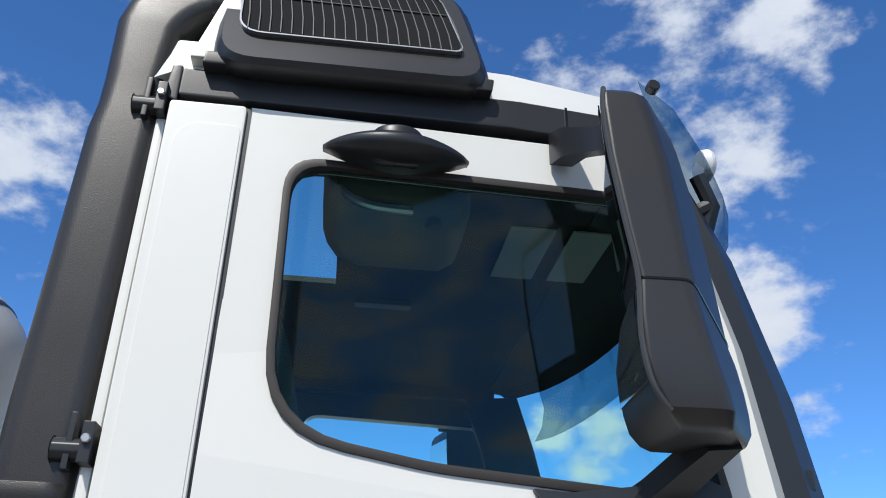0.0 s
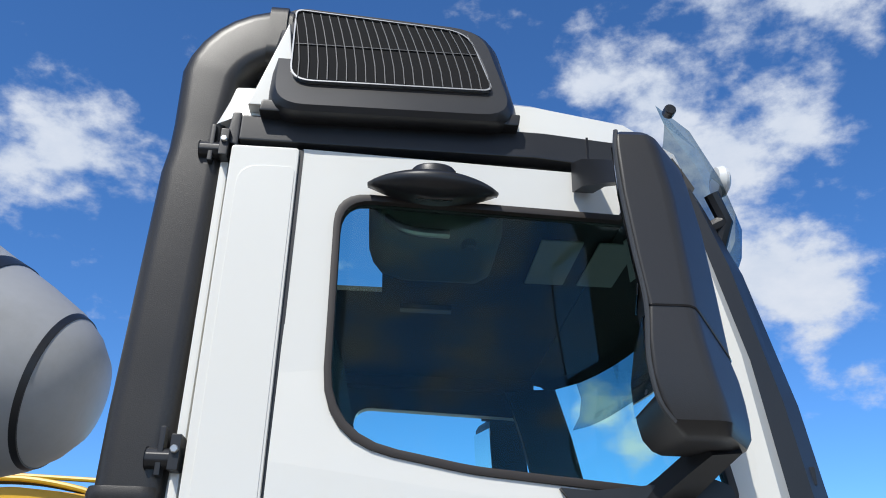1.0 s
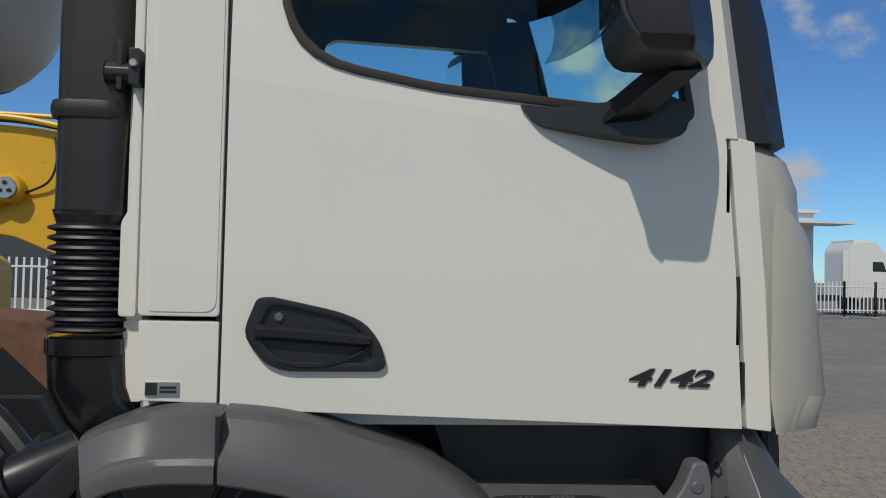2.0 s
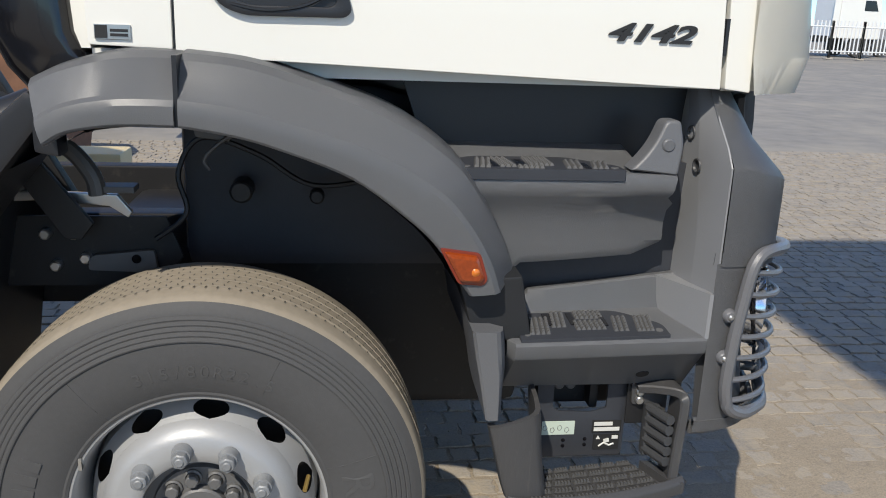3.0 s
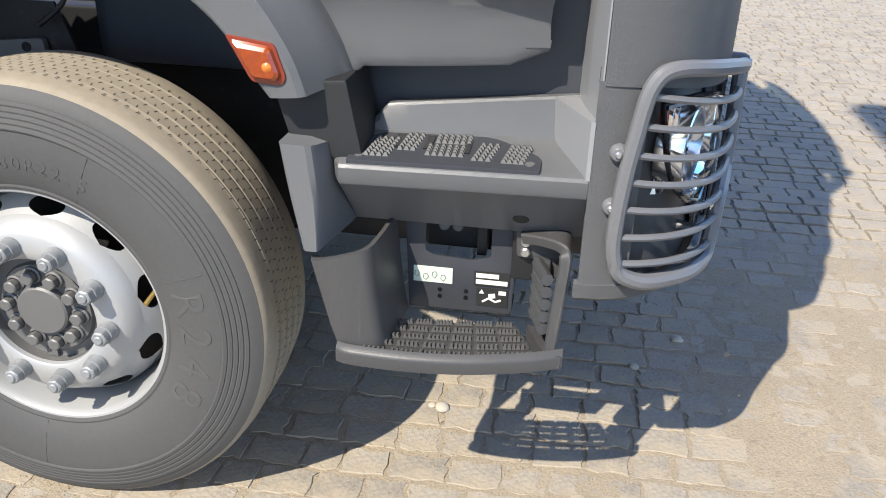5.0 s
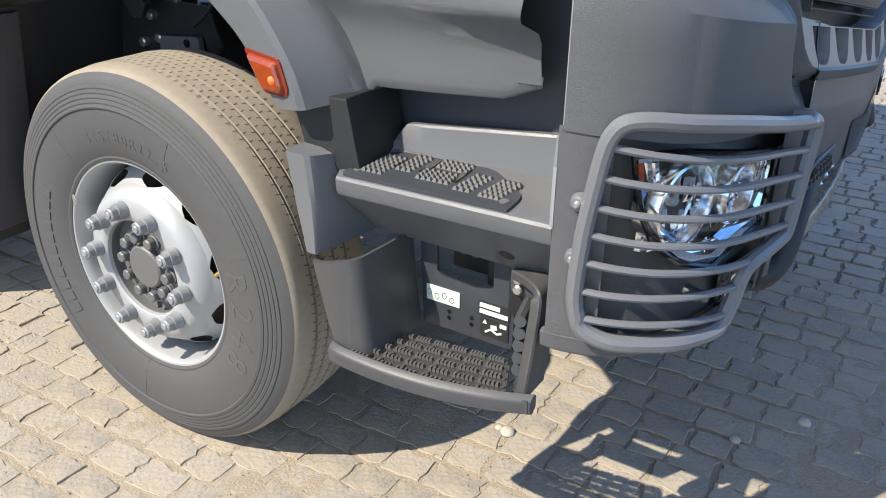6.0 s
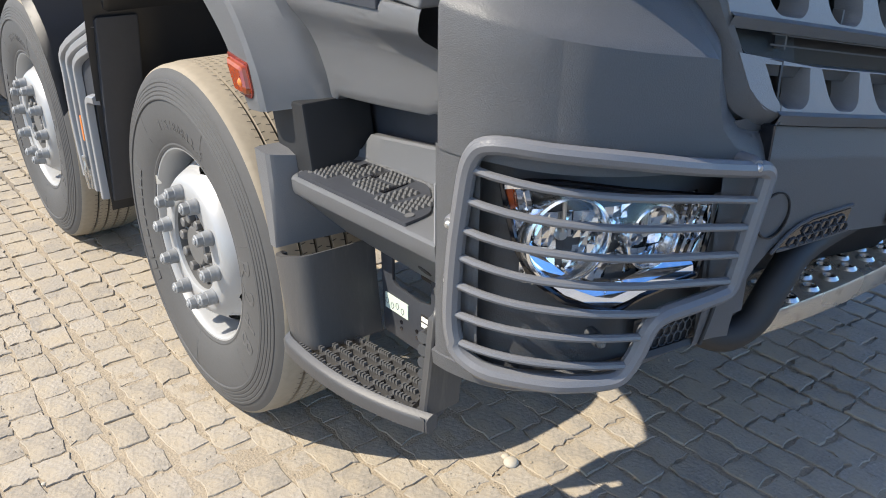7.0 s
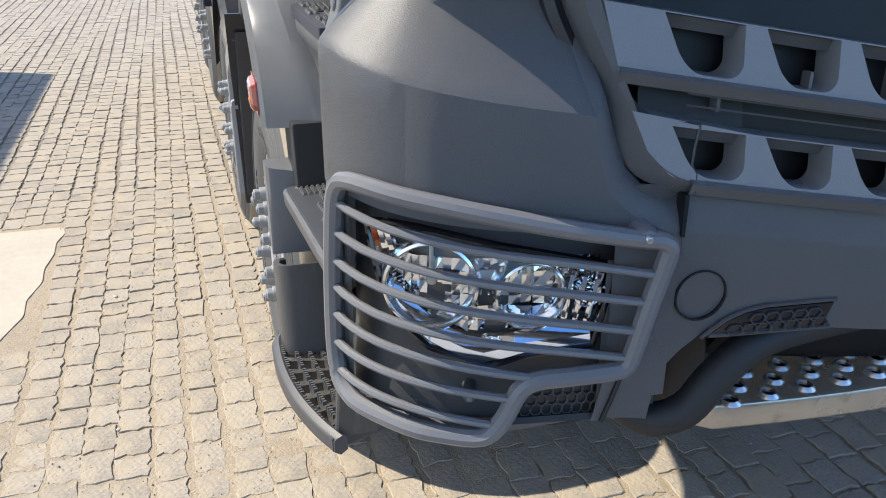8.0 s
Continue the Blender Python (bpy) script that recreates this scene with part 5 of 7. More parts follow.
for z_, ins, y_end, drop in CORNER:
    Q = plan_ring(z_, ins, LO)
    keep = [p for p in Q if p[1] < y_end]
    last, nxt = keep[-1], Q[min(len(keep), len(Q) - 1)]
    f_ = 0.0 if nxt[1] <= last[1] else min(1.0, (y_end - last[1]) / (nxt[1] - last[1]))
    keep.append(tuple(last[i] + (nxt[i] - last[i]) * f_ for i in range(3)))
    n_ = len(keep) - 1
    ring = []
    for k in range(33):
        g_ = k / 32 * n_
        i_ = min(int(g_), n_ - 1)
        p = [keep[i_][a] + (keep[i_ + 1][a] - keep[i_][a]) * (g_ - i_) for a in range(3)]
        ring.append((p[0], p[1], p[2] - drop * (k / 32) ** 1.2 + (0.076 * (1 - k / 32) * (1.13 - z_) / 0.06 if z_ < 1.13 else 0.0)))
    rings.append(ring)
ub = loft(rings, closed=False)
bmesh.ops.solidify(ub, geom=list(ub.faces), thickness=0.006)
corner = part("bumper_corner", ub, GREY, truck, "dark grey moulded bumper corner", angle=24)
band = []
for ring in rings[1:]:
    ex, ey, ez = ring[-1]
    low = max(0.0, min(1.0, (ez - 1.072) / 0.06))
    oy, oz = 0.002 + 0.042 * low - 0.016 * max(0.0, min(1.0, (ez - 1.21) / 0.06)), 0.062 - 0.030 * low
    band.append([(ex, ey, ez), (ex - 0.002, ey + 0.15 * oy, ez + 0.15 * oz), (ex - 0.010, ey + 0.5 * oy, ez + 0.5 * oz), (ex - 0.022, ey + 0.85 * oy, ez + 0.85 * oz), (ex - 0.042, ey + oy, ez + oz)])
bb = loft(band, closed=False)
bmesh.ops.solidify(bb, geom=list(bb.faces), thickness=0.004)
part("corner_fold", bb, GREY, truck, "soft fold of the bumper beside the grille", angle=50)
# side cheek between step and corner, two bolt holes in its bevelled rear edge
rings = []
for z_, xl, yl, xc, yc_ in ((0.985, 1.118, 0.376, 1.150, 0.180), (1.042, 1.120, 0.372, 1.150, 0.178), (1.10, 1.125, 0.350, 1.150, 0.176), (1.156, 1.130, 0.331, 1.150, 0.175), (1.21, 1.135, 0.310, 1.150, 0.177), (1.288, 1.141, 0.282, 1.150, 0.196), (1.36, 1.145, 0.295, 1.151, 0.215), (1.40, 1.147, 0.300, 1.152, 0.226), (1.46, 1.150, 0.300, 1.153, 0.245), (1.52, 1.152, 0.32, 1.154, 0.275)):
    back_ = max(0.0, z_ - 1.372) * 1.1
    up_ = 0.0
    rings.append([(xl + 0.02, yl + 0.08, z_), (xl, yl, z_), (xc - 0.001, yc_ + 0.004, z_ + up_ * 0.6), (xc + 0.001, yc_ - 0.004, z_ + up_ * 0.6), (1.1715, 0.086 + back_, z_ + up_), (1.1745, 0.084 + back_, z_ + up_), (1.176, 0.088 + back_, z_ + up_), (1.20, yl + 0.08, z_)])
part("corner_cheek", loft(rings), GREY_SATIN, truck, "grey panel with two bolt holes", angle=14)
for c_ in (Vector((1.1490, 0.265, 1.415)), Vector((1.1480, 0.212, 1.344))):
    nrm = Vector((-1.0, -0.07, 0.0)).normalized()
    b = lathe([(0.0, -0.0045), (0.0125, -0.0045), (0.0145, 0.0015), (0.017, 0.0015), (0.018, -0.002)], 20, "z")
    b.transform(Matrix.Translation(c_ + nrm * 0.003) @ nrm.to_track_quat("Z", "Y").to_matrix().to_4x4())
    part("cheek_hole", b, GREY_DARK, truck)
# lower rim of the corner
lw = loft([plan_ring(0.748, 0.012, 13, 53), plan_ring(0.743, 0.0, 13, 53), plan_ring(0.712, 0.004, 13, 53), plan_ring(0.698, 0.022, 13, 53), plan_ring(0.695, 0.10, 13, 53)], closed=False)
for v in lw.verts:
    v.co.z += (0.036 * max(0.0, (v.co.y - 0.22)) / 0.26) * (1.0 if v.co.z < 0.72 else 0.06)
bmesh.ops.solidify(lw, geom=list(lw.faces), thickness=0.006)
part("bumper_lip", lw, GREY, truck, "grey lower bumper lip")
# strip at the rear end and at the grille end, beside the lamp
nP = len(PP)
sidebar = loft([plan_ring(z, 0.003, 14, 24) for z in (0.74, 0.9, 1.0, 1.14)], closed=False)
bmesh.ops.solidify(sidebar, geom=list(sidebar.faces), thickness=0.01)
part("corner_post", sidebar, GREY, truck)
endbar = loft([plan_ring(z, 0.0, nP - 9, None) for z in (0.78, 1.0, 1.082)], closed=False)
bmesh.ops.solidify(endbar, geom=list(endbar.faces), thickness=0.01)
part("lamp_surround", endbar, GREY, truck)
# recess behind the lamp; its shade is put into a darker grey
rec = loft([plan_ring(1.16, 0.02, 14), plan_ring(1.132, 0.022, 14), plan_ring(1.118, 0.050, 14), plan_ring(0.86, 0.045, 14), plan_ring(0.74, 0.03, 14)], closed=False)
part("lamp_recess", rec, GREY_DARK, truck, "grey recess round the headlamp, its shade put into a darker grey")

# headlamp unit
def lamp_outline(off):
    pts = []
    for u, z in ((0.43, 1.095), (0.50, 1.099), (0.558, 1.097), (0.695, 1.072), (0.876, 1.028), (0.870, 0.99), (0.858, 0.93), (0.846, 0.885), (0.79, 0.879), (0.735, 0.870), (0.682, 0.851), (0.578, 0.885), (0.506, 0.930), (0.470, 0.985), (0.445, 1.05)):
        pts.append(plan_param(u, z, off))
    return pts
face = bmesh.new()
ol = lamp_outline(-0.012)
cen = plan_param(0.65, 0.985, -0.004)
mid = [p.lerp(cen, 0.45) + (plan_param(0.62, 0, 0.012) - plan_param(0.62, 0, 0.0)) for p in ol]
va, vb, vc = [face.verts.new(p) for p in ol], [face.verts.new(p) for p in mid], face.verts.new(cen + Vector((0.02, -0.014, 0)))
for q in range(len(ol)):
    r2 = (q + 1) % len(ol)
    face.faces.new((va[q], va[r2], vb[r2], vb[q]))
    face.faces.new((vb[q], vb[r2], vc))
lamp = part("headlamp", tube(ol, 0.006, 6, closed=True), BLACK_GLOSS, truck, "clear twin-reflector headlamp behind bars")
cover = part("lamp_cover", face, GLASS_CLEAR, lamp, "clear lamp cover")
cover.visible_shadow = False
# chrome shell behind
back = bmesh.new()
oi = lamp_outline(-0.016)
ob_ = [p.lerp(cen, 0.12) for p in lamp_outline(-0.10)]
va, vb = [back.verts.new(p) for p in oi], [back.verts.new(p) for p in ob_]
for q in range(len(oi)):
    r2 = (q + 1) % len(oi)
    back.faces.new((va[q], va[r2], vb[r2], vb[q]))
back.faces.new(vb)
part("lamp_shell", back, LAMP_DARK, lamp, "metallised lamp shell")


def reflector(u, z, r, tilt, name, seed):
    """A chromed bowl with many small facets and a capped bulb, facing out of the corner."""
    rs = np.random.RandomState(seed)
    c = plan_param(u, z, -0.026)
    outw = (plan_param(u, z, 1.0) - plan_param(u, z, 0.0)).normalized()
    face_dir = (outw * (1 - tilt) + Vector((1, 0, 0)) * tilt).normalized()
    m = Matrix.Translation(c) @ face_dir.to_track_quat("Z", "Y").to_matrix().to_4x4()
    bm = bmesh.new()
    prof = [(0.014, -0.060), (r * 0.34, -0.056), (r * 0.50, -0.049), (r * 0.66, -0.039), (r * 0.80, -0.026), (r * 0.90, -0.013), (r * 0.97, -0.002)]
    nseg = 44
    for a, b_ in zip(prof, prof[1:]):
        turn = rs.uniform(-0.06, 0.06)
        for k in range(nseg):
            t0, t1 = 2 * math.pi * k / nseg, 2 * math.pi * (k + 1) / nseg
            d0, d1 = rs.uniform(-0.0042, 0.0042), rs.uniform(-0.0042, 0.0042)
            q = [(a[0] * math.cos(t0), a[0] * math.sin(t0), a[1] + d0), (a[0] * math.cos(t1), a[0] * math.sin(t1), a[1] + d1), (b_[0] * math.cos(t1), b_[0] * math.sin(t1), b_[1] - d0), (b_[0] * math.cos(t0), b_[0] * math.sin(t0), b_[1] - d1)]
            vs = [bm.verts.new(p) for p in q]
            mid_ = bm.verts.new(Vector(q[0]).lerp(Vector(q[2]), 0.5) + Vector((0, 0, 0.0016)))
            for s_ in range(4):
                bm.faces.new((vs[s_], vs[(s_ + 1) % 4], mid_))
    bm.transform(m)
    refl = part(name, bm, CHROME, lamp, "chromed faceted round reflector", smooth=False, flip=False)
    ring = lathe([(r * 0.90, -0.012), (r * 0.955, 0.002), (r * 0.985, 0.012), (r * 1.02, 0.015), (r * 1.08, 0.013), (r * 1.12, 0.004), (r * 1.14, -0.012), (r * 1.15, -0.04)], 48, "z")
    ring.transform(m)
    part("reflector_rim", ring, SATIN_CHROME, refl, "satin chrome rim")
    groove = lathe([(r * 1.055, 0.0065), (r * 1.065, 0.0078), (r * 1.085, 0.0065), (r * 1.09, 0.004)], 48, "z")
    groove.transform(m)
    part("rim_line", groove, HUB_GREY, refl)
    b2 = lathe([(0.0, -0.010), (0.008, -0.011), (0.0115, -0.018), (0.0115, -0.046), (0.019, -0.052), (0.020, -0.062)], 16, "z")
    b2.transform(m)
    part("bulb_cap", b2, STEEL, refl)
    b3 = tube([(0.0, r * 0.9, -0.012), (0.0, 0.006, -0.012)], 0.004, 6)
    b3.transform(m)
    part("bulb_stay", b3, STEEL, refl)


reflector(0.578, 0.995, 0.072, 0.35, "main_reflector", 3)
reflector(0.748, 0.979, 0.055, 0.25, "dip_reflector", 8)
for u, z, r in ((0.69, 0.882, 0.020), (0.835, 0.975, 0.020)):
    c = plan_param(u, z, -0.022)
    bm = lathe([(0.004, -0.02), (r * 0.6, -0.014), (r, 0.0), (r * 1.15, 0.002), (r * 1.2, -0.01)], 20, "z")
    bm.transform(Matrix.Translation(c) @ (plan_param(u, z, 1.0) - plan_param(u, z, 0.0)).to_track_quat("Z", "Y").to_matrix().to_4x4())
    part("small_reflector", bm, CHROME, lamp)
for k in range(3):
    a, b_ = plan_param(0.812 + k * 0.022, 1.020 - k * 0.004, -0.024), plan_param(0.800 + k * 0.018, 0.91, -0.034)
    part("lamp_facet", tube([a, a.lerp(b_, 0.5) + Vector((0.004, -0.004, 0)), b_], 0.006, 6), CHROME, lamp)
for k in range(3):
    a, b_ = plan_param(0.445 + k * 0.02, 1.085, -0.018), plan_param(0.455 + k * 0.02, 1.05, -0.022)
    part("lamp_facet", tube([a, b_], 0.008, 6), CHROME if k else ORANGE, lamp)
part("lamp_bezel", tube([plan_param(0.440 + 0.042 * k, z, -0.010) for k, z in enumerate((1.090, 1.093, 1.092, 1.087, 1.080, 1.072, 1.063, 1.053, 1.043, 1.034, 1.026))], 0.007, 6), CHROME, lamp)
# chromed skirt under the bowls and filler between them
sk = loft([[plan_param(u, z + 0.030, -0.030), plan_param(u, z + 0.012, -0.016), plan_param(u, z - 0.004, -0.012), plan_param(u, z - 0.012, -0.020)] for u, z in [(0.48 + 0.033 * k, z) for k, z in enumerate((0.975, 0.945, 0.922, 0.900, 0.886, 0.872, 0.864, 0.872, 0.882, 0.886, 0.888, 0.892))]], closed=False)
part("lamp_skirt", sk, CHROME, lamp, "chromed lower lamp skirt", angle=20)
rs = np.random.RandomState(5)
fl = bmesh.new()
for k in range(22):
    for j in range(6):
        u0, z0 = 0.475 + k * 0.0175, 0.905 + j * 0.021
        q = [plan_param(u0 + du * 0.018, z0 + dz_ * 0.025, -0.044 + 0.004 * math.sin(k * 0.9) + 0.003 * math.sin(j * 1.9) + rs.uniform(-0.004, 0.004)) for du, dz_ in ((0, 0), (1, 0), (1, 1), (0, 1))]
        fl.faces.new([fl.verts.new(p) for p in q])
part("lamp_filler", fl, LAMP_DARK, lamp, "chromed filler between the reflectors", smooth=False, flip=False)

# bar guard
GT = 0.022
def gp(u, z):
    return plan_param(u, z, 0.004 + 0.026 * u)
frame_pts = [gp(u, z) for u, z in ((0.334, 0.80), (0.323, 0.848), (0.333, 0.963), (0.350, 1.060), (0.364, 1.118), (0.380, 1.146), (0.402, 1.160), (0.449, 1.164), (0.529, 1.157), (0.624, 1.145), (0.707, 1.129), (0.781, 1.111), (0.893, 1.089), (0.930, 1.084), (0.947, 1.072), (0.945, 1.050), (0.924, 0.973), (0.903, 0.885), (0.893, 0.862), (0.872, 0.855), (0.80, 0.849), (0.757, 0.845), (0.736, 0.833), (0.724, 0.810), (0.713, 0.779), (0.692, 0.745), (0.665, 0.734), (0.60, 0.738), (0.542, 0.743), (0.43, 0.753), (0.375, 0.765), (0.346, 0.780))]
fine_pts = curve_points(frame_pts, 3, closed=True)
guard = part("lamp_guard", tube(fine_pts, 0.017, 10, closed=True, squash=0.9), GUARD, truck, "grey tubular headlamp guard")
BARS = [(0.372, 1.119, 0.945, 1.023), (0.357, 1.066, 0.930, 0.975), (0.349, 1.013, 0.915, 0.925), (0.340, 0.962, 0.900, 0.877), (0.341, 0.908, 0.763, 0.848), (0.336, 0.852, 0.715, 0.812), (0.340, 0.798, 0.695, 0.760)]
for ul, zl, ur, zr in BARS:
    pts = [gp(ul + (ur - ul) * j / 12, zl + (zr - zl) * j / 12 + 0.006 * math.sin(math.pi * j / 12)) for j in range(13)]
    part("guard_bar", tube(pts, 0.0082, 8, squash=0.85), GUARD, guard)
for p in (Vector((1.213, 0.072, 1.012)), Vector((1.211, 0.072, 0.908))):
    part("guard_bolt", lathe([(0, -0.004), (0.004, -0.0037), (0.0066, -0.0005), (0.0072, 0.006)], 14, "y", p), STEEL, guard)
    part("guard_lug", lathe([(0.0, 0.002), (0.011, 0.0025), (0.015, 0.006), (0.018, 0.016), (0.019, 0.03)], 18, "y", p), GUARD, guard)
for u, z in ((0.905, 1.092), (0.655, 0.800)):
    c = plan_param(u, z, GT + (0.014 if z > 1 else -0.022))
    b = lathe([(0, 0.010), (0.005, 0.009), (0.009, 0.003), (0.0095, -0.01)], 14, "z")
    b.transform(Matrix.Translation(c) @ (plan_param(u, z, 1.0) - plan_param(u, z, 0.0)).to_track_quat("Z", "Y").to_matrix().to_4x4())
    part("guard_bolt", b, STEEL if z > 1 else HUB_GREY, guard)
    b = lathe([(0, 0.004), (0.014, 0.002), (0.019, -0.008), (0.02, -0.04)] if z > 1 else [(0, 0.002), (0.010, 0.001), (0.0125, -0.004), (0.013, -0.04)], 16, "z")
    b.transform(Matrix.Translation(c) @ (plan_param(u, z, 1.0) - plan_param(u, z, 0.0)).to_track_quat("Z", "Y").to_matrix().to_4x4())
    part("guard_lug", b, GUARD if z > 1 else GREY_DARK, guard)

# ---- front: bumper middle, grille ----
def front_x(y):
    return 1.500 - 0.050 * abs((y - YC) / 0.75) ** 2
def dip(y):
    """The grille and bumper lines fall gently towards the middle."""
    return -0.17 * (YC - 0.60 - abs(y - YC))
def front_prism(outline, depth, r=0.0, proud=0.0, lean=0.0):
    """Outline (y, z) laid on the bowed front."""
    bm = prism(outline, 0.0, depth, "x", r)
    for v in bm.verts:
        v.co.x = front_x(v.co.y) + proud - v.co.x + lean * (v.co.z - 1.15)
    return bm
def front_sheet(y0, y1, prof, n=12):
    """Profile of (x offset, z) swept across the front."""
    rings = []
    for k in range(n + 1):
        y = y0 + (y1 - y0) * k / n
        rings.append([(front_x(y) + dx, y, z + dip(y)) for dx, z in prof])
    bm = loft(rings, closed=False)
    bmesh.ops.solidify(bm, geom=list(bm.faces), thickness=0.008)
    return bm
part("bumper_beam", front_sheet(0.600, 2 * YC - 0.600, [(-0.04, 1.142), (-0.014, 1.141), (-0.002, 1.09), (0.002, 1.080), (0.0, 0.985), (-0.004, 0.925)], 24), GREY, truck, "grey front bumper middle")
for m_ in (1, -1):
    f = lambda y: y if m_ == 1 else 2 * YC - y
    LEG = [(0.482, 0.744), (0.51, 0.738), (0.54, 0.735), (0.577, 0.728), (0.580, 0.755), (0.584, 0.780), (0.596, 0.829), (0.622, 0.860), (0.664, 0.894), (0.70, 0.912), (0.74, 0.925)]
    lg = loft([[(front_x(y) - 0.004, f(y), z0 + (1.04 - z0) * k / 4) for k in range(5)] for y, z0 in LEG], closed=False)
    bmesh.ops.solidify(lg, geom=list(lg.faces), thickness=0.01)
    part("bumper_leg", lg, GREY, truck)
    ring_ = lambda r: [(f(0.645) + r * math.cos(a), 0.966 + r * 1.02 * math.sin(a)) for a in [2 * math.pi * q / 36 for q in range(36)]]
    b = plate_with_hole(ring_(0.0455), ring_(0.0425), 0.0, 0.006, "x")
    for v in b.verts:
        v.co.x = front_x(v.co.y) + 0.0035 - v.co.x
    part("tow_groove", b, BLACK_GLOSS, truck, "thin groove round the tow eye cap")
    vent = part("vent", front_prism([(f(0.675), 0.894), (f(0.70), 0.912), (f(0.73), 0.924), (f(0.77), 0.930), (f(0.90), 0.927), (f(0.885), 0.886)], 0.01, 0.0, 0.004), BLACK_GLOSS, truck, "black honeycomb vent")
    for q in range(14):
        cy, cz = 0.715 + 0.027 * (q // 2) + 0.013 * (q % 2), 0.8955 + (q % 2) * 0.0185 - 0.0005 * (q // 2)
        if cy > 0.885 or (q == 1):
            continue
        hexo = [(f(cy) + 0.0165 * math.cos(radians(60 * s)), cz + 0.0115 * math.sin(radians(60 * s))) for s in range(6)]
        hexi = [(f(cy) + 0.0140 * math.cos(radians(60 * s)), cz + 0.0095 * math.sin(radians(60 * s))) for s in range(6)]
        b = plate_with_hole(hexo, hexi, 0.0, 0.006, "x")
        for v in b.verts:
            v.co.x = front_x(v.co.y) + 0.0075 - v.co.x
        part("vent_cell", b, HOUSING, vent)
    part("vent_rim", tube([(front_x(f(y)) + 0.002, f(y), z) for y, z in ((0.655, 0.885), (0.675, 0.900), (0.70, 0.917), (0.73, 0.929), (0.77, 0.935), (0.905, 0.932))], 0.004, 6), GREY_DARK, truck)
    part("vent_sill", tube([(front_x(f(y)) + 0.002, f(y), z) for y, z in ((0.668, 0.889), (0.70, 0.887), (0.80, 0.884), (0.90, 0.880))], 0.005, 6), GREY_DARK, truck)
    OUT = [(0.372, 1.60), (0.400, 1.50), (0.420, 1.435), (0.430, 1.405), (0.459, 1.339), (0.486, 1.253), (0.500, 1.205), (0.520, 1.176), (0.556, 1.155), (0.598, 1.141), (0.606, 1.140)]
    MID = [(0.392, 1.60), (0.418, 1.50), (0.437, 1.430), (0.448, 1.402), (0.475, 1.339), (0.506, 1.270), (0.524, 1.220), (0.543, 1.192), (0.572, 1.172), (0.603, 1.160), (0.608, 1.159)]
    INN = [(0.410, 1.60), (0.438, 1.50), (0.462, 1.425), (0.472, 1.395), (0.492, 1.330), (0.514, 1.276), (0.530, 1.226), (0.548, 1.198), (0.576, 1.178), (0.605, 1.166), (0.609, 1.165)]
    rings = []
    for pa, pb, pc in zip(*(curve_points([(*p, 0) for p in line], 3) for line in (OUT, MID, INN))):
        (ya, za), (yb, zb), (yc_, zc_) = pa[:2], pb[:2], pc[:2]
        lean = lambda z: -0.18 * (z - 1.15)
        rings.append([(front_x(ya) - 0.085 + lean(za), f(ya), za), (front_x(ya) - 0.028 + lean(za), f(ya), za), (front_x(ya) - 0.018 + lean(za), f(ya + 0.003), za), (front_x(yb) + 0.004 + lean(zb), f(yb), zb), (front_x(yc_) + 0.008 + lean(zc_), f(yc_), zc_), (front_x(yc_) - 0.03 + lean(zc_), f(yc_ + 0.003), zc_)])
    gc = loft(rings, closed=False)
    bmesh.ops.solidify(gc, geom=list(gc.faces), thickness=0.003)
    part("grille_corner", gc, GREY, truck, "grey moulded grille edge", angle=26)
    part("grille_backing", front_prism([(f(0.36), 1.60), (f(0.64), 1.60), (f(0.64), 1.05), (f(0.44), 1.05)], 0.01, 0.0, -0.10, -0.18), BLACK, truck)
    part("grille_groove", tube(curve_points([(front_x(y) - 0.05 - 0.18 * (z - 1.15), f(y - 0.012), z - 0.006) for y, z in OUT[1:9]], 3), 0.016, 6), BLACK, truck)
    for line in ([(0.492, 1.335), (0.502, 1.300), (0.520, 1.276), (0.545, 1.265), (0.617, 1.252)], [(0.617, 1.252), (0.608, 1.215), (0.604, 1.190), (0.612, 1.178), (0.609, 1.145)]):
        part("panel_seam", tube([(front_x(y) + 0.0035 - 0.18 * (z - 1.15), f(y), z) for y, z in line], 0.003, 5), BLACK, truck)
part("bumper_joint", box((1.440, 0.595, 1.075), (1.464, 0.602, 1.146)), BLACK_GLOSS, truck)


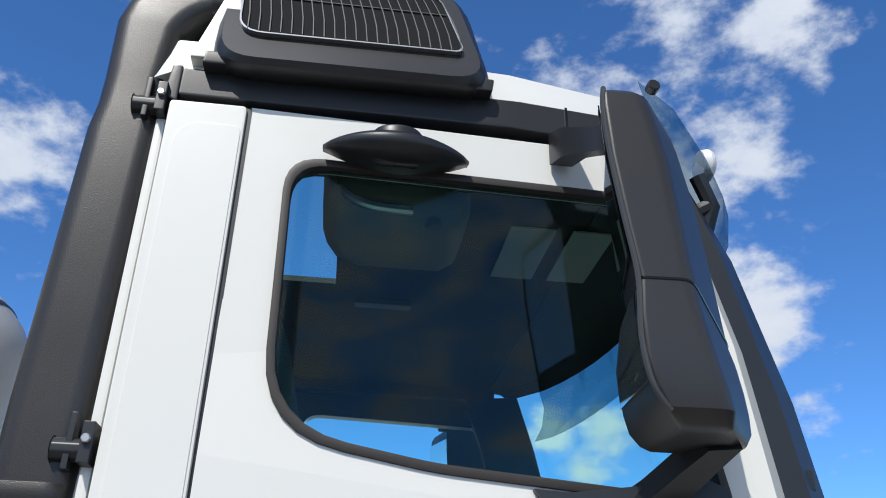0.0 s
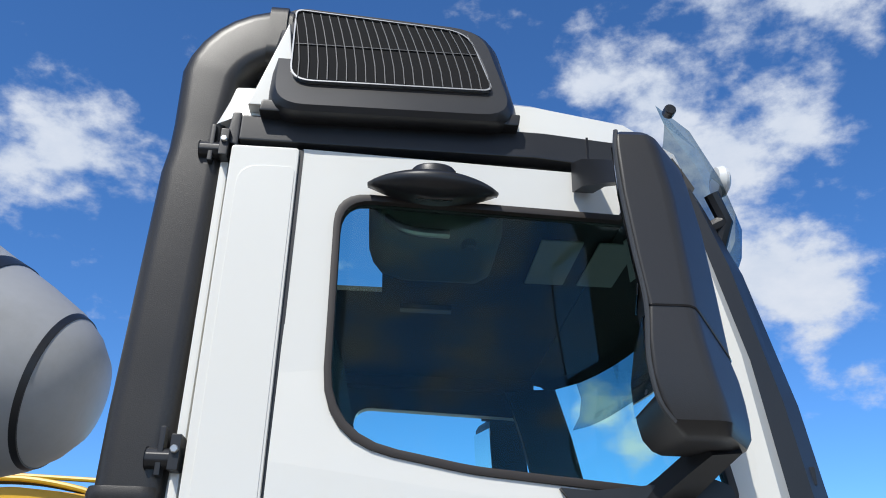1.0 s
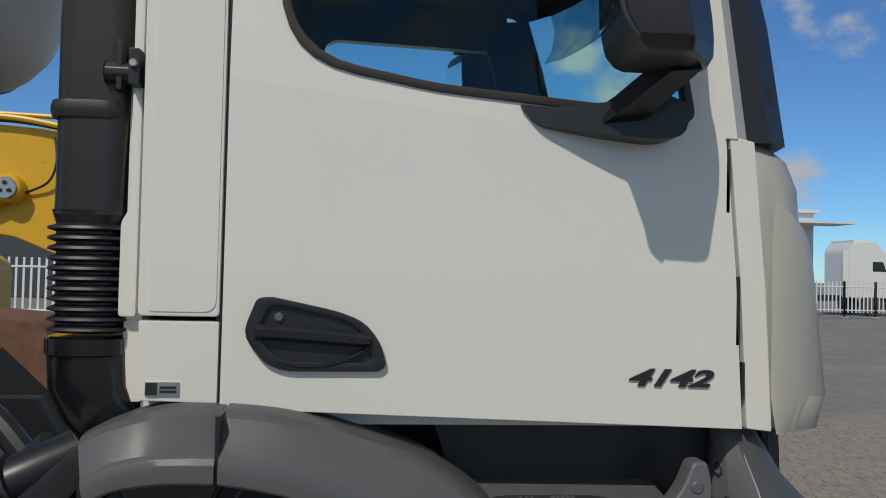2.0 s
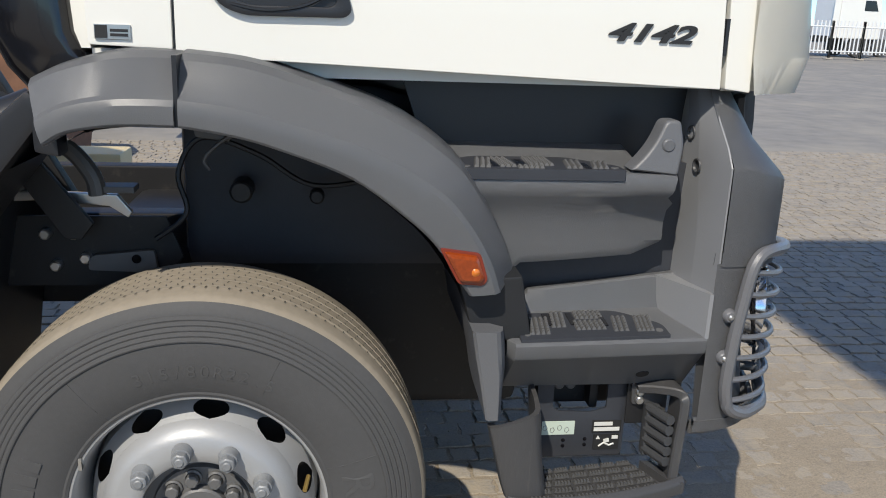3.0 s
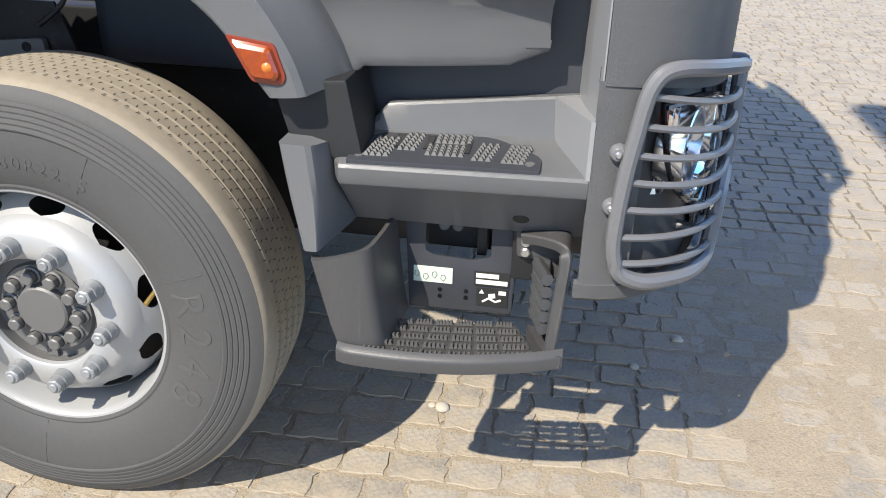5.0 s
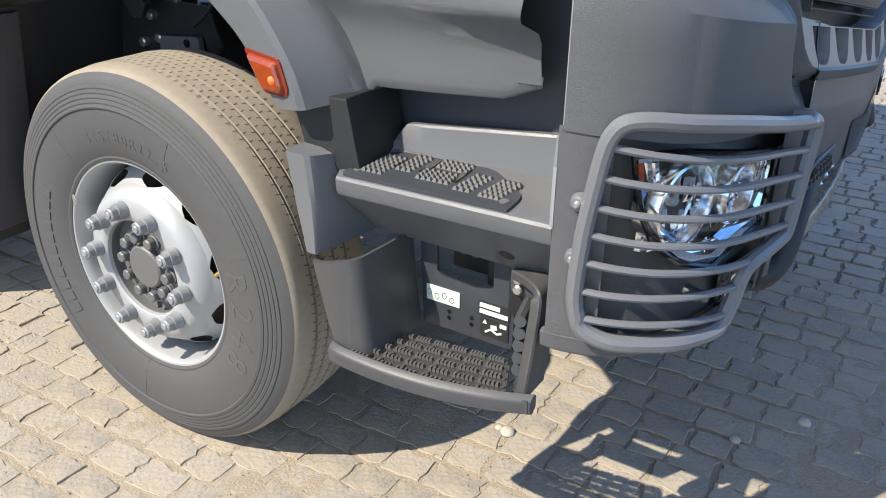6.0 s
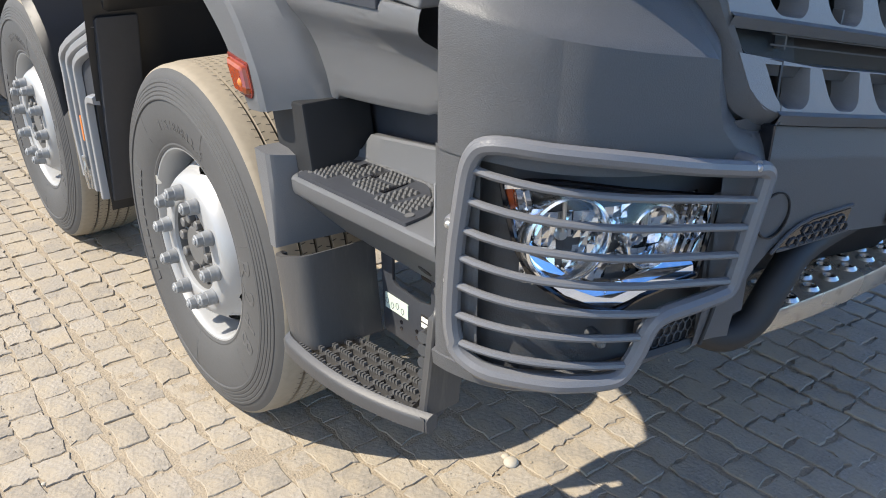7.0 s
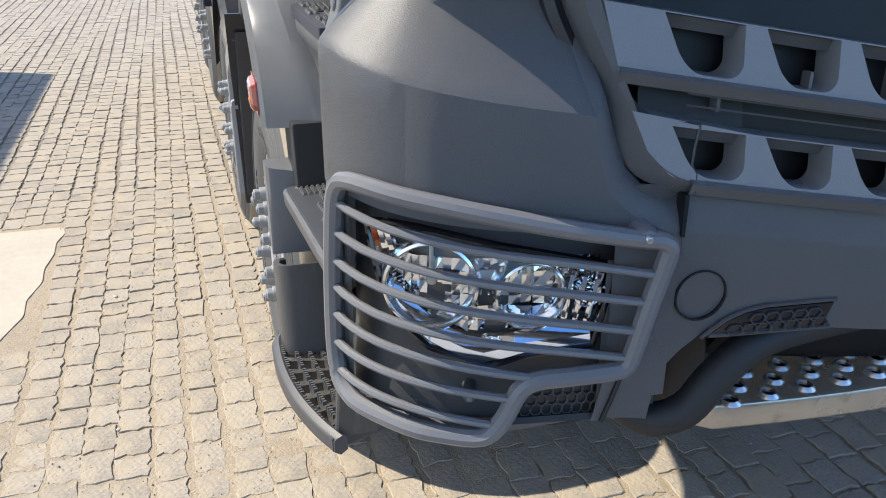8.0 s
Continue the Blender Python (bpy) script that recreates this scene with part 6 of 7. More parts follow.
def slat(z0, zc, z1, first, period, open_top, edge, ends):
    """A grille slat: folded bottom rail and a row of cells, each with a rounded trapezoid opening."""
    lean = -0.18
    off = lambda z: lean * (z - 1.15)
    rail = front_sheet(ends[0], ends[1], [(-0.05 + off(z0), z0 - 0.002), (0.002 + off(z0), z0), (0.014 + off(zc), zc), (0.006 + off(zc), zc + 0.006)], 24)
    s = part("grille_slat_bar", rail, GREY, truck, "grey grille slat with rounded openings")
    n = int((ends[1] - first) / period + 1.0)
    lo_x = ends[0]
    for k in range(n):
        y = first + k * period
        a, b_ = (ends[0] if k == 0 else y - (period - open_top) / 2), min(y + open_top + (period - open_top) / 2, ends[1])
        if k and b_ - a < open_top:
            continue
        left = [(a, z1), (a, zc)] if k else edge
        cell = left + [(b_, zc), (b_, z1)]
        hole = rounded([(y + open_top, z1 - 0.002), (y, z1 - 0.002), (y + 0.026, zc + 0.030), (y + 0.05, zc + 0.010), (y + open_top - 0.02, zc + 0.010), (y + open_top - 0.002, zc + 0.026)], [0.001, 0.001, 0.02, 0.02, 0.015, 0.015], 4)
        b = plate_with_hole(*matched(cell, hole), 0.0, 0.055, "x")
        for v in b.verts:
            v.co.x = front_x(v.co.y) + 0.006 - v.co.x + off(v.co.z)
            v.co.z += dip(v.co.y)
        part("grille_cell", b, GREY, s)
        lip = front_sheet(y - 0.004, min(y + open_top + 0.004, ends[1]), [(-0.012 + off(z1), z1 - 0.004), (-0.022 + off(z1), z1 - 0.024)], 3)
        part("cell_lip", lip, GREY, s)
    return s


# the first cell of each row ends in the slanted grille corner
slat(1.146, 1.165, 1.250, 0.570, 0.158, 0.124, [(0.505, 1.262), (0.530, 1.206), (0.565, 1.174), (0.60, 1.165)], (0.60, 2 * YC - 0.60))
slat(1.300, 1.318, 1.412, 0.556, 0.168, 0.132, [(0.462, 1.412), (0.484, 1.318)], (0.484, 2 * YC - 0.484))
part("grille_mesh", front_sheet(0.47, 2 * YC - 0.47, [(-0.075, 1.15), (-0.15, 1.70)], 12), BLACK, truck, "black recess behind the grille")
for z in (1.278, 1.296):
    part("grille_rod", front_sheet(0.60, 2 * YC - 0.60, [(-0.03, z), (-0.03, z + 0.003)], 12), HUB_GREY, truck)
for k in range(9):
    y = 0.66 + k * 0.155
    part("grille_post", box((front_x(y) - 0.065, y, 1.262), (front_x(y) - 0.045, y + 0.006, 1.318)), HUB_GREY, truck)
part("grille_flap", front_sheet(0.54, 0.72, [(-0.06, 1.250), (-0.075, 1.318)], 4), GREY_DARK, truck)
part("number_plate_holder", front_sheet(1.06, 1.50, [(0.004, 0.93), (0.004, 1.03)], 6), BLACK_GLOSS, truck, "black number plate holder, blank")
part("bumper_under", front_sheet(0.74, 2 * YC - 0.74, [(-0.03, 0.925), (-0.10, 0.82), (-0.16, 0.78)], 10), BLACK_MATT, truck)

# front underrun tread plate with punched holes and its tube
def underrun():
    y0, y1 = 0.70, 2 * YC - 0.70
    rings = []
    for k in range(25):
        y = y0 + (y1 - y0) * k / 24
        d = abs(y - YC)
        xf = 1.468 - 0.16 * d * d - 0.9 * max(0.0, d - 0.545)
        rings.append([(xf + dx, y, z) for dx, z in ((-0.26, 0.703), (-0.012, 0.702), (-0.003, 0.699), (0.0, 0.692), (0.0, 0.652), (-0.004, 0.646), (-0.03, 0.645))])
    bm = loft(rings, closed=False)
    bmesh.ops.solidify(bm, geom=list(bm.faces), thickness=0.005)
    u = part("underrun_step", bm, ALU, truck, "aluminium front step plate with punched holes")
    for j in range(3):
        for i in range(13):
            x, y, z = 1.339 + 0.040 * j, 0.863 - 0.0435 * j + 0.0835 * i, 0.703
            if not y0 + 0.03 < y < y1 - 0.03:
                continue
            hole = part("punched_hole", lathe([(0.0135, -0.001), (0.0135, 0.007), (0.0155, 0.008), (0.0185, 0.005), (0.022, 0.0)], 18, "z", (x, y, z)), ALU, u)
            # black disc drawn for the shade inside the hole
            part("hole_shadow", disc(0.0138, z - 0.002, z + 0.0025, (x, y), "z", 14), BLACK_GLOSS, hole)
    return u
underrun()
part("underrun_tube", tube(curve_points([(1.38, 0.56, 0.722), (1.43, 0.60, 0.708), (1.455, 0.655, 0.735), (1.46, 0.707, 0.80), (1.455, 0.80, 0.855), (1.45, 1.0, 0.87), (1.45, 1.28, 0.875), (1.45, 1.6, 0.865), (1.455, 1.70, 0.83), (1.46, 1.80, 0.76)], 5), 0.032, 12), BLACK_MATT, truck, "black bent underrun tube")
part("underrun_bracket", box((1.30, 0.66, 0.70), (1.38, 0.74, 0.86), 0.01), BLACK_STEEL, truck)
hb = part("lower_honeycomb", loft([[plan_param(0.735 + 0.15 * k / 8, z, -0.022) for k in range(9)] for z in (0.815, 0.735)], closed=False), BLACK, truck, "black honeycomb panel in the bumper")
for j in range(3):
    for k in range(8):
        u0, z0 = 0.748 + 0.0165 * k + 0.008 * (j % 2), 0.758 + 0.0185 * j
        part("honeycomb_cell", tube([plan_param(u0 + 0.0095 * math.cos(radians(60 * q)), z0 + 0.0115 * math.sin(radians(60 * q)), -0.019) for q in range(6)], 0.0014, 5, closed=True), GREY_DARK, hb)
ft = loft([[plan_param(u, z, 0.0) for u in (u0, u0 + (0.892 - u0) * 0.5, 0.892 - 0.028 * (0.82 - z) / 0.08)] for z, u0 in ((0.740, 0.850), (0.77, 0.856), (0.80, 0.862), (0.822, 0.866))], closed=False)
bmesh.ops.solidify(ft, geom=list(ft.faces), thickness=0.02)
part("corner_foot", ft, GREY, truck)
part("bumper_seam", tube([plan_param(0.897, 0.826, 0.002), plan_param(0.884, 0.785, 0.002), plan_param(0.868, 0.740, 0.002)], 0.0045, 6), BLACK_MATT, truck)

# ---- wheels ----
def wheel_mesh(x, y, z, front=True, name_label="silver steel wheel with a tall grey tyre"):
    """Wheel about an axis along y; y is the rim flange plane, smaller y is outside."""
    C = (x, y, z)
    D = (x, y + 0.040, z)
    prof = [(0.291, 0.016), (0.298, 0.004), (0.299, -0.002), (0.296, -0.006), (0.290, -0.005), (0.285, 0.002), (0.281, 0.016), (0.277, 0.05), (0.271, 0.12), (0.268, 0.20)]
    w = part("wheel", lathe(prof, 80, "y", C), SILVER, truck, name_label)
    # disc with ten hand holes: outer band with gaps, then domed middle
    band = bmesh.new()
    nh = 10
    lathe([(0.134, -0.046), (0.136, -0.056), (0.141, -0.060), (0.160, -0.060), (0.190, -0.057), (0.203, -0.050), (0.214, -0.038), (0.222, -0.026), (0.226, -0.018)], 80, "y", D, band)
    lathe([(0.2605, 0.030), (0.266, 0.06), (0.269, 0.10)], 80, "y", D, band)
    # webs between holes
    for hnum in range(nh):
        a_mid = 2 * math.pi * (hnum + 0.5) / nh + radians(12)
        half = 2 * math.pi / nh * 0.5
        cols = []
        for j in range(9):
            v = -1 + 2 * j / 8
            rows = []
            for i in range(9):
                q = i / 8
                web = half * (0.46 + 0.54 * abs(2 * q - 1) ** 2.4)
                ang = a_mid + v * web
                r, hgt = 0.226 + 0.0345 * q, -0.018 + 0.048 * q
                rows.append((D[0] + r * math.cos(ang), D[1] + hgt, D[2] + r * math.sin(ang)))
            cols.append(rows)
        loft(cols, closed=False, bm=band)
    bmesh.ops.remove_doubles(band, verts=band.verts, dist=0.0005)
    part("wheel_disc", band, SILVER, w, angle=40)
    part("wheel_dark", lathe([(0.268, 0.085), (0.10, 0.085)], 40, "y", D), BLACK_STEEL, w)
    hub = lathe([(0.134, -0.046), (0.1335, -0.020), (0.129, -0.018), (0.113, -0.020), (0.109, -0.030), (0.064, -0.031), (0.061, -0.046), (0.056, -0.050), (0.0, -0.051)], 48, "y", D)
    part("hub", hub, HUB_GREY, w, "dark grey axle hub")
    part("hub_tab", box((D[0] - 0.024, D[1] - 0.030, D[2] - 0.132), (D[0] + 0.004, D[1] - 0.012, D[2] - 0.110), 0.003), HUB_GREY, w)
    for q in range(10):
        a = radians(36 * q - 7)
        cx, cz = D[0] + 0.1670 * math.cos(a), D[2] + 0.1670 * math.sin(a)
        nut = part("lug_nut", hexagon(0.0195, D[1] - 0.106, D[1] - 0.078, (cx, cz), bevel=0.003, turn=36 * q + 11 * (q % 3)), NUT, w, "galvanised wheel nut")
        part("nut_collar", lathe([(0.0235, -0.058), (0.0245, -0.062), (0.0235, -0.066), (0.0222, -0.070), (0.0222, -0.084), (0.021, -0.086), (0.017, -0.086)], 16, "y", (cx, D[1], cz)), NUT, nut)
        part("stud", disc(0.0105, D[1] - 0.110, D[1] - 0.100, (cx, cz), segs=12, bevel=0.002), NUT, nut)
    for q in range(10):
        a = radians(36 * q - 6.5)
        cx, cz = D[0] + 0.0845 * math.cos(a), D[2] + 0.0845 * math.sin(a)
        bolt = part("hub_bolt", hexagon(0.0165, D[1] - 0.058, D[1] - 0.036, (cx, cz), bevel=0.003, turn=20 * q), HUB_GREY, w)
        part("bolt_washer", lathe([(0.0215, -0.030), (0.0215, -0.036), (0.017, -0.0385)], 14, "y", (cx, D[1], cz)), HUB_GREY, bolt)
    # tyre: smooth band with raised marks, stepped ribs, shoulder, tread with grooves
    side = [(0.286, 0.020), (0.290, 0.004), (0.296, -0.008), (0.303, -0.011), (0.308, -0.010), (0.330, -0.020), (0.362, -0.026), (0.400, -0.0285), (0.428, -0.0275), (0.4335, -0.0270)]
    for k, r in enumerate((0.435, 0.4465, 0.458, 0.4695, 0.481)):
        o_ = k * 0.0030
        side += [(r, -0.0305 + o_), (r + 0.003, -0.0312 + o_), (r + 0.0100, -0.0290 + o_), (r + 0.0112, -0.0262 + o_)]
    side += [(0.494, -0.014), (0.507, -0.0075), (0.519, 0.000)]
    part("tyre", lathe(side, 112, "y", C), RUBBER, w, "dark grey rubber tyre sidewall", angle=22)
    trd = [(0.519, 0.000), (0.5255, 0.0065), (0.529, 0.016), (0.5315, 0.040), (0.533, 0.060)]
    ww = 0.275
    GR = (0.064, 0.108, 0.152, 0.196)
    for a in GR:
        trd += [(0.5345, a - 0.0045), (0.5225, a - 0.003), (0.5225, a + 0.003), (0.5345, a + 0.0045)]
    trd += [(0.532, ww - 0.05), (0.529, ww - 0.016), (0.524, ww - 0.005), (0.516, ww + 0.006), (0.45, ww + 0.02), (0.30, ww)]
    part("tread_band", lathe(trd, 128, "y", C), RUBBER_DUST, w, "tyre tread dusted with pale sand", angle=25)
    sp = bmesh.new()
    for q in range(132):
        for gi, gy in enumerate(GR):
            for sd_ in (-1, 1):
                a = 2 * math.pi * (q + 0.25 * gi + (0.5 if sd_ > 0 else 0.0)) / 132
                y0_, y1_ = C[1] + gy + sd_ * 0.0045, C[1] + gy + sd_ * 0.0165
                R_ = 0.5349
                pts = [sp.verts.new((C[0] + R_ * math.cos(aa), y2, C[2] + R_ * math.sin(aa))) for aa, y2 in ((a, y0_), (a + 0.0056, y0_), (a + 0.0094, y1_), (a + 0.0054, y1_))]
                sp.faces.new(pts)
    part("sipe_pattern", sp, SIPE, w, smooth=False)
    # bands along the groove bottoms, darker than the tread
    for gy in GR:
        part("tread_groove", lathe([(0.5262, gy - 0.0034), (0.5238, gy - 0.0026), (0.5238, gy + 0.0026), (0.5262, gy + 0.0034)], 96, "y", C), SIPE, w)
    # raised writing on the sidewall
    def arc_text(txt, r, a0, size, deg, off):
        for k, ch in enumerate(txt):
            if ch == " ":
                continue
            a = radians(a0 - deg * k)
            mm = Matrix.Translation((C[0] + r * math.cos(a), C[1] + off, C[2] + r * math.sin(a))) @ Matrix.Rotation(-(a - math.pi / 2), 4, "Y") @ pose(0, 0, 0, 90, 0, 0)
            ob = letters(ch, size, mm, RUBBER_MARK, w, "sidewall_mark", 0.0007, 0, "CENTER")
            for v in ob.data.vertices:
                rr = math.hypot(v.co.x - C[0], v.co.z - C[2])
                v.co.y += float(np.interp(rr, (0.308, 0.330, 0.362, 0.400, 0.428), (-0.010, -0.020, -0.026, -0.0285, -0.0275))) - off - 0.0004
    if front:
        arc_text("315/80R22.5", 0.350, 109, 0.042, 4.6, -0.0245)
        arc_text("R248", 0.336, 11, 0.108, 12.6, -0.0262)
        # plain raised blocks where the maker's name runs
        for k in range(11):
            a = radians(214 - 5.6 * k)
            b_ = box((-0.013, -0.0018, -0.024), (0.013, 0.0018, 0.024), 0.001)
            b_.transform(Matrix.Translation((C[0] + 0.388 * math.cos(a), C[1] - 0.0275, C[2] + 0.388 * math.sin(a))) @ Matrix.Rotation(-(a - math.pi / 2), 4, "Y"))
            part("sidewall_block", b_, RUBBER, w)
    for a0 in (20, 64, 128, 205, 262, 318):
        a = radians(a0)
        part("mould_line", tube([(C[0] + r * math.cos(a), C[1] + o_, C[2] + r * math.sin(a)) for r, o_ in ((0.31, -0.0112), (0.345, -0.0232), (0.39, -0.0282), (0.43, -0.0278))], 0.0011, 5), RUBBER, w)
    part("balance_weight", box((C[0] - 0.262, C[1] - 0.010, C[2] + 0.12), (C[0] - 0.255, C[1] + 0.004, C[2] + 0.15)), STEEL, w)
    part("valve", tube([(D[0] + 0.246, D[1] + 0.020, D[2] + 0.046), (D[0] + 0.238, D[1] - 0.020, D[2] + 0.030)], 0.0055, 8), BRASS, w, "brass tyre valve")
    return w


WZ = 0.528
wheel_mesh(-0.011, 0.112, WZ)
wheel_mesh(-1.71, 0.112, WZ)
for xx in (-4.45, -5.80):
    wheel_mesh(xx, 0.14, WZ, False)
for xx in (-0.012, -1.71, -4.45, -5.80):
    part("wheel_far", lathe([(0.0, 0.0), (0.30, 0.02), (0.40, -0.02), (0.52, 0.0), (0.534, 0.05), (0.534, 0.26), (0.5, 0.28), (0.0, 0.27)], 48, "y", (xx, 2 * YC - 0.43, WZ)), RUBBER, truck)
    part("axle", tube([(xx, 0.45, WZ), (xx, 2 * YC - 0.45, WZ)], 0.09, 12), BLACK_STEEL, truck)

# chassis, boxes, flaps between the front axles
for yy in (0.86, 2 * YC - 0.94):
    part("chassis_rail", box((-7.2, yy, 0.78), (1.2, yy + 0.08, 1.06), 0.01), BLACK_STEEL, truck, "black steel chassis rail")
part("mud_flap", loft([[(x, y_, z), (x - 0.018, y_ + 0.006, z), (x - 0.018, 0.84, z), (x + 0.01, 0.84, z)] for x, y_, z in ((-0.50, 0.036, 1.19), (-0.54, 0.040, 1.02), (-0.57, 0.046, 0.87), (-0.60, 0.052, 0.66), (-0.635, 0.058, 0.455))]), BLACK, truck, "large black mud flap behind the front wheel", angle=50)
RIBS = [[(-0.525, 1.112), (-0.893, 0.974), (-0.923, 0.872), (-0.922, 0.694), (-0.890, 0.515)], [(-0.54, 1.070), (-0.815, 0.966), (-0.832, 0.86), (-0.828, 0.70), (-0.815, 0.507)], [(-0.55, 1.030), (-0.730, 0.958), (-0.748, 0.86), (-0.744, 0.70), (-0.735, 0.502)], [(-0.572, 0.86), (-0.648, 0.846), (-0.662, 0.80), (-0.662, 0.70), (-0.655, 0.497)]]
rib = part("ribbed_cover", prism([(-0.50, 1.13)] + RIBS[0][1:] + [(-0.62, 0.49)], 0.064, 0.20, r=0.008), HOUSING, truck, "dark ribbed plastic side cover with buckle")
for q, line in enumerate(RIBS):
    P = curve_points([(x, 0, z) for x, z in line], 4)
    rings = []
    for k, p in enumerate(P):
        t = (P[min(k + 1, len(P) - 1)] - P[max(k - 1, 0)]).normalized()
        n = Vector((-t.z, 0, t.x))
        o_ = 0.066 - q * 0.004
        rings.append([tuple(p + n * h + Vector((0, y_, 0))) for h, y_ in ((-0.017, o_ + 0.004), (-0.013, o_ - 0.014), (-0.009, o_ - 0.018), (0.009, o_ - 0.018), (0.013, o_ - 0.014), (0.017, o_ + 0.004))])
    # ribs paler than the dark cover: their sunlit edges are put into the colour
    part("cover_rib", loft(rings), GREY_SATIN, rib, "raised rib, lit edges put into a paler grey", angle=40)
part("cover_reflector", box((-0.790, 0.042, 0.675), (-0.772, 0.058, 0.765), 0.003), AMBER_CORE, rib, "small orange reflector")
buckle = part("cover_buckle", box((-0.792, 0.036, 0.500), (-0.762, 0.058, 0.575), 0.004), STEEL, rib, "steel over-centre buckle")
part("buckle_arm", tube([(-0.777, 0.034, 0.605), (-0.772, 0.026, 0.56), (-0.780, 0.034, 0.500)], 0.006, 6), STEEL, buckle)
part("buckle_loop", tube([(-0.790, 0.036, 0.57), (-0.790, 0.030, 0.62), (-0.766, 0.030, 0.62), (-0.766, 0.036, 0.57)], 0.004, 6), STEEL, buckle)
arc2 = [(-1.71 + 0.62 * math.cos(radians(a)), 0.523 + 0.62 * math.sin(radians(a))) for a in range(15, 166, 10)]
b = bmesh.new()
loft([[(x, 0.07, z), (x, 0.10, z + 0.03), (x, 0.50, z + 0.03)] for x, z in arc2], closed=False, bm=b)
bmesh.ops.solidify(b, geom=list(b.faces), thickness=0.012)
part("second_fender", b, BLACK, truck, "black mudguard over the second wheel")
for xx in (-4.45, -5.80):
    arc3 = [(xx + 0.60 * math.cos(radians(a)), 0.523 + 0.60 * math.sin(radians(a))) for a in range(25, 156, 10)]
    b = bmesh.new()
    loft([[(x, 0.09, z), (x, 0.10, z + 0.03), (x, 0.70, z + 0.03)] for x, z in arc3], closed=False, bm=b)
    bmesh.ops.solidify(b, geom=list(b.faces), thickness=0.012)
    part("rear_mudguard", b, BLACK, truck)
part("side_box", prism([(-3.75, 1.10), (-2.45, 1.10), (-2.45, 0.45), (-3.75, 0.45)], 0.14, 0.70, r=0.03), BLACK, truck, "black side tank box")
part("rear_tail", box((-7.3, 0.10, 0.55), (-7.2, 2 * YC - 0.1, 0.75), 0.01), STEEL, truck, "rear underrun bar")
# engine bay bits seen in the arch
part("engine", prism([(-0.12, 0.95), (0.9, 0.95), (0.9, 1.35), (0.4, 1.48), (-0.12, 1.48)], 0.66, 1.9, r=0.05), HOUSING, truck, "black engine and frame parts in the arch")
part("air_hose", tube(curve_points([(-0.85, 0.42, 1.22), (-0.66, 0.43, 1.30), (-0.55, 0.44, 1.345), (-0.42, 0.50, 1.40)], 4), 0.062, 16), BLACK, truck, "corrugated black hose")
for q in range(12):
    x, z = -0.80 + q * 0.022, 1.242 + q * 0.0095
    part("hose_ring", tube([(x, 0.425, z), (x + 0.010, 0.425, z + 0.0045)], 0.067, 16), GREY_DARK, truck)
part("cross_member", prism([(-0.80, 1.200), (-0.36, 1.200), (-0.25, 1.195), (-0.215, 1.150), (-0.225, 1.135), (-0.27, 1.165), (-0.45, 1.178), (-0.80, 1.165)], 0.50, 0.52, r=0.004), STEEL, truck, "pale steel cab mount plate")
part("frame_plate", prism([(-0.66, 1.13), (-0.14, 1.13), (-0.10, 1.02), (-0.16, 0.94), (-0.66, 0.94)], 0.54, 0.55, r=0.003), BLACK_STEEL, truck)
part("spring_bracket", prism(rounded([(-0.33, 1.03), (-0.17, 1.045), (-0.16, 0.955), (-0.22, 0.985), (-0.34, 0.99)], 0.01, 2), 0.515, 0.535, r=0.003), HUB_GREY, truck)
part("bracket_hole", disc(0.012, 0.511, 0.52, (-0.215, 1.022), segs=14), BLACK_GLOSS, truck)
for x, z in ((-0.44, 1.085), (-0.37, 1.085), (-0.345, 1.02), (-0.42, 1.0), (-0.55, 1.02), (-0.60, 0.98), (-0.62, 1.04)):
    part("frame_bolt", hexagon(0.016, 0.515, 0.545, (x, z), bevel=0.004), STEEL if x > -0.5 else HUB_GREY, truck)
part("cab_strut", prism([(-0.56, 1.385), (-0.49, 1.385), (-0.30, 1.13), (-0.33, 1.09), (-0.37, 1.09)], 0.455, 0.475, r=0.004), BLACK_STEEL, truck)
part("pipe", tube(curve_points([(-0.50, 0.52, 1.20), (-0.46, 0.52, 1.27), (-0.44, 0.52, 1.34), (-0.38, 0.52, 1.36)], 4), 0.022, 10), HUB_GREY, truck)
part("strut", tube(curve_points([(-0.42, 0.50, 1.34), (-0.35, 0.49, 1.31), (-0.30, 0.48, 1.25), (-0.29, 0.48, 1.20)], 4), 0.022, 10), HUB_GREY, truck)
part("clamp", box((-0.30, 0.47, 1.205), (-0.20, 0.53, 1.222), 0.004), HUB_GREY, truck)
part("hanger_plate", prism([(-0.07, 1.42), (0.06, 1.43), (0.065, 1.37), (0.03, 1.335), (-0.05, 1.345)], 0.50, 0.515, r=0.004), HUB_GREY, truck)
part("hook", tube(curve_points([(0.06, 0.49, 1.37), (0.0, 0.49, 1.325), (-0.03, 0.49, 1.29), (-0.015, 0.49, 1.265)], 4), 0.005, 6), HUB_GREY, truck)
part("filter_can", disc(0.030, 0.52, 0.60, (0.055, 1.20), segs=20, bevel=0.006), BLACK_STEEL, truck)
part("cable_plug", disc(0.020, 0.54, 0.58, (0.25, 1.185), segs=14, bevel=0.005), BLACK_STEEL, truck)
part("cover_box", prism([(0.33, 1.41), (0.58, 1.385), (0.59, 1.30), (0.36, 1.315)], 0.56, 0.66, r=0.01), GREY_DARK, truck)
part("cover_strap", tube([(0.34, 0.555, 1.405), (0.38, 0.55, 1.37), (0.575, 0.55, 1.375)], 0.006, 6), HUB_GREY, truck)
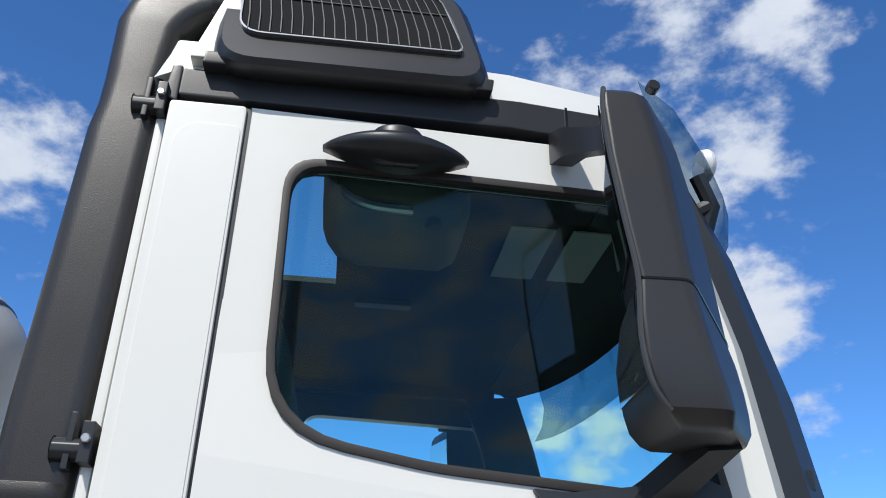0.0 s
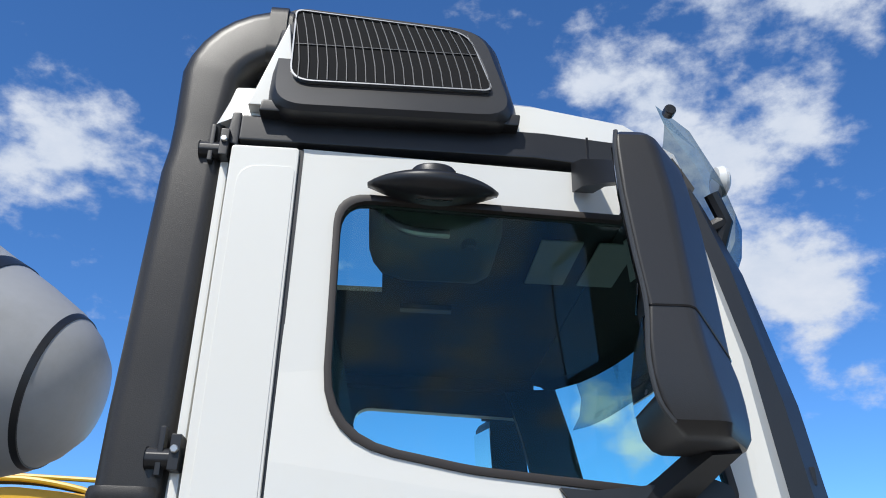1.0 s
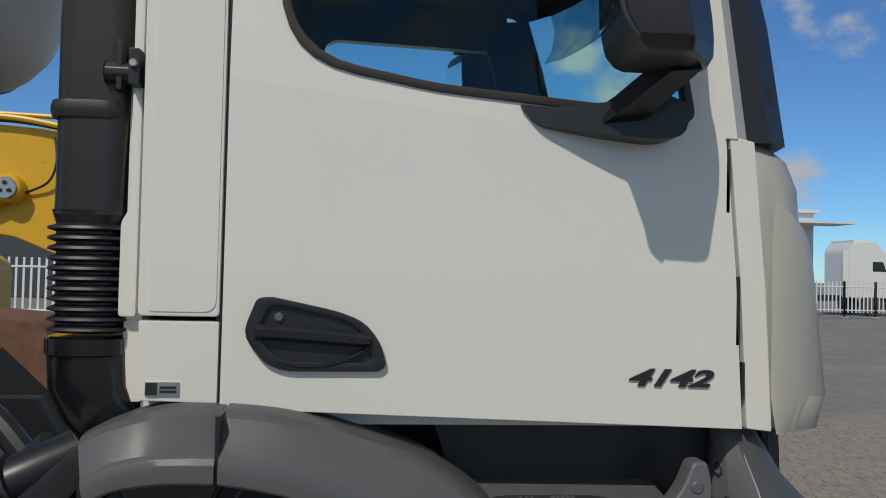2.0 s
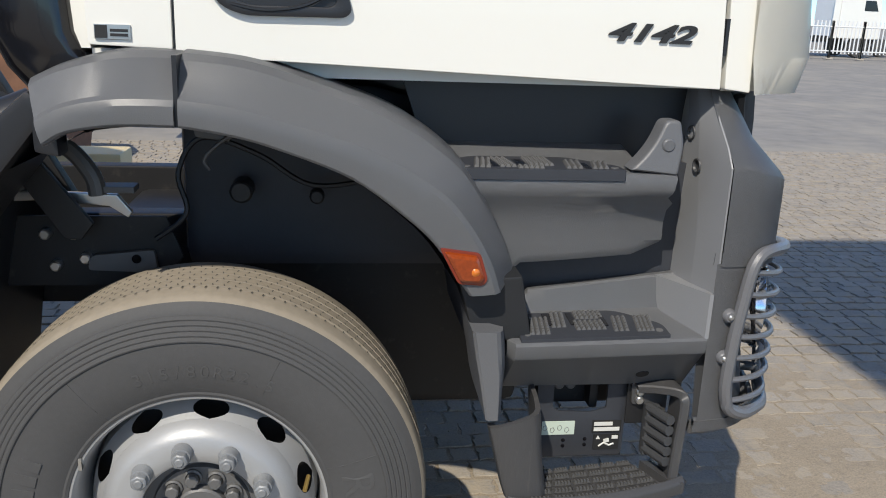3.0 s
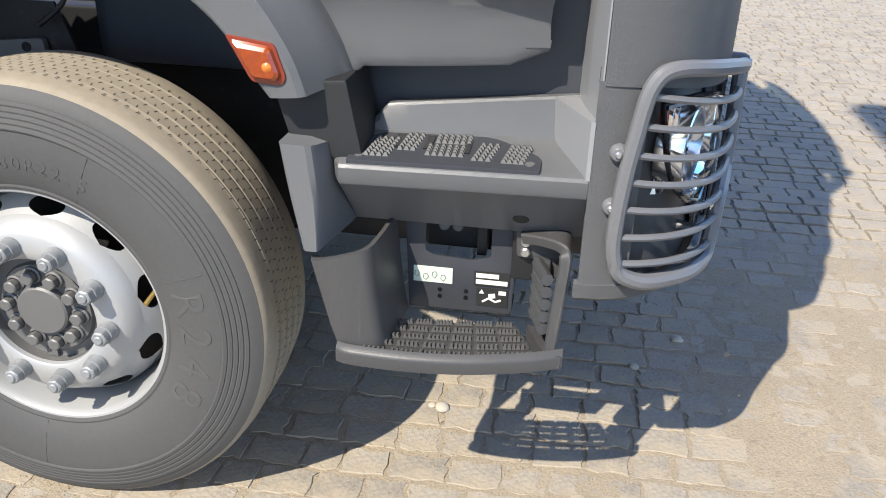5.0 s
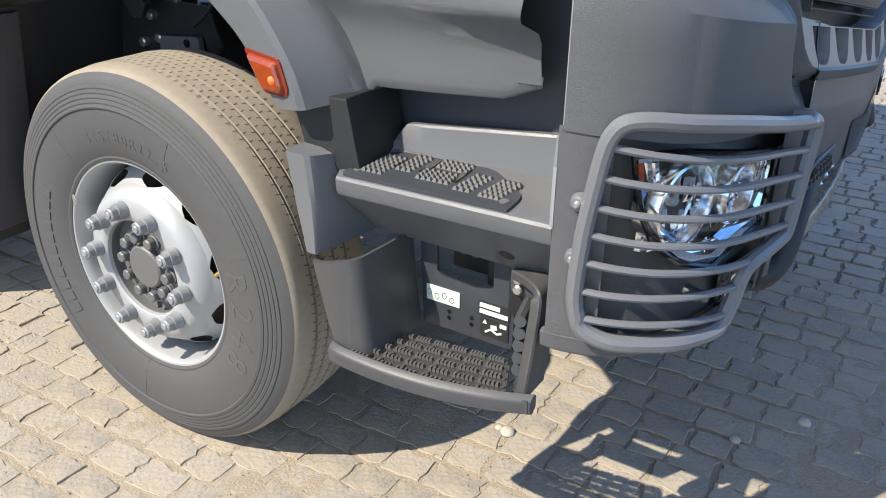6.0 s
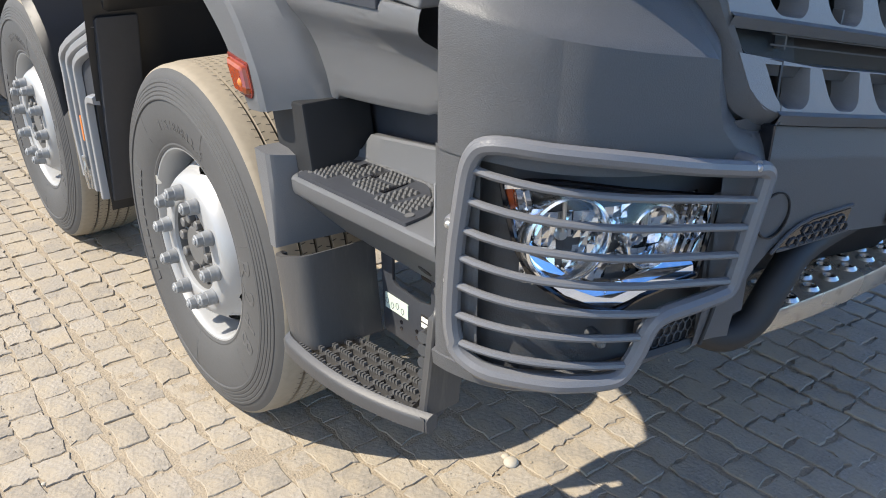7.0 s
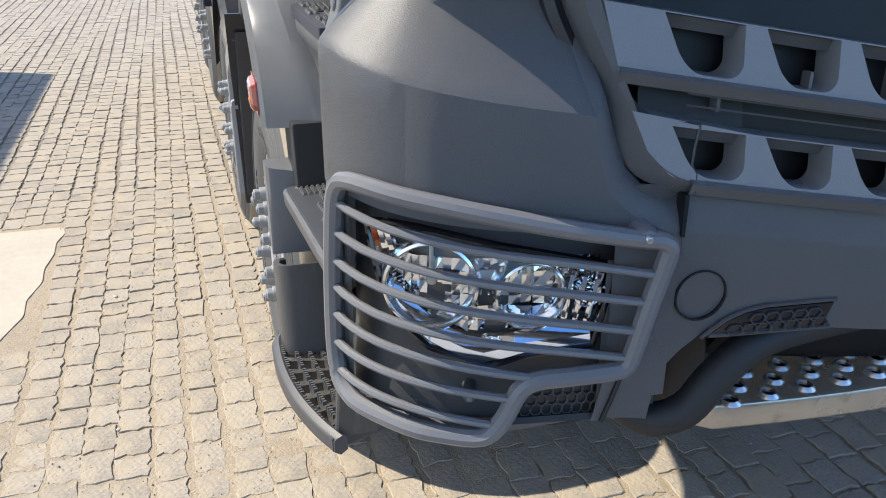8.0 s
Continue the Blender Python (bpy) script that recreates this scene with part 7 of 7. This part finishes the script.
part("cable", tube(curve_points([(-0.16, 0.50, 1.08), (-0.08, 0.50, 1.15), (-0.10, 0.52, 1.25), (-0.04, 0.53, 1.34), (0.1, 0.53, 1.30), (0.24, 0.53, 1.22), (0.42, 0.54, 1.24)]), 0.007, 6), BLACK_STEEL, truck)

# mixer drum on the chassis, behind the cab
tilt = 0.211
DM = Matrix.Translation((-0.81, YC, 2.70)) @ Matrix.Rotation(tilt, 4, "Y") @ Matrix.Rotation(math.pi, 4, "Z")
prof = [(0.0, 0.0), (0.10, 0.006), (0.165, 0.022), (0.235, 0.08), (0.295, 0.16), (0.36, 0.30), (0.48, 0.60), (0.70, 1.15), (0.92, 1.7), (1.10, 2.2), (1.16, 2.8), (0.95, 3.8), (0.55, 4.9), (0.5, 5.0), (0.45, 4.95)]
bm = lathe(prof, 64, "x")
bm.transform(DM)
drum = part("mixer_drum", bm, DRUM, truck, "grey mixer drum with black stripes", angle=60)
for s0, r0, r1 in ((0.125, 0.271, 0.297), (0.40, 0.402, 0.419), (1.00, 0.642, 0.660)):
    bm = lathe([(r0 - 0.004, s0), (r0 + 0.004, s0 + 0.001), (r1 + 0.004, s0 + 0.055), (r1 - 0.004, s0 + 0.056)], 64, "x")
    bm.transform(DM)
    part("drum_stripe", bm, BLACK, drum, "black painted drum stripe")
part("drum_cradle", box((-1.6, 0.95, 1.06), (-1.4, 1.6, 2.1), 0.02), BLACK_STEEL, truck)
part("drum_stand", prism([(-5.2, 1.06), (-4.6, 1.06), (-4.75, 2.6), (-5.05, 2.6)], 0.9, 1.66, r=0.02), BLACK_STEEL, truck)
part("oil_sump", prism([(-0.45, 0.97), (0.95, 0.97), (0.9, 0.42), (-0.3, 0.42)], 0.85, 1.7, r=0.04), BLACK_STEEL, truck)
part("far_step", prism([(0.62, 0.30), (1.40, 0.55), (1.40, 1.30), (0.62, 1.30)], 2 * YC - 0.35, 2 * YC - 0.05, r=0.03), GREY_DARK, truck)
part("front_beam", box((1.05, 0.45, 0.62), (1.30, 2 * YC - 0.45, 0.95), 0.03), BLACK_STEEL, truck)

# ---- the yard ----
def sheet(name, x0, x1, y0, y1, z, mat, kind, label, cat_, nx=1, ny=1):
    bm = bmesh.new()
    grid = [[bm.verts.new((x0 + (x1 - x0) * i / nx, y0 + (y1 - y0) * j / ny, z)) for i in range(nx + 1)] for j in range(ny + 1)]
    for j in range(ny):
        for i in range(nx):
            bm.faces.new((grid[j][i], grid[j][i + 1], grid[j + 1][i + 1], grid[j + 1][i]))
    ob = finish(name, bm, mat, smooth=False)
    return tagged(ob, label, cat_, kind=kind)


ground = sheet("ground", -1500, 1500, -1500, 1500, -0.03, FAR_GROUND, "structure", "wide sandy grey yard ground reaching the horizon", "ground")
PX0, PX1, PY0, PY1 = -13.0, 9.0, -5.0, 9.0
bed = sheet("joint_bed", PX0, PX1, PY0, PY1, -0.0065, DIRT, "structure", "gritty sandy dirt at the bottom of the joints", "ground")


def sand_sheet(x0, x1, y0, y1, step):
    """Loose sand, heaped unevenly: it fills the joints and drifts over the stones in places."""
    nx, ny = int((x1 - x0) / step), int((y1 - y0) / step)
    V, Fc = [], []
    for j in range(ny + 1):
        for i in range(nx + 1):
            x, y_ = x0 + step * i, y0 + step * j
            drift = noise.noise(Vector((x * 1.3, y_ * 1.3, 3.1))) + 0.5 * noise.noise(Vector((x * 4.1, y_ * 4.1, 9.4)))
            lump = noise.noise(Vector((x * 19.0, y_ * 19.0, 1.7))) + 0.8 * noise.noise(Vector((x * 47.0, y_ * 47.0, 6.2)))
            away = max(abs(x - (x0 + x1) / 2) / ((x1 - x0) / 2), abs(y_ - (y0 + y1) / 2) / ((y1 - y0) / 2))
            V.append((x, y_, -0.0008 + 0.0022 * drift + 0.0016 * lump + 0.0022 * math.exp(-((x - 1.0) ** 2 + (y_ + 0.15) ** 2) / 0.30) - 0.014 * max(0.0, (away - 0.9) * 10) + 0.0036 * math.exp(-((x - 2.15) ** 2 / 0.40 + (y_ - 0.9) ** 2 / 0.5)) - 0.0022 * math.exp(-((x - 1.25) ** 2 / 0.12 + (y_ - 0.8) ** 2 / 0.10)) - 0.0050 * math.exp(-((x - 1.15) ** 2 / 0.16 + (y_ - 1.75) ** 2 / 0.35)) - 0.0028 * max(0.0, min(1.0, (-0.25 - x) / 0.5))))
    for j in range(ny):
        for i in range(nx):
            a = j * (nx + 1) + i
            Fc.append((a, a + 1, a + nx + 2, a + nx + 1))
    m_ = bpy.data.meshes.new("joint_sand")
    m_.from_pydata(V, [], Fc)
    m_.polygons.foreach_set("use_smooth", [True] * len(m_.polygons))
    m_.materials.append(SAND)
    return tagged(new("joint_sand", m_), "pale crumbly sand packed between and over the setts", "sand", kind="stuff")


sand_sheet(-2.6, 3.4, -1.7, 2.3, 0.0125)

rng = np.random.RandomState(4)
SETT_L, SETT_W = 0.136, 0.108


def sett(l, w, h, jit, rs):
    """One worn stone: an uneven eight-cornered outline, rounded over to a flat crown."""
    c = []
    side = (-0.97, -0.42, 0.05, 0.48, 0.97)
    ring = [(t, -1) for t in side] + [(1, t) for t in side[1:-1]] + [(-t, 1) for t in side] + [(-1, -t) for t in side[1:-1]]
    for sx, sy in ring:
        edge = rs.uniform(-jit, jit * 0.35)
        c.append((sx * l / 2 + (sx * edge if abs(sx) == 1 else rs.uniform(-jit, jit) * 0.5), sy * w / 2 + (sy * edge if abs(sy) == 1 else rs.uniform(-jit, jit) * 0.5)))
    n = len(c)
    V = [(x, y, -0.02) for x, y in c] + [(x * 0.998, y * 0.997, h - 0.0026) for x, y in c] + [(x * rs.uniform(0.955, 0.985), y * rs.uniform(0.945, 0.98), h + rs.uniform(-0.0010, 0.0006)) for x, y in c]
    Fc = [tuple(range(2 * n, 3 * n))]
    for a in (0, n):
        for k in range(n):
            Fc.append((a + k, a + (k + 1) % n, a + n + (k + 1) % n, a + n + k))
    return V, Fc


SLAB = (-1.88, -0.50, -3.2, -0.80)
verts, faces, near = [], [], []
row = 0
y = PY0
while y < PY1:
    w = SETT_W + rng.uniform(-0.008, 0.008)
    x = PX0 + rng.uniform(0, SETT_L)
    while x < PX1:
        l = SETT_L * rng.uniform(0.78, 1.22)
        cx, cy = x + l / 2, y + w / 2 + 0.012 * math.sin(x * 0.9 + row) + 0.02 * math.sin(x * 0.23)
        x += l
        if SLAB[0] < cx < SLAB[1] + 0.08 * math.sin(cy * 9) and SLAB[2] < cy < SLAB[3] + 0.10 * (cx - SLAB[0]) / 3.6:
            continue
        far = abs(cx - 0.5) > 4.5 or cy > 4.5 or cy < -2.5
        near_zone = -0.45 < cx < 1.60 and -0.85 < cy < 0.95
        gap = 0.006
        if near_zone and len(near) < 296:
            near.append((cx, cy, l - gap, w - gap))
            continue
        base = len(verts)
        V, Fc = sett(l - gap, w - gap, 0.002 + rng.uniform(-0.0025, 0.0022), 0.011, rng)
        verts += [(a + cx, b_ + cy, c) for a, b_, c in V]
        faces += [tuple(base + k for k in q) for q in Fc]
    y += w
    row += 1
me = bpy.data.meshes.new("setts")
me.from_pydata(verts, [], faces)
me.materials.append(STONE_FIELD)
tagged(new("setts", me), "worn grey-beige stone setts laid in rows with sandy joints", "paving", kind="stuff")
paving = tagged(bed, "", "")
kinds = []
for q in range(14):
    V, Fc = sett(SETT_L - 0.012, SETT_W - 0.012, 0.003, 0.011, rng)
    m_ = bpy.data.meshes.new("sett")
    m_.from_pydata(V, [], Fc)
    m_.materials.append(STONE)
    kinds.append(m_)
for q, (cx, cy, l, w) in enumerate(near):
    ob = new("sett", kinds[rng.randint(14)])
    ob.parent = bed
    ob.location = (cx, cy, rng.uniform(-0.003, 0.002))
    ob.scale = (l / (SETT_L - 0.012), w / (SETT_W - 0.012), 1)
    ob.rotation_euler = (rng.uniform(-0.012, 0.012), rng.uniform(-0.012, 0.012), rng.uniform(-0.03, 0.03))
slab_o = prism(rounded([(-1.85, -3.1), (-0.52, -3.1), (-0.50, -2.0), (-0.56, -1.4), (-0.53, -0.93), (-0.66, -0.90), (-0.83, -0.845), (-0.98, -0.855), (-1.15, -0.812), (-1.30, -0.82), (-1.47, -0.795), (-1.62, -0.80), (-1.74, -0.768), (-1.825, -0.79), (-1.83, -1.6)], 0.03, 3), -0.03, 0.002, "z", r=0.004)
tagged(finish("concrete_patch", slab_o, CONCRETE), "pale concrete patch let into the setts", "paving", kind="structure")

# pebbles near the bumper
for q, (x, y_, s) in enumerate(((0.83, 0.62, 0.022), (1.55, 1.15, 0.02), (1.40, 0.95, 0.016), (0.80, 0.63, 0.012), (-0.9, -0.5, 0.01), (0.1, -0.45, 0.008))):
    bm = bmesh.new()
    bmesh.ops.create_icosphere(bm, subdivisions=2, radius=s)
    for v in bm.verts:
        v.co *= 1 + 0.35 * noise.noise(v.co * 40 + Vector((q * 3.1, 0, 0)))
        v.co.z *= 0.55
        v.co += Vector((x, y_, s * 0.35))
    tagged(finish("pebble", bm, CONCRETE, angle=60), "small pale stone lying on the setts", "stone", group="loose stones")


# fences
def fence_panel(name, x0, y0, x1, y1, h, n, group):
    """Palisade panel: posts, two rails and pickets."""
    f = thing(name, "white painted steel palisade fence panel", "fence", (x0, y0, 0), group)
    d = Vector((x1 - x0, y1 - y0, 0))
    for t in (0.0, 1.0):
        p = d * t
        part("post", box((p.x - 0.05, p.y - 0.05, 0), (p.x + 0.05, p.y + 0.05, h), 0.005), FENCE_W, f)
    for z in (0.42, h - 0.3):
        part("rail", tube([(0, 0, z), tuple(d) [:2] + (z,)], 0.035, 6), FENCE_W, f)
    for k in range(1, n):
        p = d * (k / n)
        part("picket", box((p.x - 0.034, p.y - 0.012, 0.30), (p.x + 0.034, p.y + 0.012, h)), FENCE_W, f)
    part("foot", box((-0.2, -0.12, 0), (0.2, 0.12, 0.08), 0.02), CONCRETE, f)
    return f


for k in range(15):
    fence_panel("fence_panel", 20.5 + k * 1.75, 40, 22.25 + k * 1.75, 40, 1.95, 8, "white yard fence")
for k in range(5):
    fence_panel("fence_panel", -14.5 + k * 3.0, 26, -11.5 + k * 3.0, 26, 2.1, 13, "white yard fence behind the digger")


def far_truck(x, y, rz):
    t = thing("parked_truck", "white tractor unit parked behind the fence", "truck", (x, y, 0))
    t.rotation_euler = (0, 0, rz)
    part("cab", prism(rounded([(0, 0.9), (0, 3.35), (0.3, 3.75), (1.5, 3.75), (2.15, 3.1), (2.3, 2.2), (2.35, 0.9)], 0.12, 4), -1.2, 1.2, r=0.08), WHITE, t)
    part("side_window", prism([(1.28, 2.25), (1.28, 2.75), (1.85, 2.75), (2.05, 2.25)], -1.215, -1.18, r=0.02), BLACK_GLOSS, t)
    part("windscreen", prism([(-1.0, 2.05), (1.0, 2.05), (0.95, 3.0), (-0.95, 3.0)], 2.26, 2.33, "x"), BLACK_GLOSS, t)
    part("side_fairing", box((-0.35, -1.2, 0.9), (-0.02, -1.12, 3.3), 0.02), WHITE, t)
    part("rear_recess", box((-0.03, -1.0, 1.0), (0.01, 1.0, 3.2), 0.01), WHITE_DULL, t)
    part("air_dam", prism([(0.3, 3.6), (0.3, 3.85), (1.2, 3.85), (1.9, 3.4)], -1.1, 1.1, r=0.05), WHITE, t)
    part("chassis", box((-4.0, -0.5, 0.7), (0.2, 0.5, 1.0), 0.02), BLACK_STEEL, t)
    for wx in (1.3, -2.9):
        part("wheel", lathe([(0, -1.2), (0.3, -1.2), (0.5, -1.18), (0.52, -1.1), (0.52, -0.85), (0, -0.85)], 32, "y", (wx, 0, 0.52)), RUBBER, t)
        part("wheel", lathe([(0, 1.2), (0.3, 1.2), (0.5, 1.18), (0.52, 1.1), (0.52, 0.85), (0, 0.85)], 32, "y", (wx, 0, 0.52)), RUBBER, t)
    return t


far_truck(28.2, 44.82, 0.0).scale = (1.1, 1.1, 1.13)
far_truck(35.5, 47, 0.0)


def building(name, x0, y0, x1, y1, h, label):
    b = thing(name, label, "building", (x0, y0, 0))
    part("wall", box((0, 0, 0), (x1 - x0, y1 - y0, h), 0.05), BUILDING, b)
    part("roof", box((-0.4, -0.4, h), (x1 - x0 + 0.4, y1 - y0 + 0.4, h + 0.35), 0.05), WHITE_DULL, b)
    part("canopy", box((-0.5, -3.5, h * 0.86), (x1 - x0 + 2.4, 0.5, h * 0.86 + 0.22), 0.03), WHITE_DULL, b)
    for k in range(5):
        w = part("window", box(((k + 0.15) * (x1 - x0) / 5, -0.04, h * 0.45), ((k + 0.85) * (x1 - x0) / 5, 0.02, h * 0.65), 0.02), BLACK_GLOSS, b)
        part("window_frame", box(((k + 0.15) * (x1 - x0) / 5 - 0.08, -0.07, h * 0.45 - 0.08), ((k + 0.85) * (x1 - x0) / 5 + 0.08, -0.045, h * 0.45), 0.01), BUILDING, w)
    return b


building("office_building", 28, 80, 46.8, 100, 8.95, "white flat-roofed building with a canopy beyond the fence")
shed = thing("dark_shed", "long dark shed behind the white fence", "building", (-40, 48, 0))
part("wall", box((0, 0, 0), (34, 10, 5.2), 0.05), DARK_FAR, shed)
part("roof", box((-0.5, -0.5, 5.2), (34.5, 10.5, 5.6), 0.05), BUILDING, shed)


# digger: raised yellow boom with hoses, cylinder and a rusty bucket
def digger():
    d = thing("excavator", "yellow excavator with raised boom and black hoses", "excavator", (0, 0, 0))
    out = rounded([(-6.2, 2.1), (-5.2, 3.35), (-4.2, 3.55), (-3.2, 3.48), (-2.5, 3.15), (-2.35, 2.5), (-2.7, 1.95), (-3.2, 1.93), (-3.9, 2.22), (-4.6, 2.2), (-5.6, 1.7)], 0.15, 4)
    part("boom", prism(out, 8.7, 9.3, r=0.03), YELLOW, d, "yellow boom")
    pin = part("boom_pin", disc(0.17, 8.5, 8.72, (-3.88, 2.76), segs=24, bevel=0.02), YELLOW, d)
    part("pin_cap", disc(0.13, 8.47, 8.52, (-3.88, 2.76), segs=20, bevel=0.01), STEEL, pin)
    for a in (90, 210, 330):
        part("pin_bolt", disc(0.025, 8.45, 8.475, (-3.88 + 0.06 * math.cos(radians(a)), 2.76 + 0.06 * math.sin(radians(a))), segs=10), INK, pin)
    part("cylinder", tube([(-3.95, 8.62, 2.72), (-5.6, 8.62, 1.9)], 0.09, 12), STEEL, d, "chromed cylinder rod")
    part("cylinder_eye", tube([(-3.9, 8.62, 2.75), (-4.25, 8.62, 2.57)], 0.13, 12), YELLOW, d)
    for k in range(3):
        part("boom_pipe", tube(curve_points([(-6.2, 8.6 + 0.12 * k, 2.6), (-5.2, 8.6 + 0.12 * k, 3.45), (-4.2, 8.6 + 0.12 * k, 3.62), (-3.3, 8.6 + 0.12 * k, 3.52), (-2.7, 8.6 + 0.12 * k, 3.3)], 5), 0.035, 8), YELLOW if k == 0 else BLACK, d)
    part("boom_hose", tube(curve_points([(-3.4, 8.65, 3.4), (-3.35, 8.6, 3.1), (-3.45, 8.62, 2.85), (-3.72, 8.66, 2.72)], 5), 0.015, 6), BLACK, d)
    part("boom_rail", tube([(-5.4, 8.8, 3.72), (-3.2, 8.8, 3.66)], 0.03, 8), YELLOW, d)
    part("undercarriage", prism(rounded([(-7.5, 0.0), (-7.8, 0.4), (-7.5, 0.85), (-3.4, 0.85), (-3.1, 0.4), (-3.4, 0.0)], 0.2, 4), 8.2, 10.6, r=0.03), BLACK_STEEL, d, "black crawler tracks")
    part("house", prism(rounded([(-8.2, 0.95), (-8.2, 2.4), (-5.5, 2.4), (-4.6, 1.9), (-4.6, 0.95)], 0.12, 3), 8.3, 10.6, r=0.04), YELLOW, d, "yellow engine house")
    part("stick", prism([(-2.35, 2.5), (-2.7, 2.3), (-2.1, 0.8), (-1.75, 0.8)], 8.75, 9.25, r=0.03), YELLOW, d)
    return d


digger()
bucket = thing("bucket", "rusty brown excavator bucket standing on the ground", "bucket", (0, 0, 0))
part("bucket_shell", prism(rounded([(-3.9, 0.02), (-2.3, 0.02), (-2.2, 0.7), (-2.7, 1.35), (-3.6, 1.42), (-4.1, 0.9)], 0.12, 4), 6.4, 7.6, r=0.03), RUST, bucket, "rust-coloured plates")
for yy in (6.38, 7.58):
    part("bucket_side", prism([(-3.3, 0.9), (-3.0, 1.1), (-2.2, 0.35), (-2.5, 0.1)], yy, yy + 0.04), BLACK_STEEL, bucket)
beam = thing("timber_beam", "pale yellow painted beam lying behind the truck", "beam", (0, 0, 0))
part("beam_body", box((-4.2, 4.4, 0.02), (-1.2, 4.75, 0.62), 0.02), material("cream_paint", (0.62, 0.50, 0.28), 0.5, vary=0.1), beam)
for p, r in (([(-1.6, 0.75, 1.72), (-1.1, 0.72, 1.66), (-0.72, 0.62, 1.50), (-0.52, 0.56, 1.30)], 0.035), ([(-1.5, 0.70, 1.05), (-1.0, 0.64, 1.12), (-0.66, 0.56, 1.30), (-0.5, 0.52, 1.42)], 0.035), ([(-1.5, 0.66, 1.0), (-0.95, 0.60, 1.08), (-0.62, 0.54, 1.25)], 0.03)):
    part("chassis_hose", tube(curve_points(p, 6), r, 10), BLACK, truck, "thick black hose behind the cab")
part("rear_frame", prism([(-0.95, 1.5), (-0.62, 1.5), (-0.42, 1.12), (-0.50, 1.08), (-0.70, 1.38), (-0.86, 1.38), (-0.86, 0.9), (-0.95, 0.9)], 0.75, 0.80, r=0.006), BLACK_STEEL, truck)

# unseen neighbour: a curtain trailer added to throw the shade on the setts
trailer = thing("box_trailer", "unseen white box trailer opposite the truck, added to cast shade", "trailer", (0, 0, 0))
part("body", box((-7.4, -6.4, 1.1), (-2.8, -3.95, 3.4), 0.03), WHITE_DULL, trailer)
part("chassis", box((-7.3, -5.8, 0.8), (-2.9, -4.6, 1.1), 0.02), BLACK_STEEL, trailer)
for wx in (-6.4, -5.1):
    for wy in (-6.3, -4.3):
        part("wheel", lathe([(0, 0), (0.3, 0), (0.5, 0.02), (0.52, 0.1), (0.52, 0.3), (0, 0.3)], 32, "y", (wx, wy, 0.52)), RUBBER, trailer)
part("support_leg", box((-3.4, -5.4, 0), (-3.2, -5.2, 0.8), 0.01), STEEL, trailer)

# unseen canopy added behind the viewer, to shade the setts ahead of the truck
shade_canopy = thing("canopy", "unseen flat grey canopy roof on tall steel posts, added to cast shade", "canopy", (0, 0, 0))
part("roof", box((-0.88, -9.0, 9.0), (9.5, -2.95, 9.25), 0.03), BUILDING, shade_canopy)
for x, y_ in ((-0.5, -8.6), (9.1, -8.6), (9.1, -3.4)):
    part("post", tube([(x, y_, 0.0), (x, y_, 9.0)], 0.10, 12), STEEL, shade_canopy)

# loose sand crumbs along the joints near the truck
rs = np.random.RandomState(12)
V, Fc = [], []
for q in range(15000):
    x, y_ = rs.uniform(-2.4, 3.4), rs.uniform(-1.5, 2.2)
    if SLAB[0] < x < SLAB[1] and y_ < -0.8:
        continue
    s_ = rs.uniform(0.0012, 0.0035) * (1.8 if q % 25 == 0 else 1.0)
    b_ = len(V)
    k = rs.uniform(0.6, 1.3, 5)
    V += [(x - s_ * k[0], y_, 0.004), (x, y_ - s_ * k[1], 0.003), (x + s_ * k[2], y_, 0.004), (x, y_ + s_ * k[3], 0.003), (x, y_, 0.003 + s_ * k[4])]
    Fc += [(b_ + a, b_ + (a + 1) % 4, b_ + 4) for a in range(4)]
me = bpy.data.meshes.new("sand_crumbs")
me.from_pydata(V, [], Fc)
me.materials.append(SAND)
tagged(new("sand_crumbs", me), "loose sand crumbs scattered over the setts", "sand", kind="stuff")
